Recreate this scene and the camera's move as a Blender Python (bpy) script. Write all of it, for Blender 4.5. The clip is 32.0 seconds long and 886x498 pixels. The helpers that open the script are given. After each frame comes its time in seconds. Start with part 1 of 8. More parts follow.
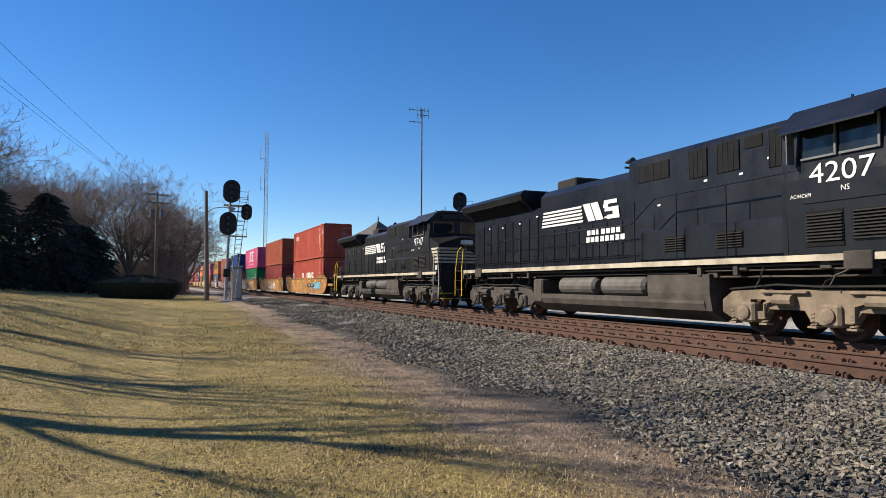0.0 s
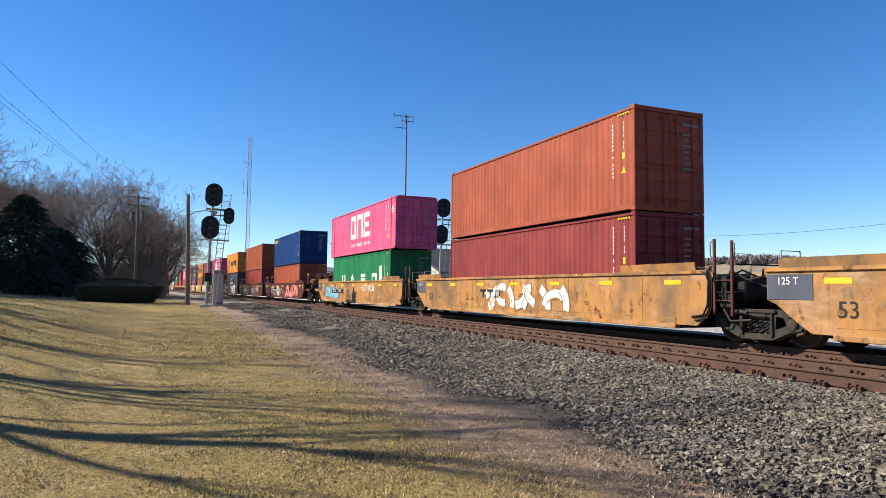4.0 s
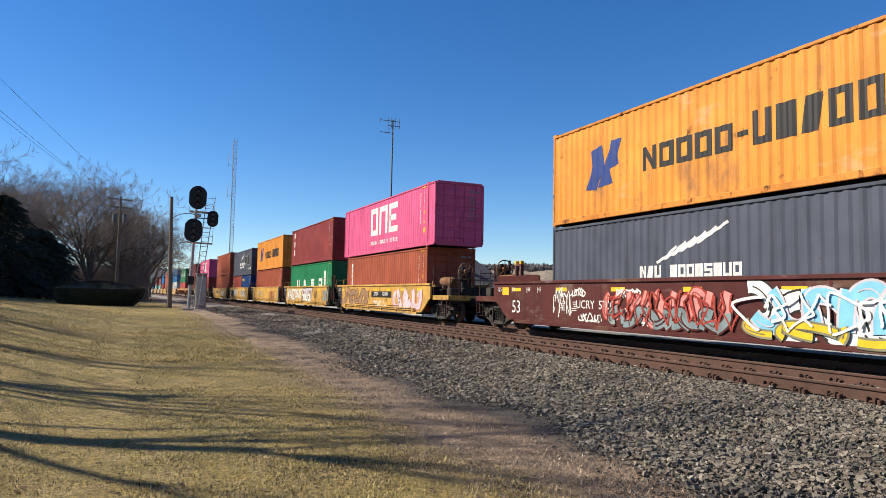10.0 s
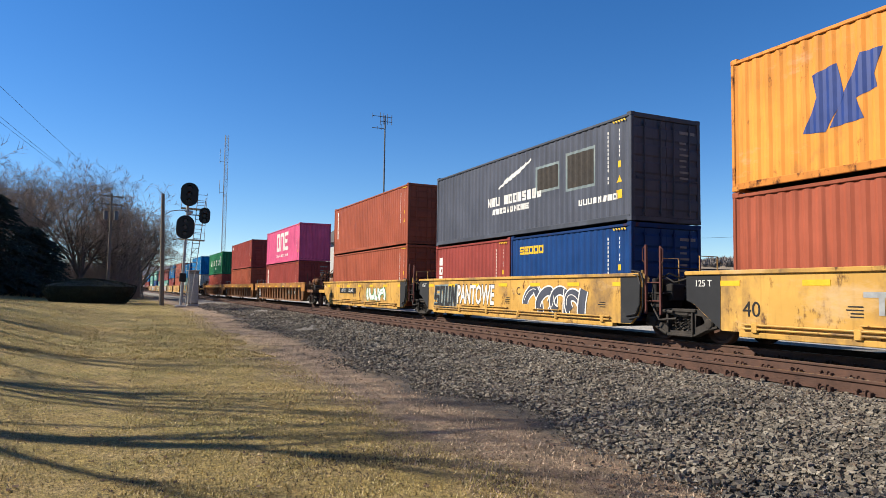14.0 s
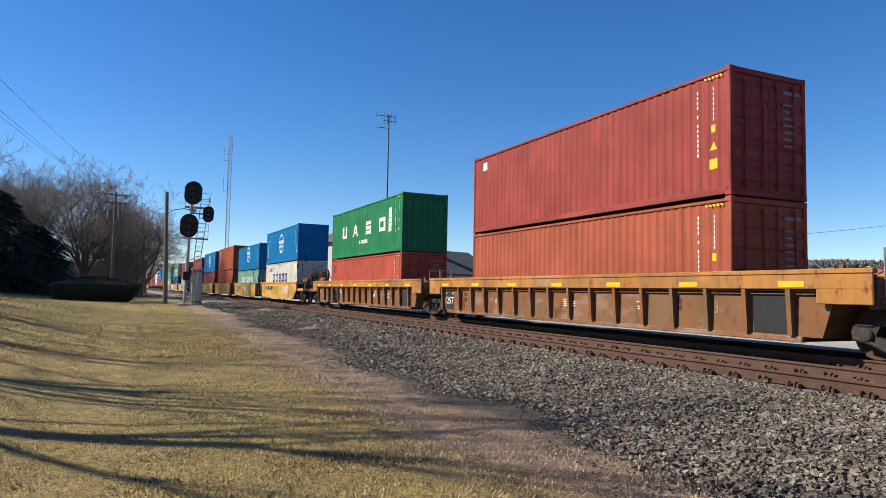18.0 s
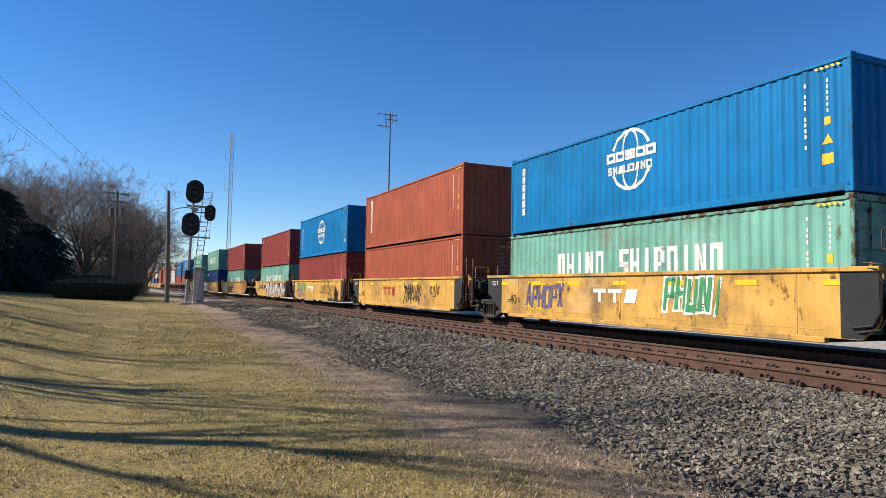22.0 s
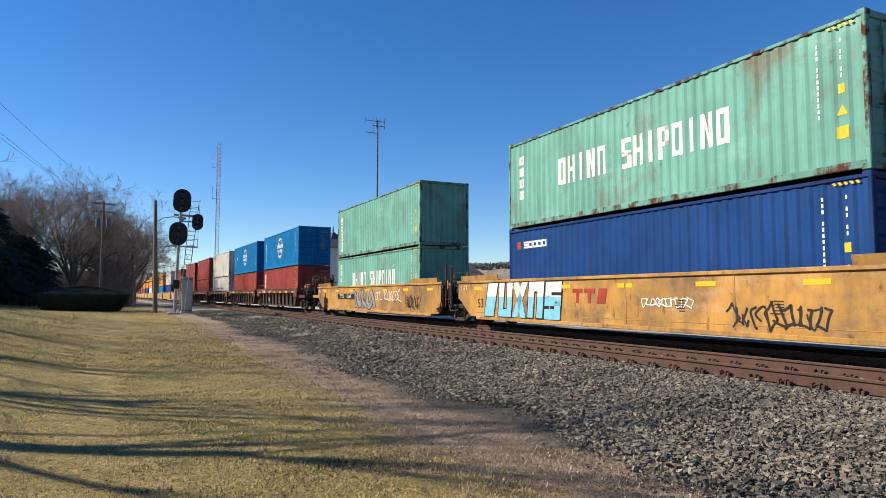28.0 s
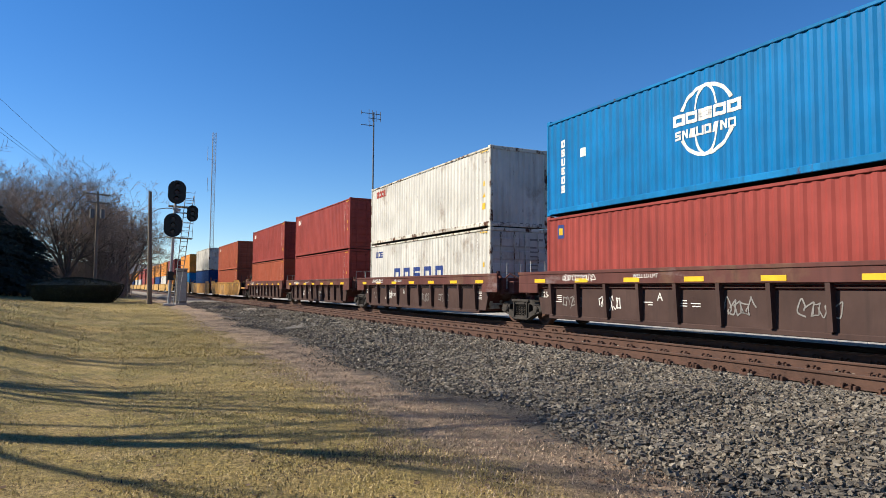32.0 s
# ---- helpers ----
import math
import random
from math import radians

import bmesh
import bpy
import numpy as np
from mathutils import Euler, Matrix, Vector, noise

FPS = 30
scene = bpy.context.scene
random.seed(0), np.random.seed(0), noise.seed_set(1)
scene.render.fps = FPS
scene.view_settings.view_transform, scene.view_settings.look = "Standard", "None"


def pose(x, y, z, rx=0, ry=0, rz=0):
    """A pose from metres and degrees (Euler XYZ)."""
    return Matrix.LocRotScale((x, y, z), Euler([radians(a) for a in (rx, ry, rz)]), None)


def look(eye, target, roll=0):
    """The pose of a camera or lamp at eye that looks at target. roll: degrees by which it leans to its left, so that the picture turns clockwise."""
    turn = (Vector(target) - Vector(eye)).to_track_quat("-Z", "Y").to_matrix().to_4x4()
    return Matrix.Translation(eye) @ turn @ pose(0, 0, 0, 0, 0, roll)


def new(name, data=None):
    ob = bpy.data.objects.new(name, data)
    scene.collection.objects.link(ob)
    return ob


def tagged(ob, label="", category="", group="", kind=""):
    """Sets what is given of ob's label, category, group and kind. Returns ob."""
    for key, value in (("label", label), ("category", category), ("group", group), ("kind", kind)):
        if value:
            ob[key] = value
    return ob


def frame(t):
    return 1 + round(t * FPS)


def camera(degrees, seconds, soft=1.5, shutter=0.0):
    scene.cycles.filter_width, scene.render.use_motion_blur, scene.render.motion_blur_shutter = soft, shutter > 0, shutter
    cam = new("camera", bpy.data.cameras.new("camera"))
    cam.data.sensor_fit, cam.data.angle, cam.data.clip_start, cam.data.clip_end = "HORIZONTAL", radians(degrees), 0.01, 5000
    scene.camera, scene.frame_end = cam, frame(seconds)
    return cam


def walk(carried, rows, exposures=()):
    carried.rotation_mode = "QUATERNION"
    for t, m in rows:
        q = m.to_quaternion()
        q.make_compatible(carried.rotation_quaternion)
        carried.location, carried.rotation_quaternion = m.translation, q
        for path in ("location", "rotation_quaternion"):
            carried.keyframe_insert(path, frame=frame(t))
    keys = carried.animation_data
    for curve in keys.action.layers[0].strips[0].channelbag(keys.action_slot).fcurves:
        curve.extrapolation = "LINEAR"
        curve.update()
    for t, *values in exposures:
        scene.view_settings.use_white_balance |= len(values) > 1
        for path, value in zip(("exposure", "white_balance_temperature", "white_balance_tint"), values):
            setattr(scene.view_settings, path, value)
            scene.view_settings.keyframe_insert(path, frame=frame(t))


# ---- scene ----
EYE_Z = 1.58          # camera above the lawn
RAIL_Z = 0.47         # rail heads above the lawn
NEAR_TRACK = 9.667    # offset of the near track's centre line
TRAIN_TRACK = 12.88   # offset of the train's track


def aim(yaw, pitch, roll):
    """The camera's pose: degrees to the right of the track's line, up, and lean."""
    return Matrix.Translation((0, 0, EYE_Z)) @ pose(0, 0, 0, 90 + pitch, 0, -yaw) @ pose(0, 0, 0, 0, 0, roll)


cam = camera(67.1, 32.0, .75)
PATH = [
    (0.0, aim(21.32, 3.01, 0.16)), (0.5, aim(21.36, 2.96, 0.21)), (1.0, aim(21.42, 2.99, 0.32)),
    (1.5, aim(21.46, 3.11, 0.04)), (2.0, aim(21.67, 3.28, 0.18)), (2.5, aim(21.84, 3.37, 0.26)),
    (3.0, aim(22.05, 3.46, 0.52)), (3.5, aim(22.31, 3.53, 0.68)), (5.5, aim(24.31, 3.38, 0.22)),
    (6.0, aim(24.55, 3.30, 0.36)), (6.5, aim(24.70, 3.17, 0.28)), (7.0, aim(24.76, 3.23, 0.01)),
    (7.5, aim(24.27, 3.40, 0.23)), (8.0, aim(24.28, 3.62, 0.15)), (8.5, aim(24.25, 3.76, 0.38)),
    (9.0, aim(24.07, 3.89, 0.61)), (9.5, aim(24.02, 3.96, 0.84)), (10.0, aim(24.01, 4.01, 1.07)),
    (10.5, aim(24.11, 4.11, 0.75)), (11.0, aim(24.26, 4.23, 0.58)), (11.5, aim(24.50, 4.13, 0.64)),
    (12.0, aim(24.55, 3.86, 0.70)), (12.5, aim(24.65, 3.79, 0.86)), (13.0, aim(24.65, 3.77, 0.88)),
    (13.5, aim(24.66, 3.70, 0.96)), (14.0, aim(24.62, 3.65, 0.75)), (14.5, aim(24.53, 3.65, 0.67)),
    (16.5, aim(24.46, 3.67, 0.98)), (17.0, aim(24.50, 3.65, 0.81)), (17.5, aim(24.51, 3.65, 0.92)),
    (18.0, aim(24.35, 3.62, 1.02)), (18.5, aim(24.18, 3.52, 1.19)), (19.0, aim(23.99, 3.32, 0.90)),
    (19.5, aim(24.02, 3.13, 0.98)), (20.0, aim(24.05, 3.05, 0.90)), (20.5, aim(24.04, 3.04, 0.93)),
    (21.0, aim(24.09, 3.08, 0.84)), (21.5, aim(24.18, 3.21, 1.00)), (22.0, aim(24.22, 3.49, 0.98)),
    (22.5, aim(24.21, 3.70, 0.96)), (23.0, aim(24.29, 3.87, 0.88)), (23.5, aim(24.36, 3.85, 0.81)),
    (24.0, aim(24.45, 3.83, 0.89)), (24.5, aim(24.81, 3.81, 0.94)), (25.0, aim(25.08, 3.83, 0.60)),
    (25.5, aim(25.16, 3.83, 0.73)), (27.5, aim(25.05, 3.89, 0.61)), (28.0, aim(25.13, 3.97, 0.05)),
    (28.5, aim(25.19, 3.91, -0.25)), (29.0, aim(25.24, 3.80, -0.14)), (29.5, aim(25.26, 3.61, -0.07)),
    (30.0, aim(25.27, 3.40, 0.33)), (30.5, aim(25.35, 3.38, 0.18)), (31.0, aim(25.46, 3.31, 0.13)),
    (31.5, aim(25.57, 3.36, 0.41)), (32.0, aim(25.53, 3.40, 0.43)),
]

EXPOSURES = [(0.0, .80), (1.0, .88), (2.0, .97), (3.3, 1.0), (5.5, .86), (7.0, .80), (32.0, .79)]   # the camera opens up a little once the engines have passed
walk(cam, PATH, EXPOSURES)

# ---- world and sun ----
SUN_AZ = 298.0   # compass-like: 0 is along +y, 90 along +x
SUN_EL = 36.0
world = bpy.data.worlds.new("world")
scene.world = world
world.use_nodes = True
wn = world.node_tree
sky = wn.nodes.new("ShaderNodeTexSky")
sky.sky_type = 'NISHITA'
sky.sun_disc = False
sky.sun_elevation = radians(SUN_EL)
sky.sun_rotation = radians(SUN_AZ)
sky.altitude = 900
sky.air_density = 1.0
sky.dust_density = 0.0
sky.ozone_density = 4.5
deep = wn.nodes.new("ShaderNodeHueSaturation")
deep.inputs["Hue"].default_value = 0.506
deep.inputs["Saturation"].default_value = 1.25
wn.links.new(sky.outputs[0], deep.inputs["Color"])
wn.links.new(deep.outputs[0], wn.nodes["Background"].inputs[0])
wn.nodes["Background"].inputs[1].default_value = 0.084
sun_data = bpy.data.lights.new("sun", 'SUN')
sun_data.energy = 5.0
sun_data.angle = radians(0.53)
sun_data.color = (1.0, 0.90, 0.75)
sun = new("sun", sun_data)
_a, _e = radians(SUN_AZ), radians(SUN_EL)
SUN_DIR = Vector((math.sin(_a) * math.cos(_e), math.cos(_a) * math.cos(_e), math.sin(_e)))
sun.matrix_world = look(tuple(SUN_DIR * 200), (0, 0, 0))

# ---- geometry helpers ----
class Geo:
    """A growing list of vertices and faces."""

    def __init__(self):
        self.v, self.f = [], []

    def add(self, vs, fs):
        n = len(self.v)
        self.v += [tuple(p) for p in vs]
        self.f += [tuple(i + n for i in q) for q in fs]
        return self

    def box(self, x0, x1, y0, y1, z0, z1):
        vs = [(x, y, z) for z in (z0, z1) for y in (y0, y1) for x in (x0, x1)]
        return self.add(vs, [(0, 2, 3, 1), (4, 5, 7, 6), (0, 1, 5, 4), (1, 3, 7, 5), (3, 2, 6, 7), (2, 0, 4, 6)])

    def bbox(self, x0, x1, y0, y1, z0, z1, b=0.01):
        """A box with chamfered edges."""
        cx, cy, cz = (x0 + x1) / 2, (y0 + y1) / 2, (z0 + z1) / 2
        hx, hy, hz = (x1 - x0) / 2, (y1 - y0) / 2, (z1 - z0) / 2
        b = min(b, hx * .8, hy * .8, hz * .8)
        rings = []
        for z, k in ((-hz, b), (-hz + b, 0), (hz - b, 0), (hz, b)):
            a, c = hx - k, hy - k
            rings.append([(cx + sx * (a - (b if i else 0)), cy + sy * (c - (0 if i else b)), cz + z)
                          for sx, sy, i in ((1, 1, 0), (1, 1, 1), (-1, 1, 1), (-1, 1, 0), (-1, -1, 0), (-1, -1, 1), (1, -1, 1), (1, -1, 0))])
        return self.loft(rings, True)

    def loft(self, rings, caps=True, closed=True):
        n = len(rings[0])
        vs = [p for r in rings for p in r]
        fs = []
        for k in range(len(rings) - 1):
            for i in range(n if closed else n - 1):
                j = (i + 1) % n
                fs.append((k * n + i, k * n + j, (k + 1) * n + j, (k + 1) * n + i))
        if caps:
            fs.append(tuple(range(n - 1, -1, -1)))
            fs.append(tuple((len(rings) - 1) * n + i for i in range(n)))
        return self.add(vs, fs)

    def tube(self, pts, r, n=6, caps=True):
        """A tube along points; r a number or one for each point."""
        pts = [Vector(p) for p in pts]
        rs = r if isinstance(r, (list, tuple)) else [r] * len(pts)
        rings, side = [], None
        for i, p in enumerate(pts):
            d = (pts[min(i + 1, len(pts) - 1)] - pts[max(i - 1, 0)])
            d = d.normalized() if d.length > 1e-9 else Vector((0, 0, 1))
            if side is None:
                side = d.cross(Vector((0, 0, 1)) if abs(d.z) < .9 else Vector((1, 0, 0))).normalized()
            side = (side - d * side.dot(d)).normalized()
            up = d.cross(side)
            rings.append([p + (side * math.cos(2 * math.pi * k / n) + up * math.sin(2 * math.pi * k / n)) * rs[i] for k in range(n)])
        return self.loft(rings, caps)

    def prism(self, poly, axis, a, b):
        """A polygon drawn in the two other axes, pulled along axis from a to b."""
        def at(p, w):
            q = list(p)
            q.insert("xyz".index(axis), w)
            return q
        n = len(poly)
        vs = [at(p, a) for p in poly] + [at(p, b) for p in poly]
        fs = [tuple(range(n)), tuple(range(2 * n - 1, n - 1, -1))]
        fs += [(i, n + i, n + (i + 1) % n, (i + 1) % n) for i in range(n)]
        return self.add(vs, fs)

    def frame_plate(self, outer, holes, axis, a, b):
        """A plate with holes: outer and each hole have as many corners as one another; filled as rings is left to bmesh."""
        bm = bmesh.new()
        edges = []
        def at(p, w):
            q = list(p)
            q.insert("xyz".index(axis), w)
            return q
        for loop in (outer, *holes):
            vs = [bm.verts.new(at(p, a)) for p in loop]
            edges += [bm.edges.new((vs[i], vs[(i + 1) % len(vs)])) for i in range(len(vs))]
        bmesh.ops.triangle_fill(bm, use_beauty=True, edges=edges)
        ext = bmesh.ops.extrude_face_region(bm, geom=bm.faces[:])
        d = [0, 0, 0]
        d["xyz".index(axis)] = b - a
        bmesh.ops.translate(bm, verts=[g for g in ext['geom'] if isinstance(g, bmesh.types.BMVert)], vec=d)
        bmesh.ops.recalc_face_normals(bm, faces=bm.faces[:])
        bm.verts.index_update()
        self.add([v.co[:] for v in bm.verts], [[v.index for v in f.verts] for f in bm.faces])
        bm.free()
        return self

    def mesh(self, name, smooth=False, fix=True):
        me = bpy.data.meshes.new(name)
        me.from_pydata(self.v, [], self.f)
        if fix:
            bm = bmesh.new()
            bm.from_mesh(me)
            bmesh.ops.recalc_face_normals(bm, faces=bm.faces[:])
            bm.to_mesh(me)
            bm.free()
        if smooth:
            me.polygons.foreach_set("use_smooth", [True] * len(me.polygons))
        me.update()
        return me


def root(name, label, category, group="", kind=""):
    return tagged(new(name), label, category, group, kind)


def put(name, me, material, parent=None, label="", m=None):
    """Links mesh data as one object, its material on the object, so that alike pieces may share the data."""
    if isinstance(me, Geo):
        me = me.mesh(name)
    ob = new(name, me)
    if not me.materials:
        me.materials.append(None)
    ob.material_slots[0].link = 'OBJECT'
    ob.material_slots[0].material = material
    if parent is not None:
        ob.parent = parent
    if m is not None:
        ob.matrix_basis = m
    if label:
        tagged(ob, label)
    return ob


MESHES = {}


def shared(key, make):
    if key not in MESHES:
        MESHES[key] = make()
    return MESHES[key]


# ---- materials ----
def srgb(r, g, b):
    return tuple(((c / 255 + 0.055) / 1.055) ** 2.4 if c > 10 else c / 255 / 12.92 for c in (r, g, b)) + (1,)


ALBEDO_SCALE = .77      # cuts every base colour, putting the balance against sky and exposure into it


class Nodes:
    def __init__(self, name):
        self.m = bpy.data.materials.new(name)
        self.m.use_nodes = True
        self.t = self.m.node_tree
        self.b = self.t.nodes["Principled BSDF"]
        tc = self.t.nodes.new("ShaderNodeTexCoord")
        self.co = tc.outputs["Object"]

    def n(self, kind, **inputs):
        nd = self.t.nodes.new("ShaderNode" + kind)
        for k, v in inputs.items():
            k = k.replace("_", " ")
            self.set(nd.inputs[int(k[1:]) if k[0] == "i" and k[1:].isdigit() else k], v)
        return nd

    def set(self, socket, v):
        if isinstance(v, bpy.types.NodeSocket):
            self.t.links.new(v, socket)
        else:
            socket.default_value = v

    def noise(self, scale, detail=4, rough=.55, stretch=(1, 1, 1), co=None):
        mp = self.n("Mapping", Vector=co or self.co, Scale=stretch)
        return self.n("TexNoise", Vector=mp.outputs[0], Scale=scale, Detail=detail, Roughness=rough).outputs["Fac"]

    def ramp(self, fac, a, b, ca=(0, 0, 0, 1), cb=(1, 1, 1, 1)):
        r = self.n("ValToRGB", Fac=fac)
        r.color_ramp.elements[0].position, r.color_ramp.elements[1].position = a, b
        r.color_ramp.elements[0].color, r.color_ramp.elements[1].color = ca, cb
        return r.outputs[0]

    def mix(self, fac, a, b, mode='MIX'):
        mx = self.n("Mix")
        mx.data_type, mx.blend_type = 'RGBA', mode
        self.set(mx.inputs[0], fac), self.set(mx.inputs[6], a), self.set(mx.inputs[7], b)
        return mx.outputs[2]

    def bump(self, height, strength=.3, dist=.01):
        self.t.links.new(self.n("Bump", Height=height, Strength=strength, Distance=dist).outputs[0], self.b.inputs["Normal"])

    def done(self, color, rough=.6, metal=0.0):
        color = self.mix(1.0, color, (ALBEDO_SCALE, ALBEDO_SCALE, ALBEDO_SCALE, 1), 'MULTIPLY')
        self.set(self.b.inputs["Base Color"], color), self.set(self.b.inputs["Roughness"], rough)
        self.b.inputs["Metallic"].default_value = metal
        return self.m


def plain(name, col, rough=.6, metal=0.0, vary=.25, scale=6, bump=.15, dirt=None, amount=.35, stretch=(1, 1, 1)):
    """A surface with a mottled tone, a second tone of dirt or wear in patches, and a fine relief."""
    k = Nodes(name)
    big = k.noise(scale, 5, .6, stretch)
    fine = k.noise(scale * 14, 3)
    dark = tuple(c * (1 - vary) for c in col[:3]) + (1,)
    lite = tuple(min(1, c * (1 + vary * .6)) for c in col[:3]) + (1,)
    c = k.mix(k.ramp(big, .3, .7), dark, lite)
    if dirt:
        f = k.ramp(k.noise(scale * .45, 6, .65, stretch), 1 - amount - .12, 1 - amount + .18)
        c = k.mix(f, c, dirt)
    k.bump(fine, bump, .01)
    k.b.inputs['Specular IOR Level'].default_value = .3
    return k.done(c, k.ramp(big, .2, .8, (rough * .85,) * 3 + (1,), (min(1, rough * 1.15),) * 3 + (1,)), metal)


def paint(name, col, rough=.5, rust=.3, fade=.18, grime=0.0, gloss=.10):
    """Weathered paint on steel: faded patches, streaks that run down, rust spots and road dirt."""
    k = Nodes(name)
    info = k.n("ObjectInfo").outputs["Random"]
    off = k.n("CombineXYZ", X=info, Y=info, Z=info)
    sc = k.n("VectorMath")
    sc.operation = 'MULTIPLY_ADD'
    k.set(sc.inputs[0], off.outputs[0]), k.set(sc.inputs[1], (37, 53, 19)), k.set(sc.inputs[2], k.co)
    co = sc.outputs[0]
    wash = k.noise(.7, 5, .6, (1, 1, 1), co)
    streak = k.noise(5, 4, .6, (1, 1, .07), co)
    spots = k.noise(3.2, 9, .72, (1, 1, .6), co)
    faded = tuple(min(1, c * (1 + fade) + .01 * fade) for c in col[:3]) + (1,)
    deep = tuple(c * (1 - fade) for c in col[:3]) + (1,)
    c = k.mix(k.ramp(wash, .3, .7), deep, faded)
    c = k.mix(k.ramp(streak, .52, .78), c, tuple(c * .62 + .008 for c in col[:3]) + (1,))
    lo = .74 - rust * .22
    c = k.mix(k.ramp(spots, lo, lo + .1), c, (.09, .035, .018, 1))
    if grime:
        g1 = k.noise(.55, 7, .68, (1, 1, .8), co)
        c = k.mix(k.ramp(g1, .60 - grime * .16, .80 - grime * .16), c, (.19, .125, .075, 1))
        g2 = k.noise(.8, 6, .7, (1, .6, 1.6), sc.outputs[0])
        c = k.mix(k.ramp(g2, .62 - grime * .08, .74), c, tuple(min(1, q * .75 + .16) for q in col[:3]) + (1,))
    k.bump(k.noise(40, 3, .5, (1, 1, 1), co), .08, .01)
    k.b.inputs['Specular IOR Level'].default_value = gloss
    return k.done(c, k.ramp(spots, .35, .75, (rough * .8,) * 3 + (1,), (min(1, rough * 1.35),) * 3 + (1,)))


M = {}
for _n, _c, _r in [
        ("red", (.42, .085, .058), .3), ("brick", (.36, .094, .053), .35), ("maroon", (.255, .052, .05), .3),
        ("oxide", (.30, .060, .050), .4), ("pink", (.70, .12, .26), .1), ("green", (.022, .20, .085), .25),
        ("teal", (.17, .40, .33), .55), ("seablue", (.003, .17, .43), .3), ("navy", (.010, .052, .19), .3),
        ("orange", (.76, .30, .055), .6), ("white", (.63, .62, .57), .5), ("slate", (.085, .095, .125), .3),
        ("cardark", (.098, .031, .028), .35), ("caryellow", (.62, .36, .09), .8), ("carorange", (.48, .24, .08), .9), ("caramber", (.54, .285, .075), .8),
        ("carrust", (.235, .10, .042), .9), ("carbrown", (.125, .052, .045), .4)]:
    M[_n] = paint("paint_" + _n, (*_c, 1), .48, _r, .18, (.35 if _n in ("cardark", "carbrown") else (.75 if _n == "caryellow" else 1.0)) if _n.startswith("car") else (.3 if _n in ("teal", "white", "orange") else 0))
EDGE = {}
for _n, _c, _r in [("red", (.40, .08, .055), .6), ("brick", (.33, .09, .05), .6), ("maroon", (.23, .048, .045), .6), ("oxide", (.27, .056, .047), .6), ("pink", (.62, .11, .22), .65), ("green", (.022, .18, .08), .7), ("teal", (.15, .34, .28), 1.15), ("seablue", (.003, .17, .41), .7), ("navy", (.007, .036, .14), .7), ("orange", (.66, .25, .05), .9), ("white", (.62, .60, .52), 1.1), ("slate", (.075, .085, .11), .6)]:
    EDGE[_n] = paint("edge_" + _n, (*_c, 1), .6, _r, .3)
M["steel"] = plain("dark_steel", (.018, .016, .015, 1), .65, .2, .35, 8, .3, (.055, .035, .022, 1), .35)
M["truck"] = plain("truck_dust", (.046, .040, .035, 1), .85, 0, .5, 5, .5, (.095, .07, .05, 1), .3)
M["rail_side"] = plain("rusty_rail", (.105, .054, .037, 1), .8, 0, .3, 6, .3, (.065, .036, .026, 1), .4)
M["rail_top"] = plain("worn_rail_head", (.24, .17, .13, 1), .42, .7, .2, 5, .1)
M["tie"] = plain("weathered_tie", (.085, .062, .05, 1), .9, 0, .4, 4, .8, (.16, .13, .11, 1), .35, (1, .08, 1))
M["galv"] = plain("galvanised_steel", (.42, .43, .43, 1), .5, .5, .2, 5, .2, (.30, .28, .25, 1), .3)
M["mast_grey"] = plain("dull_grey_steel", (.15, .16, .17, 1), .6, .2, .2, 5, .2)
M["black"] = plain("black_paint", (.012, .012, .013, 1), .45, 0, .3, 6, .1)
M["pole"] = plain("weathered_pole", (.24, .195, .155, 1), .9, 0, .35, 4, .8, (.16, .13, .10, 1), .4, (1, 1, .05))
M["mark_tan_white"] = plain("faded_white_spray", (.52, .47, .46, 1), .6, 0, .35, 2, .05, (.38, .33, .28, 1), .35)
M["mark_white"] = plain("white_marking", (.80, .79, .75, 1), .55, 0, .12, 3, .05, (.55, .50, .44, 1), .28)
# grey for faint scrawls, and for door lettering with shade put into its colour
M["mark_faint"] = plain("faint_and_shaded_marking", (.26, .25, .24, 1), .6, 0, .3, 5, .05)
M["mark_yellow"] = plain("yellow_marking", (.80, .50, .02, 1), .5, 0, .15, 4, .05)
M["mark_blue"] = plain("blue_marking", (.02, .05, .22, 1), .5, 0, .15, 4, .05)
M["mark_black"] = plain("black_marking", (.02, .018, .016, 1), .55, 0, .2, 5, .05)
M["mark_red"] = plain("red_marking", (.38, .05, .03, 1), .5, 0, .2, 5, .05)
M["mark_sky"] = plain("pale_blue_marking", (.22, .55, .72, 1), .5, 0, .15, 4, .05)
M["mark_rose"] = plain("rose_marking", (.72, .28, .25, 1), .5, 0, .2, 4, .05)
M["mark_green"] = plain("green_marking", (.05, .30, .12, 1), .5, 0, .2, 4, .05)
M["mark_dull"] = plain("dull_blue_grey_marking", (.20, .26, .27, 1), .6, 0, .3, 2, .05, (.45, .42, .36, 1), .35)
M["mark_moss"] = plain("moss_marking", (.22, .21, .12, 1), .6, 0, .3, 3, .05)
M["mark_lilac"] = plain("lilac_white_marking", (.60, .54, .58, 1), .6, 0, .2, 3, .05)
M["mark_violet"] = plain("violet_marking", (.12, .09, .20, 1), .6, 0, .2, 3, .05)
M["mark_tan"] = plain("tan_marking", (.34, .20, .10, 1), .6, 0, .3, 3, .05)
M["carpanel"] = paint("car_dark_panel", (.075, .046, .040, 1), .6, .4, .25)
M["panel_grey"] = plain("grey_end_panel", (.026, .028, .032, 1), .9, 0, .3, 4, .15, (.10, .085, .065, 1), .3)
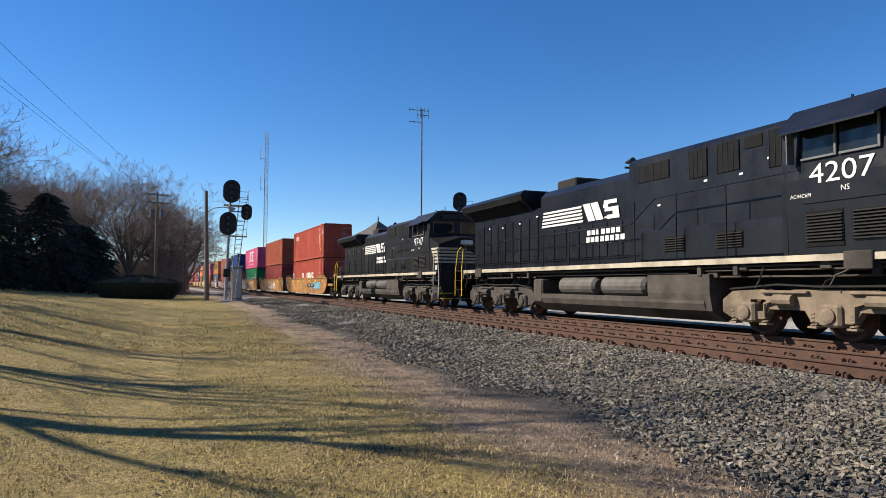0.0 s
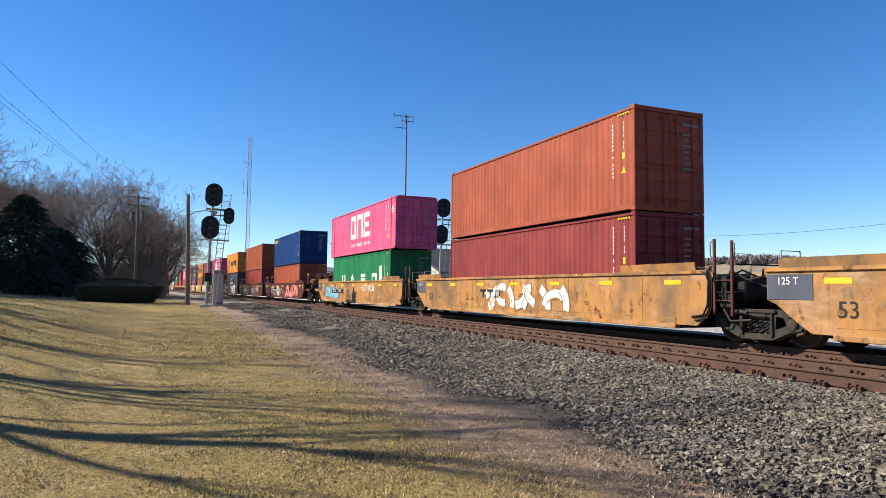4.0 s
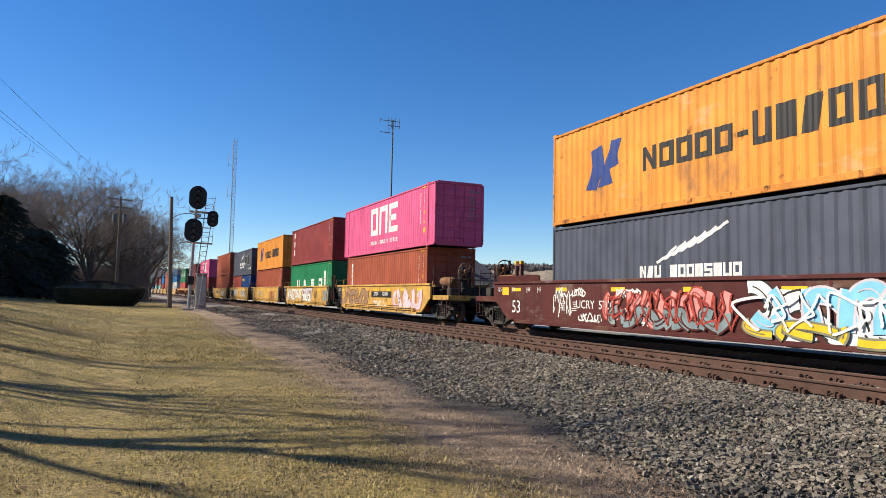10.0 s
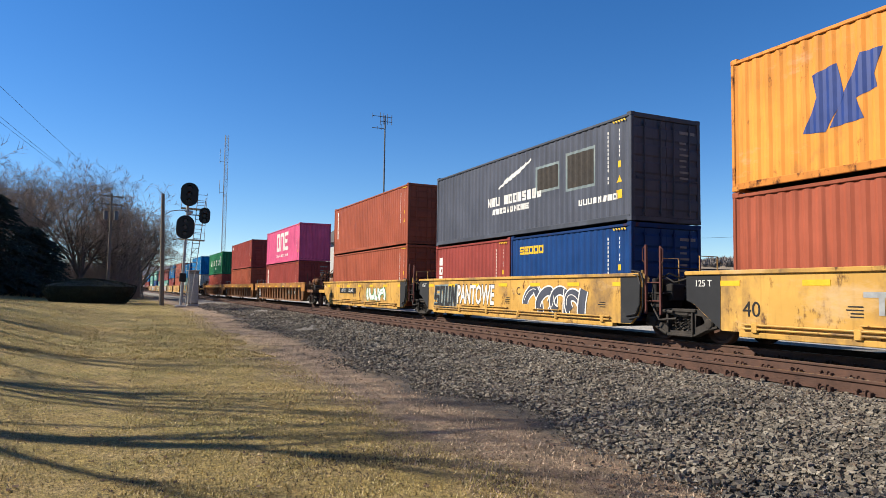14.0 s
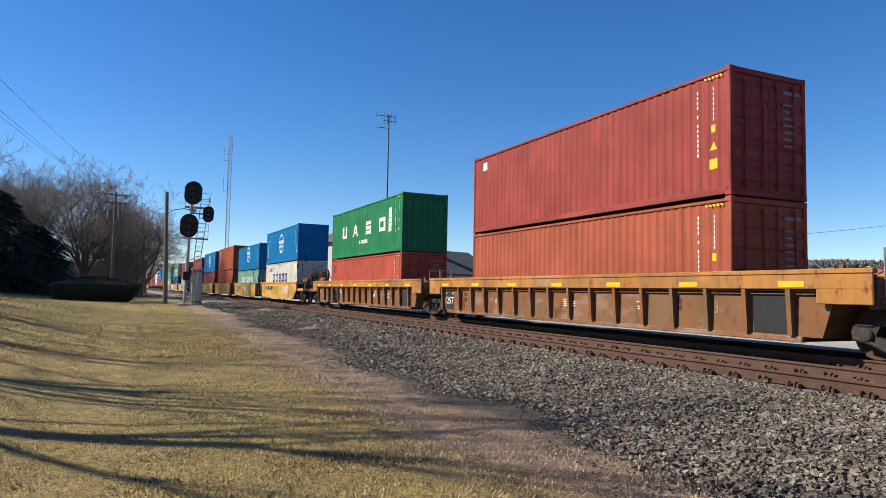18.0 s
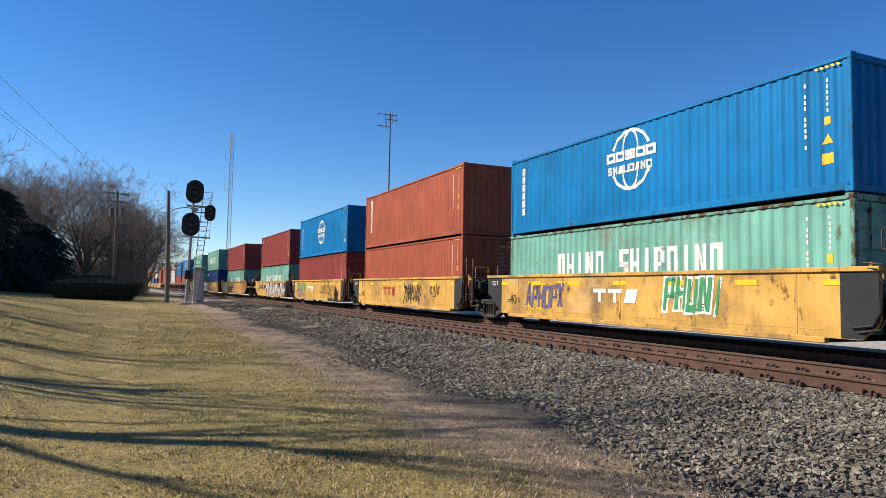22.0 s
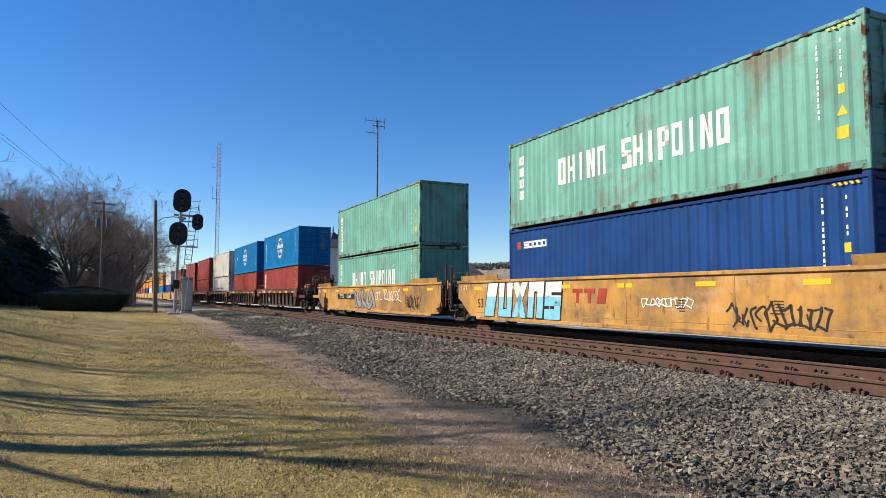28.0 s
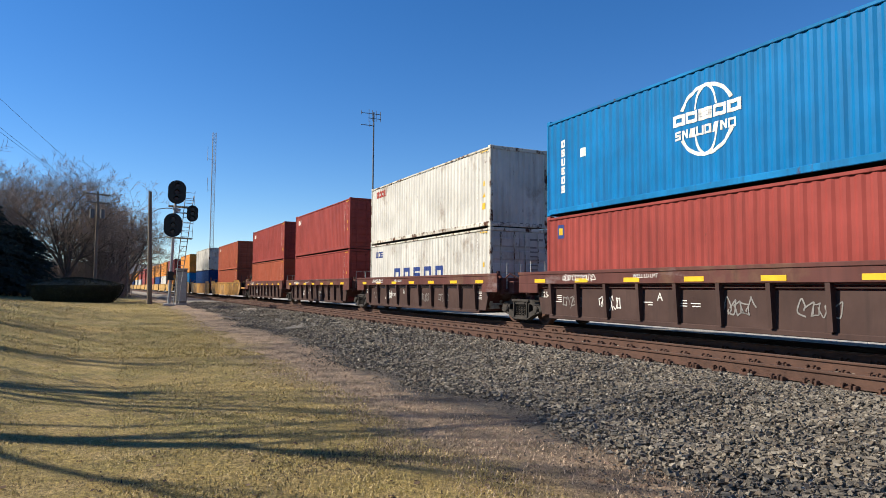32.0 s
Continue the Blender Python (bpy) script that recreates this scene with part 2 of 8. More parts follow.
M["carband"] = paint("car_orange_band", (.44, .20, .055, 1), .55, .8, .2, .8)

# ---- the line of the railway ----
def bend(y):
    """How far the line has swung to the left at y."""
    a = min(max(y, 0.0), 82.0)
    return -0.000211 * a * a - 2 * 0.000211 * 82.0 * (max(y, 0.0) - a)


def heading(y):
    a = min(max(y, 0.0), 82.0)
    return math.degrees(math.atan(2 * 0.000211 * a))


def on_track(y, offset=TRAIN_TRACK, z=RAIL_Z):
    return pose(offset + bend(y), y, z, 0, 0, heading(y))


SPEED = [(0, 15.92), (3, 15.23), (6, 15.6), (9, 15.14), (12, 15.31), (15, 14.74), (18, 15.14), (21, 14.9), (24, 15.08), (27, 15.13), (30, 14.99), (32, 14.45)]


def travelled(t):
    """Metres that the train has gone by t."""
    s = 0.0
    for (a, va), (b, vb) in zip(SPEED, SPEED[1:]):
        if t <= a:
            break
        e = min(t, b)
        ve = va + (vb - va) * (e - a) / (b - a)
        s += (va + ve) / 2 * (e - a)
    return s


RIDERS = []


def ride(thing, y0, dz=0.0):
    """Lets a thing roll with the train; y0 is where its middle is at the start."""
    thing.matrix_basis = on_track(y0 - .17) @ Matrix.Translation((0, 0, dz))
    RIDERS.append((thing, y0 - .17, dz))
    return thing


def motions():
    times = [0, 1, 2, 3, 4.5, 6, 7.5, 9, 10.5, 12, 13.5, 15, 16.5, 18, 19.5, 21, 22.5, 24, 25.5, 27, 28.5, 30, 31, 32]
    gone = [travelled(t) for t in times]
    for thing, y0, dz in RIDERS:
        walk(thing, [(t, on_track(y0 - s) @ Matrix.Translation((0, 0, dz))) for t, s in zip(times, gone)])

# ---- containers ----
def corrugated(length, height, pitch=.278, depth=.025, t=.012):
    """A wall in the y-z plane that faces -x, its waves running up and down."""
    n = max(2, round(length / pitch))
    p = length / n
    prof = []
    for i in range(n):
        a = -length / 2 + i * p
        prof += [(0, a), (0, a + p * .26), (depth, a + p * .5), (depth, a + p * .76)]
    prof.append((0, length / 2))
    g = Geo()
    k = len(prof)
    vs = [(x, y, z) for z in (0, height) for x, y in prof] + [(x + t, y, z) for z in (0, height) for x, y in prof]
    fs = []
    for i in range(k - 1):
        fs.append((i, k + i, k + i + 1, i + 1))
        fs.append((2 * k + i, 2 * k + i + 1, 3 * k + i + 1, 3 * k + i))
    g.add(vs, fs)
    return g


def flat_text(body, height, shear=0.0):
    """Readable writing as a flat mesh in the y-z plane, facing -x, centred."""
    cu = bpy.data.curves.new("writing", 'FONT')
    cu.body, cu.size, cu.align_x, cu.align_y, cu.extrude, cu.shear = body, height * 1.38, 'CENTER', 'CENTER', .0015, shear
    cu.resolution_u = 3
    tmp = bpy.data.objects.new("writing", cu)
    me = bpy.data.meshes.new_from_object(tmp)
    bpy.data.objects.remove(tmp)
    me.transform(Matrix(((0, 0, -1, 0), (-1, 0, 0, 0), (0, 1, 0, 0), (0, 0, 0, 1))))
    return me


def write(parent, body, height, y, z, material, x=-1.2, name="writing", shear=0.0, xs=1.0):
    me = shared(("txt", body, height, shear), lambda: flat_text(body, height, shear))
    return tagged(put(name, me, material, parent, "", Matrix.Translation((x, y, z)) @ Matrix.Diagonal((1, xs, 1, 1))), kind="stuff")


WAVES = {}     # container -> length of its corrugated side


def wave_x(y, length):
    """How far out the corrugated side lies at y."""
    n = max(2, round(length / .278))
    p = length / n
    q = ((y + length / 2) / p) % 1.0
    d = 0.0 if q < .26 else ((q - .26) / .24 if q < .5 else (1.0 if q < .76 else (1 - q) / .24))
    return -1.199 + .025 * d


def clip(poly, y0, y1):
    """The part of a polygon of (y, z) between two upright lines."""
    for lim, sg in ((y0, 1), (y1, -1)):
        out = []
        for i, p in enumerate(poly):
            o = poly[i - 1]
            fo, fp = (o[0] - lim) * sg, (p[0] - lim) * sg
            if (fo < 0) != (fp < 0):
                t = fo / (fo - fp)
                out.append((lim, o[1] + (p[1] - o[1]) * t))
            if fp >= 0:
                out.append(p)
        poly = out
        if len(poly) < 3:
            return []
    return poly


def drape(g, poly, length, out):
    """Lays a painted polygon onto the waves of a container's side."""
    n = max(2, round(length / .278))
    p = length / n
    lo, hi = min(q[0] for q in poly), max(q[0] for q in poly)
    k = int(math.floor((lo + length / 2) / p))
    while -length / 2 + k * p < hi:
        base = -length / 2 + k * p
        for f0, f1 in ((0, .26), (.26, .5), (.5, .76), (.76, 1.0)):
            piece = clip(poly, base + f0 * p, base + f1 * p)
            if piece:
                g.add([(wave_x(min(max(y, base + f0 * p + 1e-6), base + f1 * p - 1e-6), length) - out, y, z) for y, z in piece], [tuple(range(len(piece)))])
        k += 1


def patches(parent, rects, material, x=-1.2, name="logo", label=""):
    g = Geo()
    waves = WAVES.get(parent.name) if x > -1.215 else None
    for q in rects:
        box = len(q) == 4 and not isinstance(q[0], (tuple, list))
        if waves:
            drape(g, [(q[0], q[2]), (q[1], q[2]), (q[1], q[3]), (q[0], q[3])] if box else [(p[0], p[1]) for p in q], waves, -1.199 - x)
        elif box:
            g.box(x - .003, x, min(q[0], q[1]), max(q[0], q[1]), q[2], q[3])
        else:
            g.prism([(p[0], p[1]) for p in q], 'x', x - .003, x)
    ob = put(name, g.mesh(name, False, not waves), material, parent, label)
    return tagged(ob, kind="stuff") if len(rects) > 1 else ob


def plate(parent, y0, y1, z0, z1, material, x=-1.2, name="marking"):
    """A flat painted patch on the side that faces -x."""
    return patches(parent, [(y0, y1, z0, z1)], material, x, name)


def code_column(parent, y, z0, z1, material, x=-1.2, seed=1):
    """An upright column of small writing, as bars."""
    rng = random.Random(seed)
    r = []
    z = z1
    while z > z0:
        h = .075
        r.append((y - .021, y + .021, z - h, z))
        z -= h + (.04 if rng.random() < .8 else .14)
    return tagged(patches(parent, r, material, x, "code_mark"), kind="stuff")


FT40, FT45, FT20 = 12.192, 13.716, 6.058


def container(y_front, z0, length, height, colour, label, doors=True, lite=False, group="containers on the train"):
    """A steel box with its front end at y_front when the clip starts; z0: its floor above the rails."""
    mt = M[colour]
    c = root("shipping_container", label, "container", group)
    W2, L2, H = 1.219, length / 2, height
    post = .09
    sl, sh = length - 2 * post, H - .30
    WAVES[c.name] = sl
    me = EDGE[colour]
    side = shared(("side", length, H), lambda: corrugated(sl, sh).mesh("side_panel"))
    put("side_panel", side, mt, c, "", Matrix.Translation((-W2 + .02, 0, .17)))
    put("side_panel", side, mt, c, "", Matrix.Translation((W2 - .02, 0, .17)) @ pose(0, 0, 0, 0, 0, 180))

    def roofm():
        g = Geo()
        n = int(length / .21)
        prof = []
        for i in range(n + 1):
            a = -L2 + .05 + (length - .1) * i / n
            prof.append((a, H - .05 + (.022 if i % 2 else 0)))
        vs = [(x, y, z) for x in (-W2 + .05, W2 - .05) for y, z in prof]
        k = len(prof)
        return g.add(vs, [(i, i + 1, k + i + 1, k + i) for i in range(k - 1)]).mesh("roof")
    put("roof", shared(("roof", length, H), roofm), mt, c)
    put("floor", shared(("floor", length), lambda: Geo().box(-W2 + .05, W2 - .05, -L2 + .05, L2 - .05, .06, .16).mesh("floor")), M["steel"], c)
    if lite:
        def framem():
            g = Geo()
            for sx in (-1, 1):
                for sy in (-1, 1):
                    g.box(sx * W2 - (.1 if sx > 0 else 0), sx * W2 + (.1 if sx < 0 else 0), sy * L2 - (post if sy > 0 else 0), sy * L2 + (post if sy < 0 else 0), 0, H)
                for z in (.02, H - .12):
                    g.box(sx * W2 - (.06 if sx > 0 else 0), sx * W2 + (.06 if sx < 0 else 0), -L2 + post, L2 - post, z, z + .12)
            for z in (.02, H - .12):
                g.box(-W2 + .1, W2 - .1, -L2, -L2 + .08, z, z + .12)
            return g.mesh("frame")
        put("frame", shared(("frame", length, H), framem), mt, c)
        end = shared(("end", H), lambda: corrugated(2 * W2 - .24, H - .26, .26, .04).mesh("end_panel"))
        put("end_panel", end, mt, c, "", pose(0, -L2 + .03, .13, 0, 0, 90))
        ride(c, y_front + L2, z0)
        return c
    rail = shared(("rail", length), lambda: Geo().bbox(0, .06, -L2 + post, L2 - post, 0, .075, .012).mesh("rail"))
    low = shared(("low", length), lambda: Geo().bbox(0, .05, -L2 + post, L2 - post, 0, .15, .012).mesh("rail"))
    for sx in (-1, 1):
        m = pose(sx * W2, 0, 0, 0, 0, 0 if sx < 0 else 180)
        put("top_rail", rail, me, c, "", Matrix.Translation((0, 0, H - .12)) @ m)
        put("bottom_rail", low, me, c, "", Matrix.Translation((0, 0, .03)) @ m)
    pm = shared(("post", H), lambda: Geo().bbox(0, .12, 0, post, .1, H - .1, .015).mesh("corner_post"))
    cm = shared("casting", lambda: Geo().bbox(-.004, .16, -.004, .178, -.002, .118, .014).mesh("corner_casting"))
    inset = (length - FT40) / 2 if length > 13 else 0.0
    for sx in (-1, 1):
        for sy in (-1, 1):
            flip = Matrix.Diagonal((-sx, -sy, 1, 1))
            put("corner_post", pm, me, c, "", Matrix.Translation((sx * W2, sy * L2, 0)) @ flip)
            if inset:
                put("corner_post", pm, me, c, "", Matrix.Translation((sx * (W2 + .004), sy * (L2 - inset), 0)) @ flip)
            for z in (0, H - .118):
                put("corner_casting", cm, me, c, "", Matrix.Translation((sx * W2, sy * (L2 - inset), z)) @ flip)
    # far end: plain corrugated wall; near end: doors, or such a wall
    end = shared(("end", H), lambda: corrugated(2 * W2 - .24, H - .26, .26, .04).mesh("end_panel"))
    turn = pose(0, L2 - .03, .13, 0, 0, -90)
    put("end_panel", end, mt, c, "", turn)
    sill = shared(("sill",), lambda: Geo().bbox(-W2 + .1, W2 - .1, 0, .09, 0, .13, .015).mesh("sill"))
    for y in (-L2, L2 - .09):
        put("end_sill", sill, me, c, "", Matrix.Translation((0, y, .01)))
        put("end_header", sill, me, c, "", Matrix.Translation((0, y, H - .14)))
    if not doors:
        put("end_panel", end, mt, c, "", pose(0, -L2 + .03, .13, 0, 0, 90))
    else:
        def doorm():
            w = W2 - .115
            prof = [(0, 0)]
            for i in range(5):
                z = .18 + i * (H - .75) / 4.6
                prof += [(0, z), (-.028, z + .05), (-.028, z + .30), (0, z + .35)]
            prof += [(0, H - .3), (.03, H - .3), (.03, 0)]
            return Geo().prism(prof, 'x', 0, w).mesh("door")
        dm = shared(("door", H), doorm)
        rod = shared(("rod", H), lambda: Geo().tube([(0, 0, .02), (0, 0, H - .32)], .021, 6).box(-.04, .04, -.03, .03, .08, .16).box(-.04, .04, -.03, .03, H - .5, H - .42).box(-.02, .30, -.035, -.02, 1.0, 1.03).mesh("lock_rod"))
        for sx in (-1, 1):
            d = put("door", dm, mt, c, "", Matrix.Translation((0.008 * sx, -L2 + .045, .15)) @ Matrix.Diagonal((sx, 1, 1, 1)))
            for x in (.22, .78):
                put("lock_rod", rod, me, d, "painted steel lock rod", Matrix.Translation((x, -.06, 0)))
    ride(c, y_front + L2, z0)
    return c

# ---- well cars ----
def wheel_mesh():
    g = Geo()
    prof = [(.0, .06), (.10, .05), (.14, .02), (.34, .02), (.38, .07), (.44, .07), (.455, .05), (.46, -.03), (.49, -.045), (.485, -.065), (.0, -.065)]
    n = 24
    rings = []
    for k in range(n):
        a = 2 * math.pi * k / n
        rings.append([(-w, r * math.cos(a), r * math.sin(a)) for r, w in prof])
    vs = [p for r in rings for p in r]
    q = len(prof)
    fs = [(k * q + i, k * q + i + 1, ((k + 1) % n) * q + i + 1, ((k + 1) % n) * q + i) for k in range(n) for i in range(q - 1)]
    return g.add(vs, fs).mesh("wheel")


def sideframe_mesh():
    """The cast side of a freight truck, with its two windows and the spring opening."""
    outer = [(-1.16, .36), (-1.18, .52), (-1.12, .66), (-.86, .70), (-.55, .78), (.55, .78), (.86, .70), (1.12, .66), (1.18, .52), (1.16, .36), (.98, .34), (.80, .30), (.42, .13), (-.42, .13), (-.80, .30), (-.98, .34)]
    holes = [[(-.36, .26), (-.36, .62), (.36, .62), (.36, .26)], [(-.74, .46), (-.66, .62), (-.48, .64), (-.46, .36)], [(.46, .36), (.48, .64), (.66, .62), (.74, .46)]]
    g = Geo().frame_plate(outer, holes, 'x', -1.10, -.94)
    g.bbox(-1.15, -1.10, -.50, .50, .70, .78, .015).bbox(-1.15, -1.10, -.42, .42, .13, .20, .015)
    g.bbox(-1.15, -1.10, -.42, -.36, .20, .70, .012).bbox(-1.15, -1.10, .36, .42, .20, .70, .012)
    g.tube([(-1.12, -1.12, .40), (-1.12, -.80, .33), (-1.12, -.44, .17)], .035, 5).tube([(-1.12, 1.12, .40), (-1.12, .80, .33), (-1.12, .44, .17)], .035, 5)
    g.bbox(-1.13, -.93, -1.10, -.74, .60, .70, .03)
    g.bbox(-1.13, -.93, .74, 1.10, .60, .70, .03)
    return g.mesh("sideframe")


def springs_mesh():
    g = Geo()
    for y in (-.24, -.08, .08, .24):
        pts = [(-1.05 + .055 * math.cos(a * .9), y + .055 * math.sin(a * .9), .27 + .30 * a / 28) for a in range(0, 29)]
        g.tube(pts, .016, 4, False)
    g.box(-1.0, -.95, -.33, .33, .27, .6)
    return g.mesh("spring_nest")


def freight_truck(car, y, name="truck", far=False):
    t = put(name, shared("bolster", lambda: Geo().bbox(-1.12, 1.12, -.28, .28, .58, .76, .05).mesh("bolster")), M["truck"], car, "", Matrix.Translation((0, y, 0)))
    sf, wm = shared("sframe", sideframe_mesh), shared("wheel", wheel_mesh)
    sp = shared("springs", springs_mesh)
    cap = shared("cap", lambda: Geo().loft([[(-x, r * math.cos(a), r * math.sin(a)) for a in [2 * math.pi * k / 12 for k in range(12)]] for x, r in ((.9, .13), (1.14, .13), (1.17, .10), (1.18, .04))]).mesh("bearing"))
    for s in (1, -1):
        m = Matrix.Diagonal((s, 1, 1, 1))
        put("sideframe", sf, M["truck"], t, "", m)
        if s > 0 and not far:
            put("spring_nest", sp, M["truck"], t, "", m)
        for yy in (-.89, .89):
            put("wheel", wm, M["rail_side"], t, "rust-brown steel wheel with a worn tread", Matrix.Translation((0, yy, 0)) @ m @ Matrix.Translation((-.72, 0, .457)))
            if s > 0 and not far:
                put("bearing_cap", cap, M["truck"], t, "", Matrix.Translation((0, yy, .457)) @ m)
    for yy in () if far else (-.89, .89):
        put("axle", shared("axle", lambda: Geo().tube([(-.7, 0, .457), (.7, 0, .457)], .08, 8).mesh("axle")), M["steel"], t, "", Matrix.Translation((0, yy, 0)))
    return t


def ribbon(pts, w, x, jitter=0):
    """A flat painted stroke through points (y, z)."""
    g = Geo()
    P = [Vector(p) for p in pts]
    vs = []
    for i, p in enumerate(P):
        d = (P[min(i + 1, len(P) - 1)] - P[max(i - 1, 0)]).normalized()
        n = Vector((-d.y, d.x)) * w / 2
        vs += [(x, p.x + n.x, p.y + n.y), (x, p.x - n.x, p.y - n.y)]
    g.add(vs, [(2 * i, 2 * i + 1, 2 * i + 3, 2 * i + 2) for i in range(len(P) - 1)])
    return g


def scrawl(parent, y0, y1, z0, z1, material, seed, x=-1.535, strokes=9, w=.05):
    """Sprayed graffiti: looped, crossing strokes that spell nothing."""
    rng = random.Random(seed)
    g = Geo()
    strokes = strokes + strokes // 2
    wide = (y1 - y0) / max(1, strokes)
    for i in range(strokes):
        cy, cz = y0 + wide * (i + .5), (z0 + z1) / 2
        a0, a1 = rng.uniform(0, 6.3), rng.uniform(3.0, 7.5) * rng.choice((-1, 1))
        ry, rz = wide * rng.uniform(.5, .95), (z1 - z0) * rng.uniform(.3, .48)
        k = rng.uniform(-.35, .35)
        b, ph = rng.choice((2, 3)), rng.uniform(0, 6.3)
        pts = []
        for j in range(45):
            a = a0 + a1 * j / 44
            pts.append((cy + ry * (.85 * math.cos(a) + .22 * math.sin(b * a + ph)) + k * rz * math.sin(a), cz + rz * (.85 * math.sin(a) + .18 * math.cos(b * a + ph))))
        r = ribbon(pts, w * rng.uniform(.7, 1.2), x - .0004 * i)
        g.add(r.v, r.f)
    return tagged(put("graffiti", g.mesh("graffiti", fix=False), material, parent), kind="stuff")


def blob_letters(parent, y0, y1, z0, z1, fill, edge, seed, n=5, x=-1.535):
    """Fat sprayed strokes side by side over a rim of another colour; they spell nothing."""
    rng = random.Random(seed)
    gi, go = Geo(), Geo()
    w, h = (y1 - y0) / n, z1 - z0
    third = Geo()
    m = n * 2
    for i in range(m):
        # alternating leaning bars and hooked loops, each over its rim
        cy, tilt = y1 - (y1 - y0) * (i + .5) / m, rng.uniform(-.3, .35) * w
        if i % 2:
            bow = rng.uniform(-.25, .25) * w
            pts = [(cy + tilt * (2 * q - 1) + bow * math.sin(3.14 * q), z0 + h * (.1 + .8 * q)) for q in [k / 8 for k in range(9)]]
        else:
            a0, a1, rr = rng.uniform(0, 6.3), rng.choice((-1, 1)) * rng.uniform(2.6, 4.6), rng.uniform(.32, .5)
            cz = z0 + h * rng.uniform(.36, .64)
            pts = [(cy + w * rr * math.cos(a0 + a1 * q) + tilt * math.sin(a0 + a1 * q), cz + h * .34 * math.sin(a0 + a1 * q)) for q in [k / 14 for k in range(15)]]
        ww = min(w, h) * rng.uniform(.28, .42)
        r = ribbon(pts, ww + .09, x - .0012 * i)
        go.add(r.v, r.f)
        r = ribbon(pts, ww, x - .0012 * i - .0006)
        gi.add(r.v, r.f)
        if i % 3 == 0:
            r = ribbon([(p[0] + ww * .2, p[1]) for p in pts[2:-2]], .025, x - .0012 * m - .002)
            third.add(r.v, r.f)
    if third.v:
        tagged(put("graffiti", third.mesh("graffiti", fix=False), edge, parent), kind="stuff")
    tagged(put("graffiti", go.mesh("graffiti", fix=False), edge, parent), kind="stuff")
    tagged(put("graffiti", gi.mesh("graffiti", fix=False), fill, parent), kind="stuff")


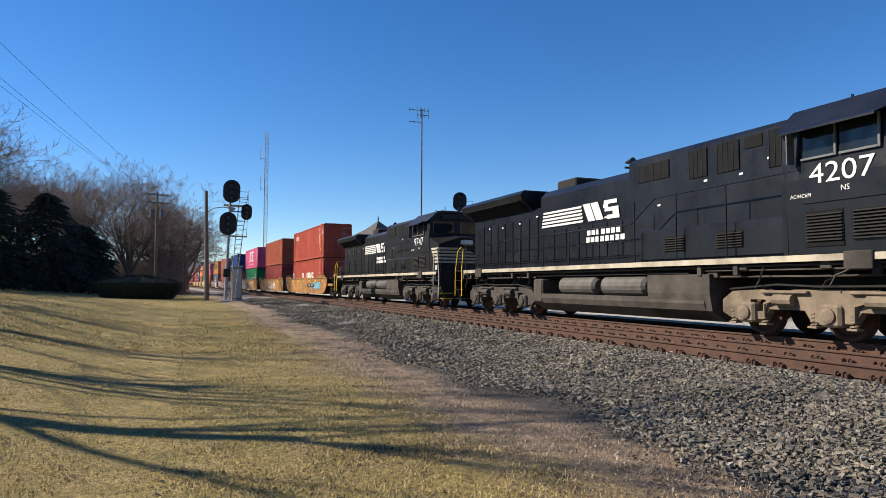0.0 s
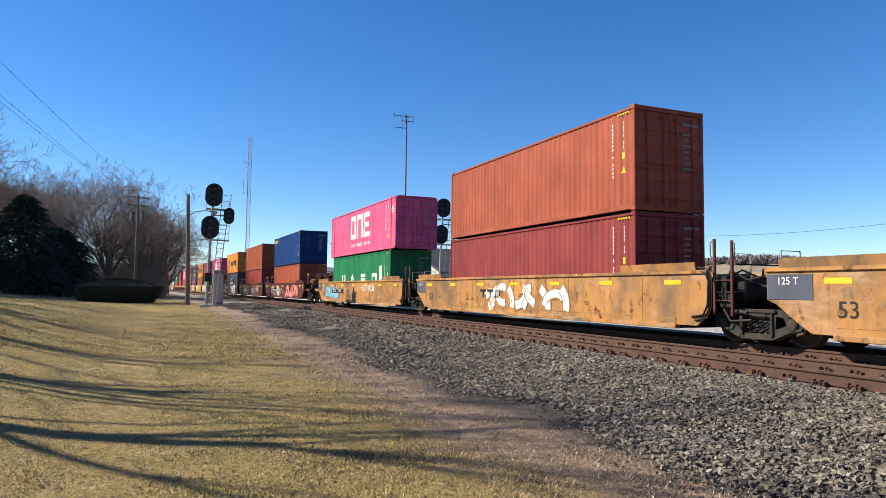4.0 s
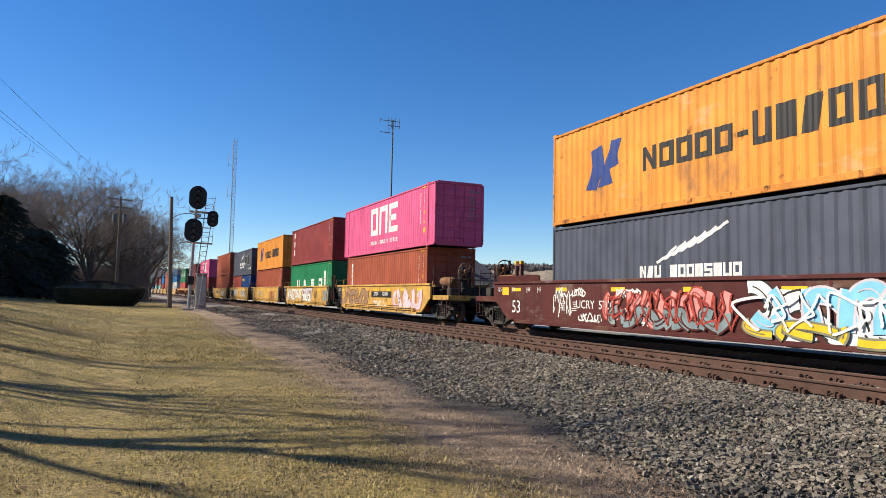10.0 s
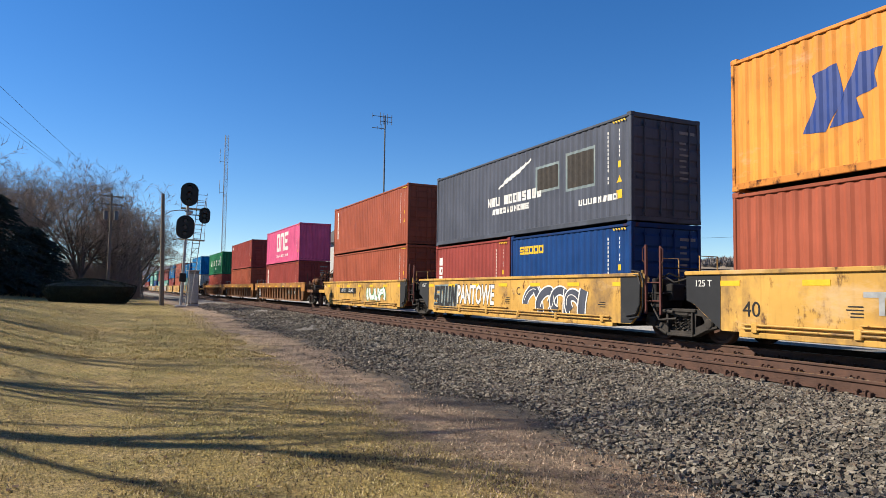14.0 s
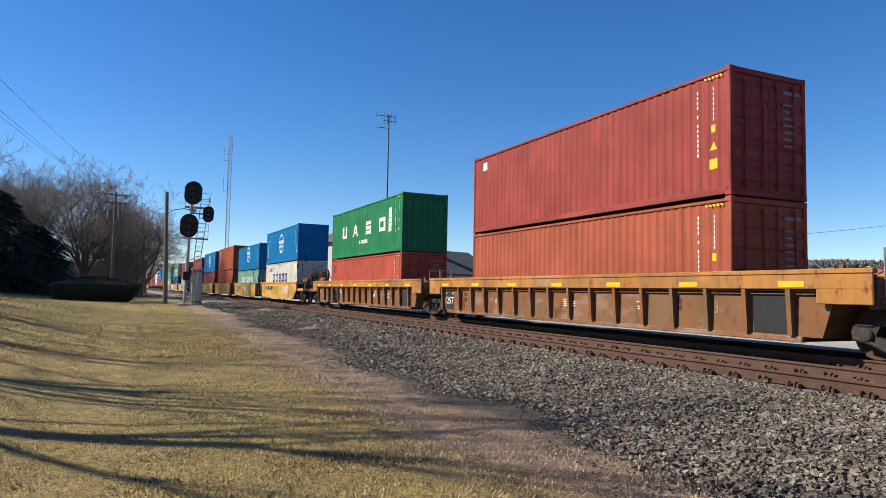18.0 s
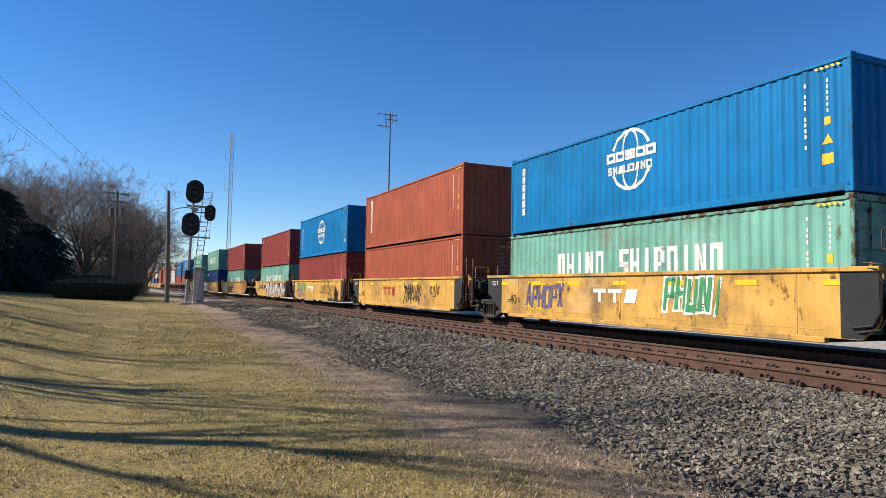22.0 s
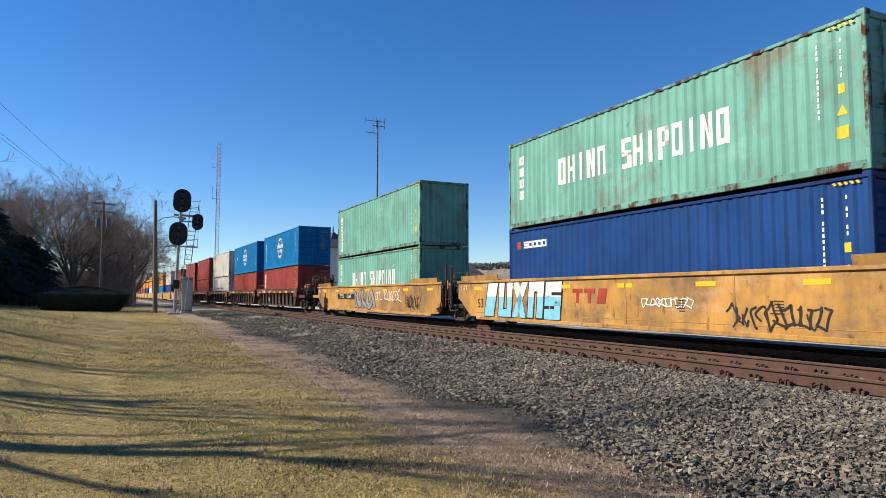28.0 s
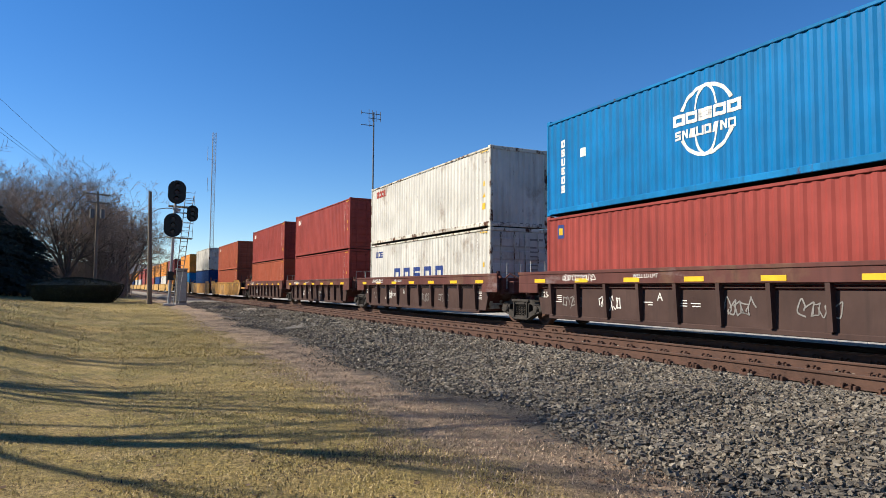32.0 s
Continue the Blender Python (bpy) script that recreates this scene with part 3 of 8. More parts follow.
def well_car(yc, long53, style, colour, front, rear, label, far=False):
    """One platform of a double-stack car with its middle at yc; front and rear: 'art' (shared truck) or 'end' (coupler)."""
    mt = M[colour]
    car = root("well_car", label, "railcar", "well cars of the train")
    top = 18.7 if long53 else 14.3
    bot = top - 2.3
    X = 1.50 if style == "smooth" else 1.40
    T, B = 1.57, .27
    a, b = top / 2, bot / 2

    def sidem():
        g = Geo()
        if style == "smooth":
            # sides lean in a little towards the sill
            rings = []
            for dx in (0, .07):
                nose_ = ((-a, T), (-a, .99), (-a + .22, .90), (-a + .60, .62), (-a + 1.0, .36)) if front == 'end' else ((-a + .45, T), (-a + .45, .72), (-a + .52, .60), (-a + .70, .44), (-a + .78, .36))
                rings.append([(-X + dx, y, z) for y, z in (*nose_, (a - 1.0, .36), (a - .60, .62), (a - .22, .90), (a, .99), (a, T))])
            g.loft(rings)
        else:
            g.prism([(-b - .35, 1.13), (-b - .1, B + .1), (b + .1, B + .1), (b + .35, 1.13)], 'x', -X, -X + .05)
            for z in (1.18, 1.24):
                g.tube([(-X - .04, -b, z), (-X - .04, b, z)], .018, 5)
        return g.mesh("side")
    sm = shared(("wside", long53, style, front), sidem)
    def chordm():
        g = Geo().bbox(-.05, .09, -a + (.43 if style == "smooth" and front != 'end' else -.02), a + .02, T - .02, T + .07, .012)
        if style == "ribbed":      # a deep proud band that also boxes in the ends
            g.bbox(-.03, .02, -a, a, 1.27, T - .02, .012).bbox(-.03, .04, -a, -b - .1, 1.0, 1.27, .012).bbox(-.03, .04, b + .1, a, 1.0, 1.27, .012)
        return g.mesh("top_chord")
    chord = shared(("chord", long53, style, front), chordm)
    low = M["carpanel"] if colour == "carbrown" else mt
    band = M["carband"] if colour == "carrust" else mt
    sill = shared(("wsill", long53, style), lambda: Geo().bbox(-.03, .12, -b + .3, b - .3, .26, .37, .012).mesh("side_sill"))
    for s in (1, -1):
        m = Matrix.Diagonal((s, 1, 1, 1))
        side = put("side", sm, low, car, "", m)
        put("top_chord", chord, band, car, "", m @ Matrix.Translation((-X - (.14 if style == "ribbed" else 0), 0, 0)))
        put("side_sill", sill, low, car, "", m @ Matrix.Translation((-X, 0, 0)))
        if style == "ribbed":
            rm = shared("rib", lambda: Geo().prism([(-.16, T - .03), (-.16, T - .25), (-.10, B + .12), (0, B + .12), (0, T - .03)], 'y', -.05, .05).mesh("rib"))
            n = 16 if long53 else 10
            if s == 1:
                for i in range(n):
                    put("rib", rm, low, side, "", Matrix.Translation((-X, -b + .5 + (2 * b - 1.0) * i / (n - 1) + (.49 if colour == "carrust" and i == n - 1 else 0), 0)))
    # well floor: cross bearers only
    for fy, fw in () if far else ((-b + 1.75, 1.45), (b - 1.75, 1.45), (0, .4), (-3.2, .2), (3.2, .2)):
        put("floor_plate", shared(("wfloor", fw), lambda: Geo().bbox(-1.38, 1.38, -fw, fw, .27, .33, .01).mesh("floor_plate")), M["steel"], car, "", Matrix.Translation((0, fy, 0)))
    for s, kind in ((-1, front), (1, rear)):
        m = Matrix.Diagonal((1, s, 1, 1))

        def platm():
            g = Geo()
            g.bbox(-1.30, 1.30, b - .2, a + .02, 1.02, 1.12, .02)          # deck over the truck
            g.prism([(b - .2, .34), (b - .12, .34), (b + .30, 1.02), (b - .2, 1.02)], 'x', -1.36, 1.36)   # sloping bulkhead
            g.bbox(-.42, .42, b - .1, a + .35, .66, 1.02, .03)          # centre sill
            g.bbox(-1.36, 1.36, b - .3, b - .16, 1.02, 1.52, .02)
            g.bbox(-1.33, 1.33, a - .22, a - .06, .92, 1.5, .02)
            g.bbox(-1.1, -.7, a - .05, a + .25, .95, 1.38, .03)
            g.tube([(-1.2, a - .02, 1.5), (-1.25, a + .3, 1.62), (-1.0, a + .55, 1.45)], .025, 5)
            return g.mesh("end_platform")
        put("end_platform", shared(("plat", long53), platm), mt if style == "ribbed" else M["steel"], car, "", m)
        # end bracket posts
        tall = colour == "cardark"
        pst = shared(("bracket", tall), lambda: (Geo().bbox(-.06, .06, -.05, .05, 1.05, 2.35, .01).bbox(-.06, .06, .27, .37, 1.05, 2.35, .01).bbox(-.06, .06, .05, .27, 2.18, 2.30, .01).bbox(-.06, .06, .05, .27, 1.5, 1.6, .01) if tall else Geo().bbox(-.05, .05, -.05, .05, 1.05, 1.74, .01).prism([(-.05, 1.74), (.24, 1.5), (.24, 1.42), (-.05, 1.6)], 'x', -.03, .03)).mesh("bracket_post"))
        for x in (-.95, .95):
            if far:
                continue
            p = put("bracket_post", pst, M["carbrown"] if colour in ("cardark", "carbrown") else mt, car, "", m @ Matrix.Translation((x, a - .95, 0)))
            if tall:
                put("tip", shared("tip", lambda: Geo().bbox(-.065, .065, -.055, .055, 2.24, 2.37, .01).bbox(-.065, .065, .265, .375, 2.24, 2.37, .01).mesh("tip")), M["mark_yellow"], p, "yellow painted tip")
        # cross walk and ladder
        if kind == 'end':
            def railm():
                g = Geo()
                for x in (-1.28, -.86):
                    g.tube([(x, a + 1.5, .55), (x, a + 1.5, 2.05), (x, a + 1.4, 2.05)], .018, 5)
                for z in (.62, .92, 1.22, 1.52, 1.8):
                    g.tube([(-1.28, a + 1.5, z), (-.86, a + 1.5, z)], .016, 5)
                g.tube([(-1.28, a + 1.5, 1.98), (1.28, a + 1.5, 1.98)], .016, 5)
                for x in (.3, 1.28):
                    g.tube([(x, a + 1.5, 1.0), (x, a + 1.5, 1.98)], .016, 5)
                return g.mesh("ladder")
            put("ladder", shared(("ladder", long53), railm), M["carbrown"], car, "", m)
            for sx in (-1, 1):
                put("step", shared(("step", long53, sx), lambda: Geo().bbox(sx * 1.08 - .28, sx * 1.08 + .28, a + 1.3, a + 1.55, .50, .54, .01).mesh("step")), M["steel"], car, "", m)
            put("end_deck", shared(("deck", long53), lambda: Geo().bbox(-1.32, 1.32, a + .03, a + 1.6, 1.04, 1.11, .015).bbox(-.40, .40, a + .36, a + 1.7, .66, 1.03, .03).bbox(-1.32, 1.32, a + 1.52, a + 1.6, .82, 1.03, .015).mesh("end_deck")), M["steel"], car, "", m)
            put("coupler", shared(("coup", long53), lambda: Geo().bbox(-.1, .1, a + 1.6, a + 2.2, .78, .95, .03).bbox(-.2, .2, a + 2.1, a + 2.42, .72, 1.0, .05).tube([(.3, a + 1.6, .8), (.35, a + 1.8, .5), (.2, a + 2.2, .4), (.05, a + 2.4, .5)], .03, 6).mesh("coupler")), M["steel"], car, "", m)
            freight_truck(car, s * (a + .35), far=far)
            put("end_beam", shared(("ebeam", long53), lambda: Geo().bbox(-1.40, -1.33, a + .0, a + 1.62, .93, 1.13, .012).bbox(1.33, 1.40, a + .0, a + 1.62, .93, 1.13, .012).bbox(-1.33, 1.33, a + 1.6, a + 1.64, .93, 1.13, .012).mesh("end_beam")), mt, car, "", m)
            put("stirrup", shared(("stirrup", long53), lambda: Geo().tube([(-1.41, a + 1.0, 1.0), (-1.41, a + 1.0, .42), (-1.41, a + 1.5, .42), (-1.41, a + 1.5, 1.0)], .016, 5).mesh("stirrup")), M["carbrown"], car, "", m)
            put("grab_iron", shared(("grab", long53), lambda: Geo().tube([(-1.41, a + .1, 1.55), (-1.41, a + .1, 2.25), (-1.41, a + .16, 2.3), (-1.41, a + .16, 1.2)], .016, 5).mesh("grab_iron")), M["carbrown"], car, "", m)
            put("air_reservoir", shared(("tank", long53), lambda: Geo().tube([(-.75, a - .35, 1.72), (-.75, a - .27, 1.72), (-.75, a + .75, 1.72), (-.75, a + .83, 1.72)], [.12, .2, .2, .12], 14).bbox(-.9, -.6, a - .1, a + .0, 1.1, 1.6, .02).bbox(-.9, -.6, a + .5, a + .6, 1.1, 1.6, .02).mesh("air_reservoir")), M["carrust"], car, "rust-brown air reservoir", m)
            bw = shared("brakewheel", lambda: Geo().tube([(.34 * math.cos(k * math.pi / 10), 0, .34 * math.sin(k * math.pi / 10)) for k in range(21)], .024, 5, False).tube([(-.33, 0, 0), (.33, 0, 0)], .018, 4).tube([(0, 0, -.33), (0, 0, .33)], .018, 4).tube([(-.24, 0, -.24), (.24, 0, .24)], .018, 4).tube([(0, -.04, 0), (0, .1, 0)], .09, 8).mesh("brake_wheel"))
            put("brake_wheel", bw, M["carrust"], car, "rusty spoked brake wheel", Matrix.Translation((-.45, s * (a + 1.2) - .1, 2.15)))
            put("brake_stand", shared("bstand", lambda: Geo().bbox(-.12, .12, .0, .14, 1.1, 2.35, .02).bbox(-.22, .22, -.02, .3, 1.75, 2.25, .05).bbox(.25, .33, .02, .1, 1.1, 2.5, .01).mesh("brake_stand")), M["steel"], car, "", Matrix.Translation((-.45, s * (a + 1.2), 0)))
            def clutter():
                g = Geo()
                rg = random.Random(5)
                for q in range(9):
                    y0, x0, z0 = a + rg.uniform(.2, 1.6), rg.uniform(-1.2, -.3), rg.uniform(.75, 1.5)
                    g.tube([(x0, y0, z0), (x0 - .05, y0 + rg.uniform(-.3, .3), z0 + rg.uniform(-.2, .25)), (x0 + rg.uniform(-.2, .2), y0 + rg.uniform(-.6, .6), z0 + rg.uniform(-.35, .2))], .022, 4)
                g.bbox(-1.15, -.75, a + .9, a + 1.3, 1.12, 1.45, .03)
                return g.bbox(-1.2, -.9, a + .15, a + .6, .68, .95, .03).mesh("brake_rigging")
            tagged(put("brake_rigging", shared(("clut", long53), clutter), M["truck"], car, "", m), kind="stuff")
        else:
            put("drawbar", shared(("draw", long53), lambda: Geo().bbox(-.3, .3, a + .2, a + .68, .62, .95, .05).mesh("drawbar")), M["steel"], car, "", m)
            put("hose", shared(("hose", long53), lambda: Geo().tube([(-.6, a - .1, 1.15), (-.62, a + .2, 1.3), (-.6, a + .6, 1.25)], .03, 5).mesh("hose")), M["steel"], car, "", m)
            put("handrail", shared(("hrail", long53), lambda: Geo().tube([(-1.15, a - .05, 1.1), (-1.15, a - .05, 2.0), (-.6, a - .05, 2.0), (-.6, a - .05, 1.1)], .018, 5).mesh("handrail")), M["galv"] if colour not in ("caryellow", "caramber") else mt, car, "", m)
            if s > 0:
                freight_truck(car, a + .62 if long53 else a + .60, far=far)
    if not far:
        if colour == "caryellow" and not long53 or colour == "carrust":
            for y in (-1, 1):
                if (front if y < 0 else rear) == 'end':
                    continue
                if colour == "carrust":
                    yy = b - .48 if y > 0 else .98 - b
                    put("end_patch", Geo().bbox(-X - .012, -X - .002, yy - .42, yy + .42, .40, 1.25, .003), M["panel_grey"], car, "dark grey painted end panel")
                    continue
                edge = [(a - .95, .385), (a - .97, T - .01), (a - .005, T - .01), (a - .005, .985), (a - .22, .91), (a - .60, .635)] if y > 0 else [(-a + 1.15, .375), (-a + .785, .375), (-a + .70, .45), (-a + .52, .61), (-a + .455, .73), (-a + .455, T - .01), (-a + 1.15, T - .01)]
                put("end_patch", Geo().prism(edge, 'x', -X - .010, -X - .002), M["panel_grey"], car, "dark grey painted end panel")
        if colour == "caryellow" and not long53 and yc < 300:
            for z in (.44, .52):      # brake pipes along the sill, on clips
                put("sill_pipe", shared(("spipe", z), lambda: Geo().tube([(-X - .05, -b + .4, z), (-X - .05, b - .4, z)], .022, 6).mesh("sill_pipe")), mt, car)
            for q in range(6):
                put("pipe_clip", shared("pclip", lambda: Geo().bbox(-.075, .0, -.07, .07, .36, .55, .012).mesh("pipe_clip")), mt, car, "", Matrix.Translation((-X, -b + .7 + (2 * b - 1.4) * q / 5, 0)))
            for q in (-2.6, .4, 2.4):
                put("ledge", shared("pledge", lambda: Geo().bbox(-.06, .0, -.75, .75, .60, .625, .006).mesh("ledge")), mt, car, "", Matrix.Translation((-X, q, 0)))
        elif style == "smooth":
            put("sill_seam", shared(("seamline", long53), lambda: Geo().bbox(-.006, .0, -b + .35, b - .35, .50, .512, .002).mesh("sill_seam")), mt, car, "", Matrix.Translation((-X, 0, 0)))
            for q in range(5):
                put("post_seam", shared("postseam", lambda: Geo().bbox(-.007, .0, -.03, .03, .40, T - .04, .002).mesh("post_seam")), mt, car, "", Matrix.Translation((-X, (q - 2) * top / 5.6, 0)))
        if long53 and style == "smooth":
            for y in (-1, 1):
                g0 = a - (.75 if y < 0 and front != 'end' else .35)
                put("end_guard", Geo().prism([(-X - .05, T + .06), (-X - .02, T + .06), (-X - .06, T + .25), (-X - .09, T + .25)], 'y', min(y * g0, y * (g0 - 2.7)), max(y * g0, y * (g0 - 2.7))), mt, car)
        if style == "smooth" and front != 'end':
            fy = -a + .42
            lad = put("ladder", shared("sladder", lambda: Geo().bbox(-.03, .03, -.03, .03, .62, 2.28, .008).bbox(-.03, .03, .47, .53, .62, 2.34, .008).tube([(0, 0, .95), (0, .5, .95)], .016, 5).tube([(0, 0, 1.4), (0, .5, 1.4)], .016, 5).tube([(-.02, -.02, 2.25), (-.02, -.1, 2.2), (-.02, -.1, 1.9), (-.02, -.02, 1.85)], .012, 5).tube([(-.02, .52, 2.3), (-.02, .6, 2.25), (-.02, .6, 1.95), (-.02, .52, 1.9)], .012, 5).mesh("ladder")), M["carbrown"], car, "", Matrix.Translation((-1.36, fy - .55, 0)))
            put("hose", shared("shose", lambda: Geo().tube([(0, .3, 1.62), (-.02, .05, 1.58), (-.03, -.05, 1.35), (-.03, -.02, .85), (-.02, .12, .62), (0, .5, .56)], .026, 6).tube([(0, .3, 1.70), (-.02, -.05, 1.66), (-.03, -.16, 1.4), (-.03, -.14, .8), (-.02, 0, .56), (0, .4, .48)], .022, 6).mesh("hose")), M["black"], car, "", Matrix.Translation((-X - .02, fy, 0)))
            put("crossover_step", shared("xstep", lambda: Geo().bbox(-1.34, -.5, -.62, -.05, 1.12, 1.16, .008).bbox(-1.3, -.6, -.5, -.2, .78, 1.1, .03).tube([(-1.3, -.6, 1.75), (.9, -.6, 1.75)], .018, 5).tube([(.9, -.6, 1.1), (.9, -.6, 1.75)], .018, 5).mesh("crossover_step")), M["steel"], car, "", Matrix.Translation((0, fy, 0)))
            put("brake_lever", shared("blever", lambda: Geo().tube([(-1.3, -.15, .9), (-1.36, -.5, .5), (-1.3, -1.0, .55)], .03, 5).tube([(-1.2, -.2, 1.3), (-1.3, -.45, 1.62), (-1.2, -.85, 1.4), (-1.1, -1.2, 1.5)], .022, 5).tube([(-1.1, -.1, .75), (-1.3, -.9, .70)], .04, 6).mesh("brake_lever")), M["truck"], car, "", Matrix.Translation((0, fy, 0)))
        for i in range(-3, 4):
            y = i * top / 7.2
            plate(car, y - .28, y + .28, T - .26, T - .15, M["mark_yellow"], -X - .004 if style == "smooth" else -X - .175, "reflector")
    ride(car, yc)
    return car, X

# ---- the train ----
HC, STD = 2.896, 2.591
FLOOR = .415
NAMES = dict(red="red", brick="brick-red", maroon="maroon", oxide="oxide-red", pink="bright pink", green="dark green", teal="pale sea-green", seablue="bright blue", navy="navy blue", orange="orange", white="cream-white", slate="dark grey")


def stack(front, top, low, top_len=FT40, low_h=HC, top_doors=True, low_doors=True, twenties=None, lite=False, top_h=HC):
    """Two containers over one another; front: where the 40-foot length starts."""
    lo = []
    if twenties:
        for i, col in enumerate(twenties):
            lo.append(container(front + i * (FT20 + .076), FLOOR, FT20, low_h, col, f"{NAMES[col]} twenty-foot steel container in a rail well", low_doors, lite))
    else:
        ll = low[1] if isinstance(low, tuple) else FT40
        col = low[0] if isinstance(low, tuple) else low
        lo.append(container(front - (ll - FT40) / 2, FLOOR, ll, low_h, col, f"weathered {NAMES[col]} steel shipping container sitting in a rail well", low_doors, lite))
    up = container(front - (top_len - FT40) / 2, FLOOR + low_h + .02, top_len, top_h, top, f"{NAMES[top]} corrugated steel shipping container stacked on another", top_doors, lite)
    return up, lo


#     front offset, top, low, keywords
CARS = [
    ("53", "smooth", "carorange", [
        (56.77, "red", ("red", FT45), dict(top_len=FT45)),
        (76.65, "brick", "maroon", {}),
        (96.86, "pink", "green", dict(top_len=FT45))]),
    ("53", "smooth", "cardark", [
        (120.60, "navy", "brick", {}), (140.25, "brick", "oxide", {}), (159.88, "orange", "slate", {})]),
    ("40", "smooth", "caryellow", [
        (182.0, "pink", "brick", dict(top_len=FT45)), (197.75, "maroon", "green", {}), (213.40, "orange", "brick", {}),
        (228.82, "slate", None, dict(twenties=("navy", "oxide"), low_h=STD)), (244.26, "brick", "brick", {})]),
    ("53", "ribbed", "carrust", [
        (265.6, "pink", "oxide", dict(top_doors=False)), (285.40, "oxide", "brick", {}), (305.04, "green", "red", dict(low_h=STD, top_doors=False))]),
    ("40", "smooth", "caryellow", [
        (326.79, "seablue", "white", dict(top_doors=False)), (342.7, "seablue", "teal", dict(low_h=STD, top_h=STD, top_doors=False)), (358.62, "brick", "brick", dict(top_doors=False)),
        (374.38, "seablue", "maroon", {}), (390.13, "maroon", "teal", dict(low_h=STD))]),
    ("53", "smooth", "caramber", [
        (411.95, "maroon", "teal", dict(low_h=STD)), (432.53, "teal", "navy", {}), (452.23, "teal", "teal", dict(top_doors=False, low_doors=False))]),
    ("40", "ribbed", "carbrown", [
        (474.1, "seablue", "oxide", {}), (489.55, "seablue", "oxide", {}), (505.2, "white", "white", dict(top_doors=False)),
        (520.85, "oxide", "oxide", {}), (536.46, "oxide", "brick", {})]),
    ("53", "smooth", "caramber", [
        (556.3, "brick", "brick", dict(low_h=STD)), (575.9, "white", "navy", {}), (595.6, "orange", "seablue", {})]),
]
y = 618.0
rng = random.Random(5)
while y < 1010:
    big = rng.random() < .5
    units = []
    for i in range(3 if big else 5):
        units.append((y, rng.choice(["orange", "orange", "brick", "oxide", "seablue", "maroon", "orange"]), rng.choice(["brick", "oxide", "orange", "navy", "white"]), dict(lite=True)))
        y += 19.75 if big else 15.6
    y += 2.1
    CARS.append(("53" if big else "40", "smooth", rng.choice(["caryellow", "carorange", "cardark"]), units))

CAR_WORDS = dict(caramber="amber well car platform with rust stains and graffiti", carorange="orange-yellow well car platform with faded paint and rust", cardark="dark oxide-brown well car platform with white stencils and graffiti", caryellow="yellow well car platform with scuffed sides and black ends", carrust="rust-streaked orange well car platform with ribbed sides", carbrown="brown well car platform with ribbed sides and graffiti")
UNITS = []
for size, style, colour, units in CARS:
    for i, (front, top, low, kw) in enumerate(units):
        up, lo = stack(front, top, low, **kw)
        car, X = well_car(front + FT40 / 2, size == "53", style, colour, 'end' if i == 0 else 'art', 'end' if i == len(units) - 1 else 'art', CAR_WORDS[colour], front > 610)
        UNITS.append((up, lo, car, X, size, style, colour))

# ---- locomotives ----
M["loco"] = paint("loco_black", (.0085, .0095, .0135, 1), .32, .12, .5, 0.0, .26)
M["loco_old"] = paint("loco_dusty_black", (.0145, .0145, .0155, 1), .42, .3, .4, 0.0, .26)
M["reservoir"] = plain("grey_reservoir", (.13, .122, .11, 1), .6, 0, .3, 3, .2, (.07, .06, .05, 1), .4)
M["under"] = plain("black_underframe", (.016, .015, .014, 1), .8, 0, .4, 4, .3)
M["loco_dust"] = plain("loco_dust", (.020, .018, .016, 1), .8, 0, .5, 3, .3, (.06, .048, .036, 1), .35)
M["truck_tan"] = plain("dusty_truck", (.26, .20, .14, 1), .9, 0, .4, 2.2, .4, (.06, .05, .04, 1), .4)
M["louvre_dust"] = plain("dusty_louvre", (.022, .020, .018, 1), .7, 0, .3, 3, .2)
M["sill_cream"] = plain("cream_sill", (.56, .49, .37, 1), .6, 0, .25, 3, .1, (.20, .15, .10, 1), .4)
M["grille"] = plain("black_grille", (.003, .003, .003, 1), .95, 0, .3, 8, .1)
M["truck_dark"] = plain("grimy_truck", (.085, .072, .06, 1), .85, 0, .45, 2.2, .4, (.03, .026, .023, 1), .4)
_g = Nodes("cab_glass")
_g.b.inputs["Transmission Weight"].default_value = 0.0
M["glass"] = _g.done((.015, .018, .02, 1), .06)


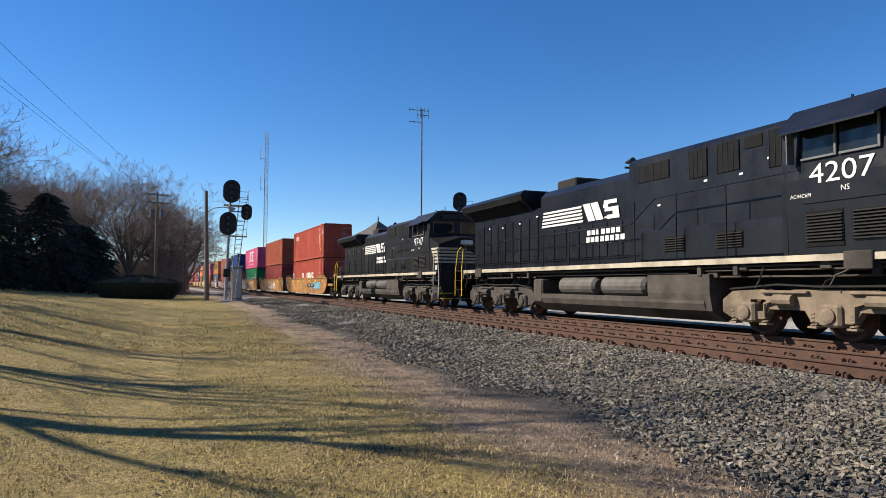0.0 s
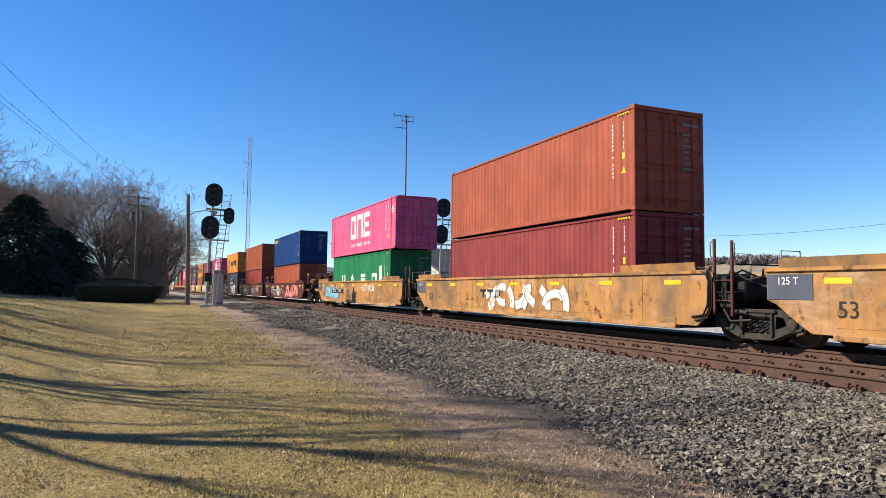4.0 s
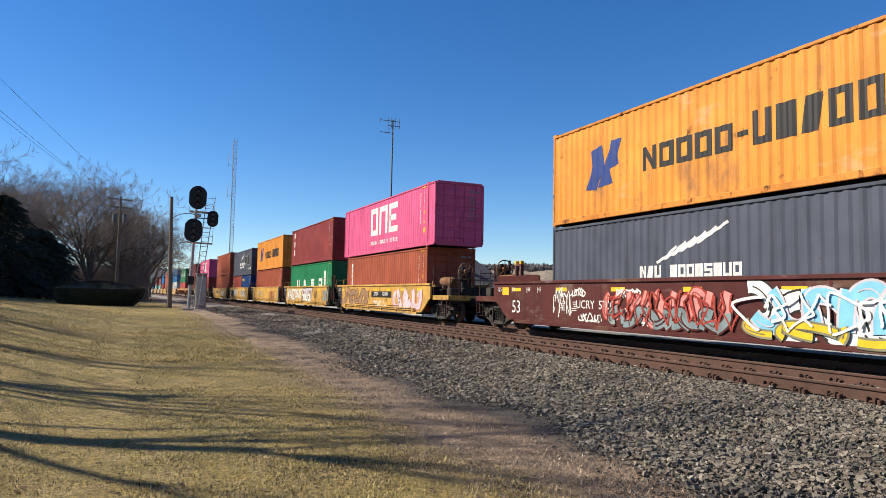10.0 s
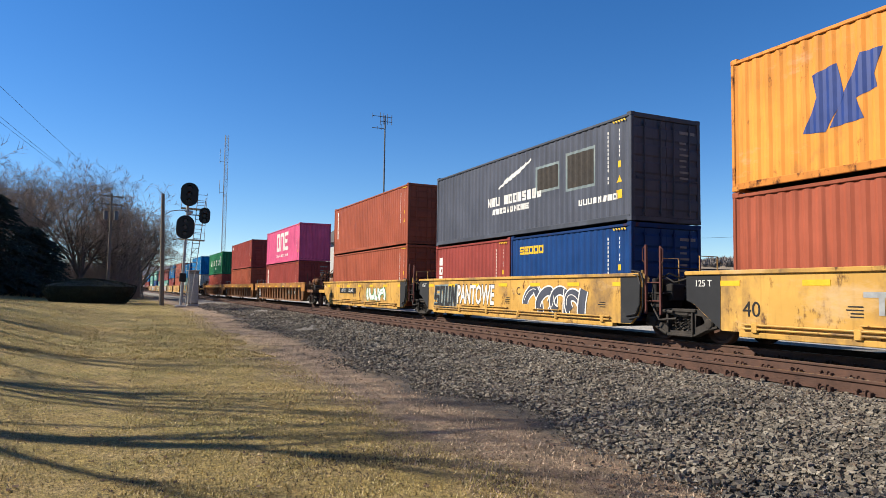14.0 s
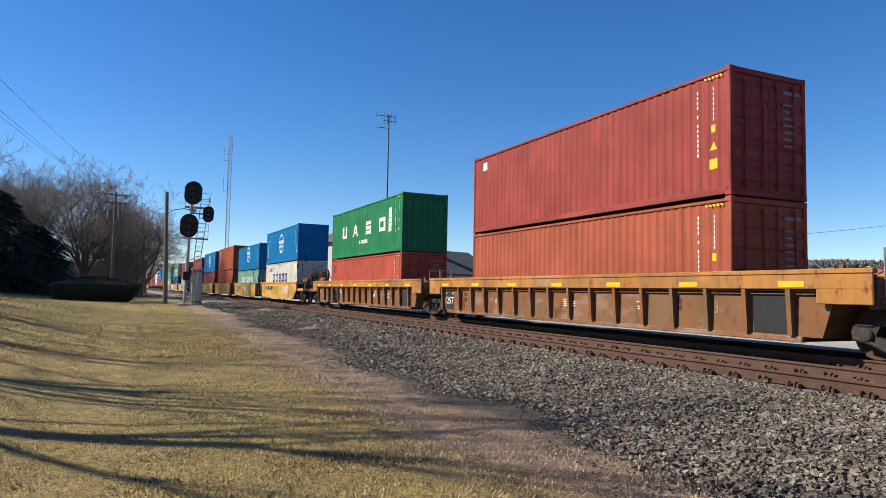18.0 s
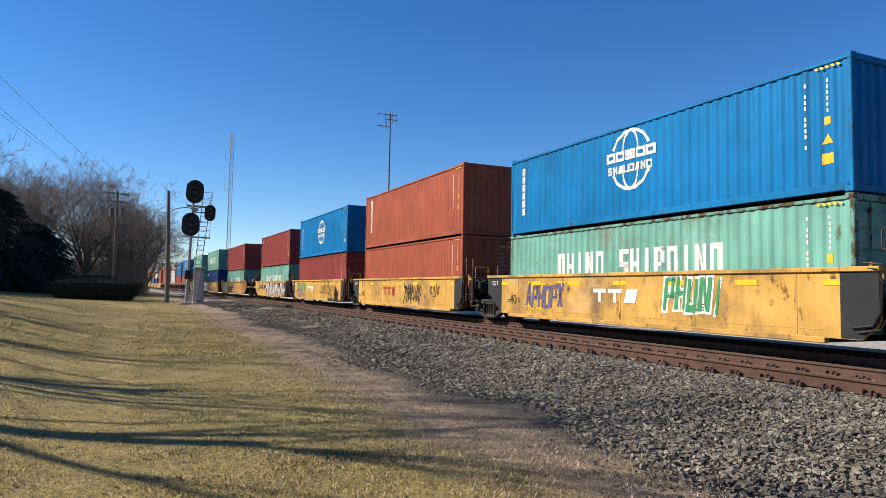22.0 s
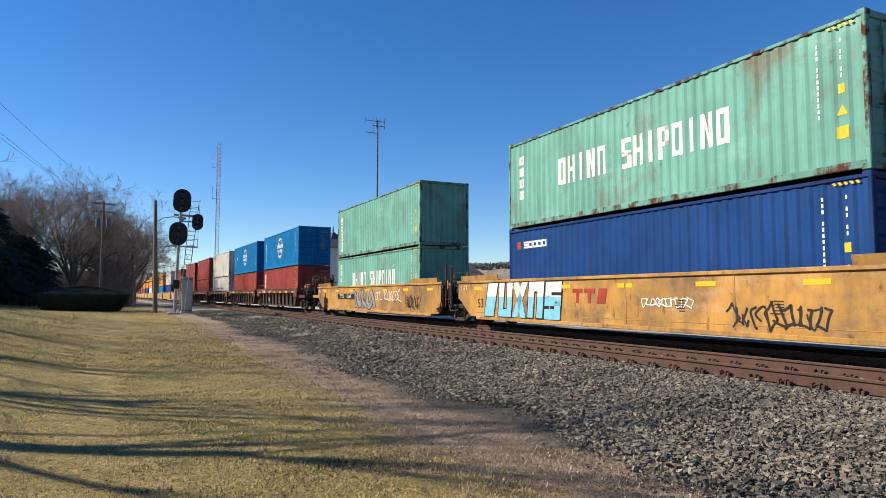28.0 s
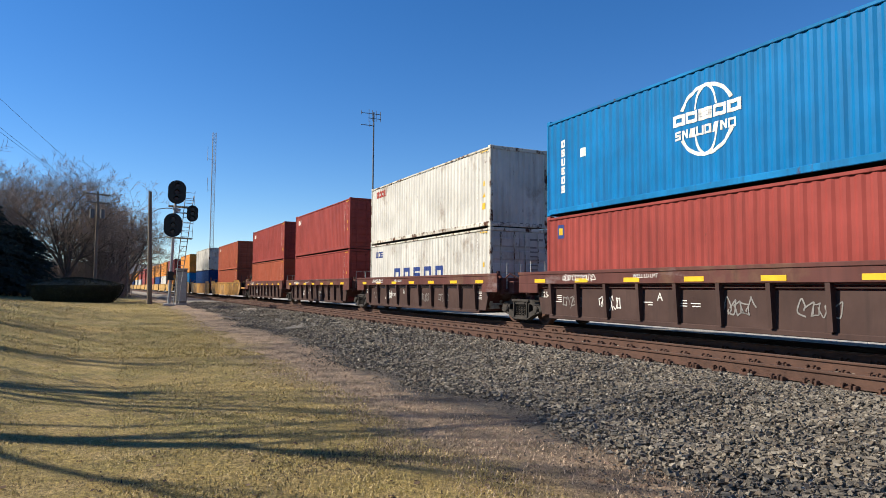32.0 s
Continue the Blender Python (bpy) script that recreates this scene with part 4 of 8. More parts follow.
def loco_truck(loco, y, dust):
    """A three-axle truck with its cast frame, wheels, springs and brake gear."""
    outer = [(-2.75, .50), (-2.75, .78), (-2.45, .98), (-1.55, 1.02), (-1.2, .86), (-.85, 1.02), (.85, 1.02), (1.2, .86), (1.55, 1.02), (2.45, .98), (2.75, .78), (2.75, .50), (2.5, .38), (1.6, .38), (1.45, .60), (.6, .60), (.45, .38), (-.45, .38), (-.6, .60), (-1.45, .60), (-1.6, .38), (-2.5, .38)]
    g = shared("lt_frame", lambda: Geo().frame_plate(outer, [[(-1.95, .55), (-1.95, .80), (-1.55, .80), (-1.55, .55)], [(1.55, .55), (1.55, .80), (1.95, .80), (1.95, .55)]], 'x', -1.24, -1.05).mesh("truck_frame"))
    t = put("truck", shared("lt_mid", lambda: Geo().bbox(-1.04, 1.04, -1.9, 1.9, .62, .95, .05).mesh("truck")), M["steel"], loco, "", Matrix.Translation((0, y, 0)))
    wm = shared("lwheel", lambda: wheel_mesh())
    for s in (1, -1):
        m = Matrix.Diagonal((s, 1, 1, 1))
        put("truck_frame", g, dust, t, "cast truck frame coated in tan dust", m)
        for yy in (-2.03, 0, 2.03):
            put("wheel", wm, M["rail_side"], t, "", Matrix.Translation((0, yy, .52)) @ m @ Matrix.Diagonal((1, 1.13, 1.13, 1)) @ Matrix.Translation((-.72, 0, 0)))
            put("journal_box", shared("jbox", lambda: Geo().bbox(-1.34, -1.02, -.24, .24, .30, .74, .05).loft([[(-x, r * math.cos(a), .52 + r * math.sin(a)) for a in [2 * math.pi * k / 12 for k in range(12)]] for x, r in ((1.3, .15), (1.38, .15), (1.40, .1))]).mesh("journal_box")), dust, t, "", m @ Matrix.Translation((0, yy, 0)))
            for dy in (-.42, .42):
                def spring():
                    q = Geo()
                    q.tube([(-1.17 + .075 * math.cos(a), .075 * math.sin(a), .30 + .011 * a) for a in [k * .7 for k in range(40)]], .022, 4, False)
                    return q.box(-1.27, -1.07, -.1, .1, .26, .30).mesh("spring")
                put("spring", shared("lspring", spring), dust, t, "", m @ Matrix.Translation((0, yy + dy, 0)))
        for yy in (-1.02, 1.02):
            put("brake_cylinder", shared("bcyl", lambda: Geo().tube([(-1.30, -.22, .80), (-1.30, .24, .80)], .12, 10).tube([(-1.3, .24, .8), (-1.3, .5, .72), (-1.25, .55, .45)], .035, 5).bbox(-1.33, -1.22, -.55, .6, .93, 1.0, .02).mesh("brake_cylinder")), dust, t, "", m @ Matrix.Translation((0, yy, 0)))
        put("brake_pipe", shared("bpipe", lambda: Geo().tube([(-1.28, -2.6, 1.0), (-1.30, -1.6, 1.10), (-1.30, .2, 1.08), (-1.28, 1.2, 1.12), (-1.26, 2.5, 1.02)], .025, 5).mesh("brake_pipe")), M["loco_dust"], t, "", m)


def locomotive(yc, number, label, black="loco"):
    lo = root("diesel_locomotive", label, "locomotive", "locomotives")
    K, D = M[black], M["loco_dust"]
    L = 10.7
    put("underframe", Geo().bbox(-1.15, 1.15, -L + .1, L - .1, 1.42, 1.66, .03).bbox(-.5, .5, -L + .3, L - .3, 1.0, 1.44, .03), M["under"], lo)
    put("walkway", Geo().bbox(-1.52, 1.52, -L + .05, L - .05, 1.66, 1.72, .01), K, lo)
    for s in (-1, 1):
        put("sill_stripe", Geo().bbox(s * 1.53 - .008, s * 1.53 + .008, -L + .4, L - 1.0, 1.57, 1.70, .004), M["sill_cream"], lo, "cream stripe along the sill, dirty")
    # engine hood with chamfered top
    def hood(name, y0, y1, w, h, cham, mat_=K, z0=1.72, lab=""):
        return put(name, Geo().prism([(-w, z0), (w, z0), (w, h - cham), (w - cham, h), (-w + cham, h), (-w, h - cham)], 'y', y0, y1), mat_, lo, lab)
    hood("engine_hood", -.95, 4.1, .98, 4.38, .22)
    hood("equipment_hood", -6.5, -.95, 1.02, 4.64, .12)
    hood("radiator_hood", 4.1, 9.7, .98, 3.84, .03)
    put("radiator_section", Geo().prism([(-1.0, 3.78), (1.0, 3.78), (1.46, 4.16), (1.52, 4.36), (1.36, 4.50), (-1.36, 4.50), (-1.52, 4.36), (-1.46, 4.16)], 'y', 4.6, 10.0), K, lo, "overhanging black radiator section")
    put("radiator_screen", Geo().prism([(-1.45, 4.165), (-1.03, 3.82), (-1.05, 3.79), (-1.47, 4.135)], 'y', 4.9, 9.5), M["grille"], lo)
    put("blower_hood", Geo().bbox(-1.30, 1.30, -6.9, -1.7, 1.72, 2.55, .05), K, lo)
    put("exhaust_stack", Geo().bbox(-.55, .55, 2.5, 3.7, 4.40, 4.72, .04), D, lo)
    put("horn", Geo().tube([(0, .3, 4.78), (0, -.1, 4.78)], [.035, .11], 8).tube([(.22, .25, 4.78), (.22, -.2, 4.78)], [.035, .11], 8).tube([(-.22, .25, 4.84), (-.22, -.1, 4.84)], [.035, .11], 8).tube([(-.3, .2, 4.68), (.3, .2, 4.68)], .035, 6).tube([(0, .2, 4.35), (0, .2, 4.78)], .03, 5), M["black"], lo)
    # grilles and doors on the near and far sides
    for s in (-1, 1):
        for y0, y1, z0, z1, w in ((-2.6, -1.4, 3.92, 4.40, 1.02), (-3.95, -3.35, 3.75, 4.45, 1.02), (-4.95, -4.3, 3.75, 4.45, 1.02), (-6.42, -5.8, 3.65, 4.48, 1.02), (-5.62, -5.12, 4.18, 4.46, 1.02)):
            g = put("grille", Geo().bbox(s * w - .02, s * w + .02, y0, y1, z0, z1, .01), M["grille"], lo)
            for i in range(5 if y1 - y0 > .5 else 0):
                yy = y0 + (y1 - y0) * i / 4
                put("slat", shared(("slat", z1 - z0), lambda: Geo().bbox(-.03, .03, -.013, .013, 0, z1 - z0, .006).mesh("slat")), K, g, "", Matrix.Translation((s * w, yy, z0)))
        for i in range(8):
            put("hood_door", shared("hdoor", lambda: Geo().bbox(-.026, .026, -.275, .275, 0, 1.55, .012).bbox(-.034, .034, -.2, .2, .15, .2, .006).bbox(-.034, .034, -.2, .2, 1.3, 1.35, .006).bbox(-.03, .03, -.02, .02, .7, .85, .005).mesh("hood_door")), K, lo, "", Matrix.Translation((s * .985, 4.55 + i * .64, 1.95)))
        for i in range(7):
            put("hood_door", shared("hdoor2", lambda: Geo().bbox(-.022, .022, -.33, .33, 0, 1.02, .012).bbox(-.03, .03, -.02, .02, .5, .62, .005).mesh("hood_door")), K, lo, "", Matrix.Translation((s * .985, -1.0 + i * .75, 1.95)))
        for yy in (-3.1, -4.9):
            lv = put("louvre", Geo().bbox(s * 1.30 - .01, s * 1.30 + .01, yy - .4, yy + .4, 1.95, 2.35, .005), M["grille"], lo)
            for i in range(6):
                put("blade", shared("blade", lambda: Geo().prism([(-.0, 0), (-.04, -.02), (-.04, -.03), (0, -.025)], 'y', -.38, .38).mesh("blade")), M["louvre_dust"], lv, "", Matrix.Translation((s * 1.305 + (.02 if s > 0 else 0), yy, 2.0 + i * .06)))
    # cab
    cab = put("cab", Geo().prism([(-1.48, 1.72), (1.48, 1.72), (1.50, 3.2), (1.44, 4.22), (1.0, 4.60), (-1.0, 4.60), (-1.44, 4.22), (-1.50, 3.2)], 'y', -9.25, -6.5), K, lo)
    put("cab_roof", Geo().prism([(-1.46, 4.23), (-1.01, 4.62), (1.01, 4.62), (1.46, 4.23), (1.62, 4.19), (1.05, 4.70), (-1.05, 4.70), (-1.62, 4.19)], 'y', -9.35, -6.45), K, lo)
    put("roof_fan", Geo().bbox(-.6, .6, -8.6, -7.4, 4.69, 4.83, .04), D, lo)
    put("aerial", Geo().tube([(-.5, -8.9, 4.68), (-.5, -8.9, 5.0)], .02, 5).tube([(-.3, -7.2, 4.68), (-.3, -7.2, 4.98)], .03, 5).tube([(.3, -8.8, 4.68), (.3, -8.8, 4.95)], .05, 6), K, lo)
    for s in (-1, 1):
        for y0, y1 in ((-8.55, -7.80), (-7.70, -6.98)):
            w = put("side_window", Geo().bbox(s * 1.485 - .012, s * 1.485 + .012, y0, y1, 3.60, 4.18, .01), M["glass"], cab)
            put("window_frame", Geo().bbox(s * 1.51 - .02, s * 1.51 + .02, y0 - .05, y0, 3.55, 4.20, .006).bbox(s * 1.51 - .02, s * 1.51 + .02, y0, y1, 3.55, 3.60, .006), M["mast_grey"], w, "dull metal window frame")
        put("wind_deflector", Geo().bbox(s * 1.62 - .1, s * 1.62 + .1, -6.84, -6.81, 3.5, 4.15, .005), M["mast_grey"], cab)
        put("cab_louvre", Geo().bbox(s * 1.49 - .012, s * 1.49 + .012, -8.85, -8.0, 1.95, 2.5, .006), M["grille"], cab)
        cl = put("cab_louvre", Geo().bbox(s * 1.49 - .012, s * 1.49 + .012, -7.85, -7.05, 1.85, 2.55, .006), M["grille"], cab)
        for i in range(9):
            for yy, lv in ((-8.42, None), (-7.45, None)):
                put("louvre_blade", shared("blade2", lambda: Geo().prism([(0, 0), (-.035, -.02), (-.035, -.032), (0, -.028)], "y", -.38, .38).mesh("louvre_blade")), M["louvre_dust"], cab, "", Matrix.Translation((s * 1.502, yy, 1.99 + i * .062)) @ Matrix.Diagonal((-s, 1, 1, 1)))
    # nose
    nose = put("nose", Geo().loft([[(-1.47, -9.25, 1.72), (1.47, -9.25, 1.72), (1.47, -9.25, 3.38), (.5, -9.25, 3.60), (-.5, -9.25, 3.60), (-1.47, -9.25, 3.38)], [(-1.42, -10.3, 1.72), (1.42, -10.3, 1.72), (1.40, -10.3, 3.02), (.35, -10.42, 3.36), (-.35, -10.42, 3.36), (-1.40, -10.3, 3.02)]]), K, lo)
    for s in (-1, 1):
        put("windscreen", Geo().bbox(s * .72 - .55, s * .72 + .55, -9.275, -9.245, 3.62, 4.2, .01), M["glass"], cab)
    put("number_board", Geo().bbox(-.85, .85, -9.40, -9.26, 4.30, 4.52, .02), M["mark_black"], cab)
    for i in range(5):
        z = 2.12 + i * .16
        r_ = -9.85 + .085 * i
        put("nose_stripe", Geo().prism([(r_, z), (-10.29, z), (-10.29, z + .095), (r_ + .04, z + .095)], 'x', -1.462, -1.44), M["sill_cream"], nose, "cream stripe round the nose")
        put("nose_stripe", Geo().prism([(-1.40, z), (1.40, z), (1.40, z + .095), (-1.40, z + .095)], 'y', -10.345, -10.28), M["sill_cream"], nose, "cream stripe round the nose")
    plate(nose, -10.25, -9.98, 1.78, 2.02, M["sill_cream"], -1.455, "nose_panel")
    for s in (-1, 1):
        put("awning", Geo().prism([(s * 1.46, 4.24), (s * 1.46, 4.28), (s * 1.88, 4.10), (s * 1.88, 4.06)], 'y', -8.75, -6.8), K, cab, "black awning over the cab windows")
        put("ledge", Geo().bbox(s * 1.5 - .015, s * 1.5 + .015, -9.2, -7.0, 2.70, 2.73, .004), K, cab)
        for i in range(5):
            put("tread", shared(("tread", s), lambda: Geo().bbox(min(s * .85, s * 1.46), max(s * .85, s * 1.46), -.03, .2, 0, .035, .006).mesh("tread")), M["mark_yellow"], lo, "yellow-edged step tread", Matrix.Translation((0, -10.78 + .055 * i, .42 + .25 * i)))
    put("headlight", Geo().bbox(-.3, .3, -10.50, -10.30, 3.02, 3.22, .03), M["mark_white"], nose)
    # fuel tank, reservoirs
    put("fuel_tank", Geo().prism([(-.95, .24), (.95, .24), (1.36, .50), (1.42, .66), (1.40, .80), (-1.40, .80), (-1.42, .66), (-1.36, .50)], 'y', -4.2, 3.9).prism([(-.95, .24), (.95, .24), (1.36, .50), (1.44, .9), (1.44, 1.36), (-1.44, 1.36), (-1.44, .9), (-1.36, .50)], 'y', -4.4, -2.2).bbox(-1.42, 1.42, 3.3, 3.9, .5, 1.30, .05), M["truck_dark"], lo, "grimy black fuel tank hung between the trucks")
    for s in (-1, 1):
        for y0 in (-2.0, .3):
            put("air_reservoir", Geo().tube([(s * 1.16, y0, 1.07), (s * 1.16, y0 + .1, 1.07), (s * 1.16, y0 + 1.9, 1.07), (s * 1.16, y0 + 2.0, 1.07)], [.19, .275, .275, .19], 16), M["reservoir"], lo, "grey steel air reservoir")
    put("pipe_rack", Geo().tube([(-1.3, -3.6, 1.40), (-1.3, 3.8, 1.40)], .03, 5).tube([(-1.36, -4.2, 1.50), (-1.36, 4.2, 1.50)], .025, 5), D, lo)
    def plumbing():
        g = Geo()
        rg = random.Random(3)
        for z, x, y0, y1 in ((1.52, -1.42, -10.0, 10.0), (1.44, -1.36, -9.6, -4.2), (1.36, -1.30, 3.9, 9.8), (1.30, -1.25, -9.9, -3.9)):
            g.tube([(x, y0, z), (x, (y0 + y1) / 2, z - .01), (x, y1, z)], .026, 5)
        for q in range(26):
            y = rg.choice((-1, 1)) * rg.uniform(4.2, 9.8)
            x, z, l = rg.uniform(-1.42, -1.2), rg.uniform(1.15, 1.5), rg.uniform(.15, .6)
            if q % 3:
                g.tube([(x, y, 1.52), (x - .03, y + .05, z), (x + .05, y + l, z - .12), (x, y + l + .08, z - .32)], .02, 4)
            else:
                g.bbox(x - .05, x + .1, y, y + l * .7, z - .05, z + .14, .02)
        for y in (-10.0, -8.4, -5.2, -4.1, 4.2, 5.4, 8.4, 9.9):
            g.bbox(-1.47, -1.36, y - .07, y + .07, 1.32, 1.58, .01)
        return g.mesh("plumbing")
    tagged(put("plumbing", shared("loco_pipes", plumbing), M["truck_dark"], lo, "grimy pipes and brackets under the sill"), kind="stuff")
    for yy in (-8.15, 8.15):
        put("jack_pad", Geo().bbox(-1.58, -1.40, yy - .28, yy + .28, 1.40, 1.74, .015), M["truck_dark"], lo)
    for y in (-7.35, 6.9):
        loco_truck(lo, y, M["truck_tan" if black == "loco" and y < 0 else "truck_dark"])
    # handrails
    for s in (-1, 1):
        pts = []
        for i in range(11):
            y = -6.6 + i * 1.62
            zt = 2.75 if y > -1.6 else 3.35
            post = shared(("hpost", zt), lambda: Geo().tube([(0, 0, 1.55), (0, 0, zt)], .022, 5).mesh("handrail_post"))
            put("handrail_post", post, K, lo, "", Matrix.Translation((s * 1.48, y, 0)))
        put("handrail", Geo().tube([(s * 1.48, -6.95, 3.40), (s * 1.48, -2.6, 3.35), (s * 1.48, -1.6, 2.75), (s * 1.48, 9.7, 2.75)], .022, 5).tube([(s * 1.48, -1.6, 2.3), (s * 1.48, 9.7, 2.3)], .016, 5), K, lo)
        for y0, sg in ((-L + .05, -1), (L - .05, 1)):
            mt = M["mark_yellow"] if sg > 0 else M["galv"]
            st = put("steps", Geo().bbox(s * 1.5 - .03, s * 1.5 + .03, y0 - .02 if sg > 0 else y0, y0 + .02, .45, 1.66, .01).bbox(min(s * .95, s * 1.5), max(s * .95, s * 1.5), y0 - sg * .7 if sg > 0 else y0, y0 if sg > 0 else y0 - sg * .7, .45, .49, .01).bbox(min(s * .95, s * 1.5), max(s * .95, s * 1.5), y0 - sg * .62 if sg > 0 else y0, y0 if sg > 0 else y0 - sg * .62, .85, .89, .01).bbox(min(s * .95, s * 1.5), max(s * .95, s * 1.5), y0 - sg * .55 if sg > 0 else y0, y0 if sg > 0 else y0 - sg * .55, 1.25, 1.29, .01), K, lo)
            put("grab_iron", Geo().tube([(s * 1.52, y0, .6), (s * 1.52, y0 - sg * .04, 1.7), (s * 1.50, y0 - sg * .25, 2.55), (s * 1.46, y0 - sg * .55, 2.72)], .024, 5).tube([(s * 1.52, y0 - sg * .72, .6), (s * 1.52, y0 - sg * .72, 1.7), (s * 1.48, y0 - sg * .8, 2.6)], .024, 5), mt, st, "yellow handrail at the steps" if sg > 0 else "pale grey handrail at the steps")
    for sg in (-1, 1):
        y0 = sg * (L - .02)
        put("pilot", Geo().prism([(-1.5, 1.66), (1.5, 1.66), (1.5, 1.1), (1.2, .35), (-1.2, .35), (-1.5, 1.1)], 'y', y0 - .05, y0 + .05), K, lo)
        put("coupler", Geo().bbox(-.12, .12, min(y0, y0 + sg * .45), max(y0, y0 + sg * .45), .75, .98, .03), M["steel"], lo)
        put("hose", Geo().tube([(-.5, y0, .9), (-.5, y0 + sg * .2, .6), (-.3, y0 + sg * .36, .55)], .03, 5), M["black"], lo)
        put("end_rail", Geo().tube([(-1.4, y0 - sg * .1, 1.7), (-1.4, y0 - sg * .1, 2.7), (-.45, y0 - sg * .1, 2.7)], .02, 5).tube([(1.4, y0 - sg * .1, 1.7), (1.4, y0 - sg * .1, 2.7), (.45, y0 - sg * .1, 2.7)], .02, 5), K, lo)
    # painted marks
    write(lo, number, .40, -7.82, 3.24, M["mark_white"], -1.508, "road_number", 0.0, 1.22)
    write(lo, "NS", .11, -7.9, 2.92, M["mark_white"], -1.508, "stencil")
    write(lo, "AC44C6M", .08, -6.95, 2.86, M["mark_white"], -1.508, "stencil")
    X = -1.010
    rects = []
    for i in range(5):     # flowing bars, then two plain blocks
        z = 3.08 + i * .115
        rects.append([(4.0 - .03 * i, z), (1.45 + .02 * i, z), (1.40 + .02 * i, z + .07), (3.97 - .03 * i, z + .07)])
    rects += [[(1.42, 3.64), (1.05, 3.64), (.75, 3.08), (1.12, 3.08)], [(1.0, 3.64), (.62, 3.64), (.32, 3.08), (.70, 3.08)], (.30, -.34, 3.52, 3.64), (.34, .08, 3.42, 3.52), (.26, -.42, 3.30, 3.42), (-.14, -.44, 3.19, 3.30), (.14, -.46, 3.07, 3.19)]
    patches(lo, rects, M["mark_white"], X, "emblem", "flowing white bars and blocks painted on the hood")
    for z0, n, y0 in ((2.64, 7, 1.2), (2.42, 8, 1.25)):
        for i in range(n):
            plate(lo, y0 - i * .25, y0 - i * .25 - .19, z0, z0 + .16, M["mark_white"], X, "lettering_bar")
    for y, z in ((-2.2, 3.2), (-3.9, 3.62), (-5.0, 3.62), (-6.5, 3.5), (4.3, 3.5), (7.0, 3.3), (-5.8, 3.85), (.2, 3.1), (5.6, 3.35), (8.2, 3.35)):
        plate(lo, y - .06, y + .06, z, z + .05, M["mark_white"], -1.027 if y < -1.4 else -1.02, "notice")
    ride(lo, yc)
    return lo


LOCO_A = locomotive(16.8, "4207", "black diesel freight locomotive with white emblem, leading the train")
LOCO_B = locomotive(40.05, "9747", "dusty black diesel locomotive with cream nose stripes, coupled behind another", "loco_old")

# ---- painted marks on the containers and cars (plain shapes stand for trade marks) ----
def cell(kind, y, w, z, h, t):
    """Plain shapes in a cell that starts at y and runs w towards the front (-y), from z up by h."""
    e = y - w
    if kind == "ring":
        return [(y, y - t, z, z + h), (e + t, e, z, z + h), (y - t, e + t, z, z + t), (y - t, e + t, z + h - t, z + h)]
    if kind == "posts":
        return [(y, y - t, z, z + h), (e + t, e, z, z + h), [(y - t, z + h), (y - t, z + h * .62), (e + t, z), (e + t, z + h * .38)]]
    if kind == "arch":
        return [(y, y - t, z, z + h), (e + t, e, z, z + h), (y - t, e + t, z + h - t, z + h)]
    if kind == "comb":
        return [(y, e, z, z + t), (y, e, z + h - t, z + h), (y, e + .12 * w, z + h / 2 - t / 2, z + h / 2 + t / 2), (y, y - t, z + t, z + h - t)]
    if kind == "cup":
        return [(y, y - t, z + .2 * h, z + h), (e + t, e, z + .2 * h, z + h), (y, e, z, z + .22 * h)]
    if kind == "wedge":
        return [[(y, z), (y - t, z), (y - w / 2 - t * .2, z + h), (y - w / 2 + t * .4, z + h)], [(e, z), (e + t, z), (y - w / 2 + t * .2, z + h), (y - w / 2 - t * .4, z + h)], (y - w * .3, e + w * .3, z + h * .22, z + h * .42)]
    if kind == "steps":
        return [(y, e, z + h - t, z + h), (y, e, z + h / 2 - t / 2, z + h / 2 + t / 2), (y, e, z, z + t), (y, y - t, z + h / 2, z + h - t), (e + t, e, z + t, z + h / 2)]
    if kind == "slant":
        s = .22 * w
        return [[(y, z), (y - w + s, z), (e, z + h), (y - s, z + h)]]
    if kind == "gate":
        return [(y, y - t, z, z + h), (e + t, e, z, z + h), (y - t, e + t, z + h * .42, z + h * .58)]
    if kind == "bar":
        return [(y - w * .32, y - w * .32 - t, z, z + h)]
    if kind == "flag":
        return [(y, y - t, z, z + h), (y - t, e, z + h - t * .8, z + h), (y - t, e, z + h * .40, z + h * .40 + t * .8), (e + t, e, z + h * .40, z + h)]
    if kind == "tee":
        return [(y, e, z + h - t, z + h), (y - w / 2 + t / 2, y - w / 2 - t / 2, z, z + h - t)]
    if kind == "cross":
        return [[(y, z), (y - t, z), (e, z + h), (e + t, z + h)], [(e, z), (e + t, z), (y, z + h), (y - t, z + h)]]
    if kind == "hook":
        return [(y, y - t, z, z + h), (y, e, z, z + t), (y, e, z + h - t, z + h), (e + t, e, z, z + h * .3), (e + t, e, z + h * .7, z + h)]
    return [(y, e, z, z + h)]


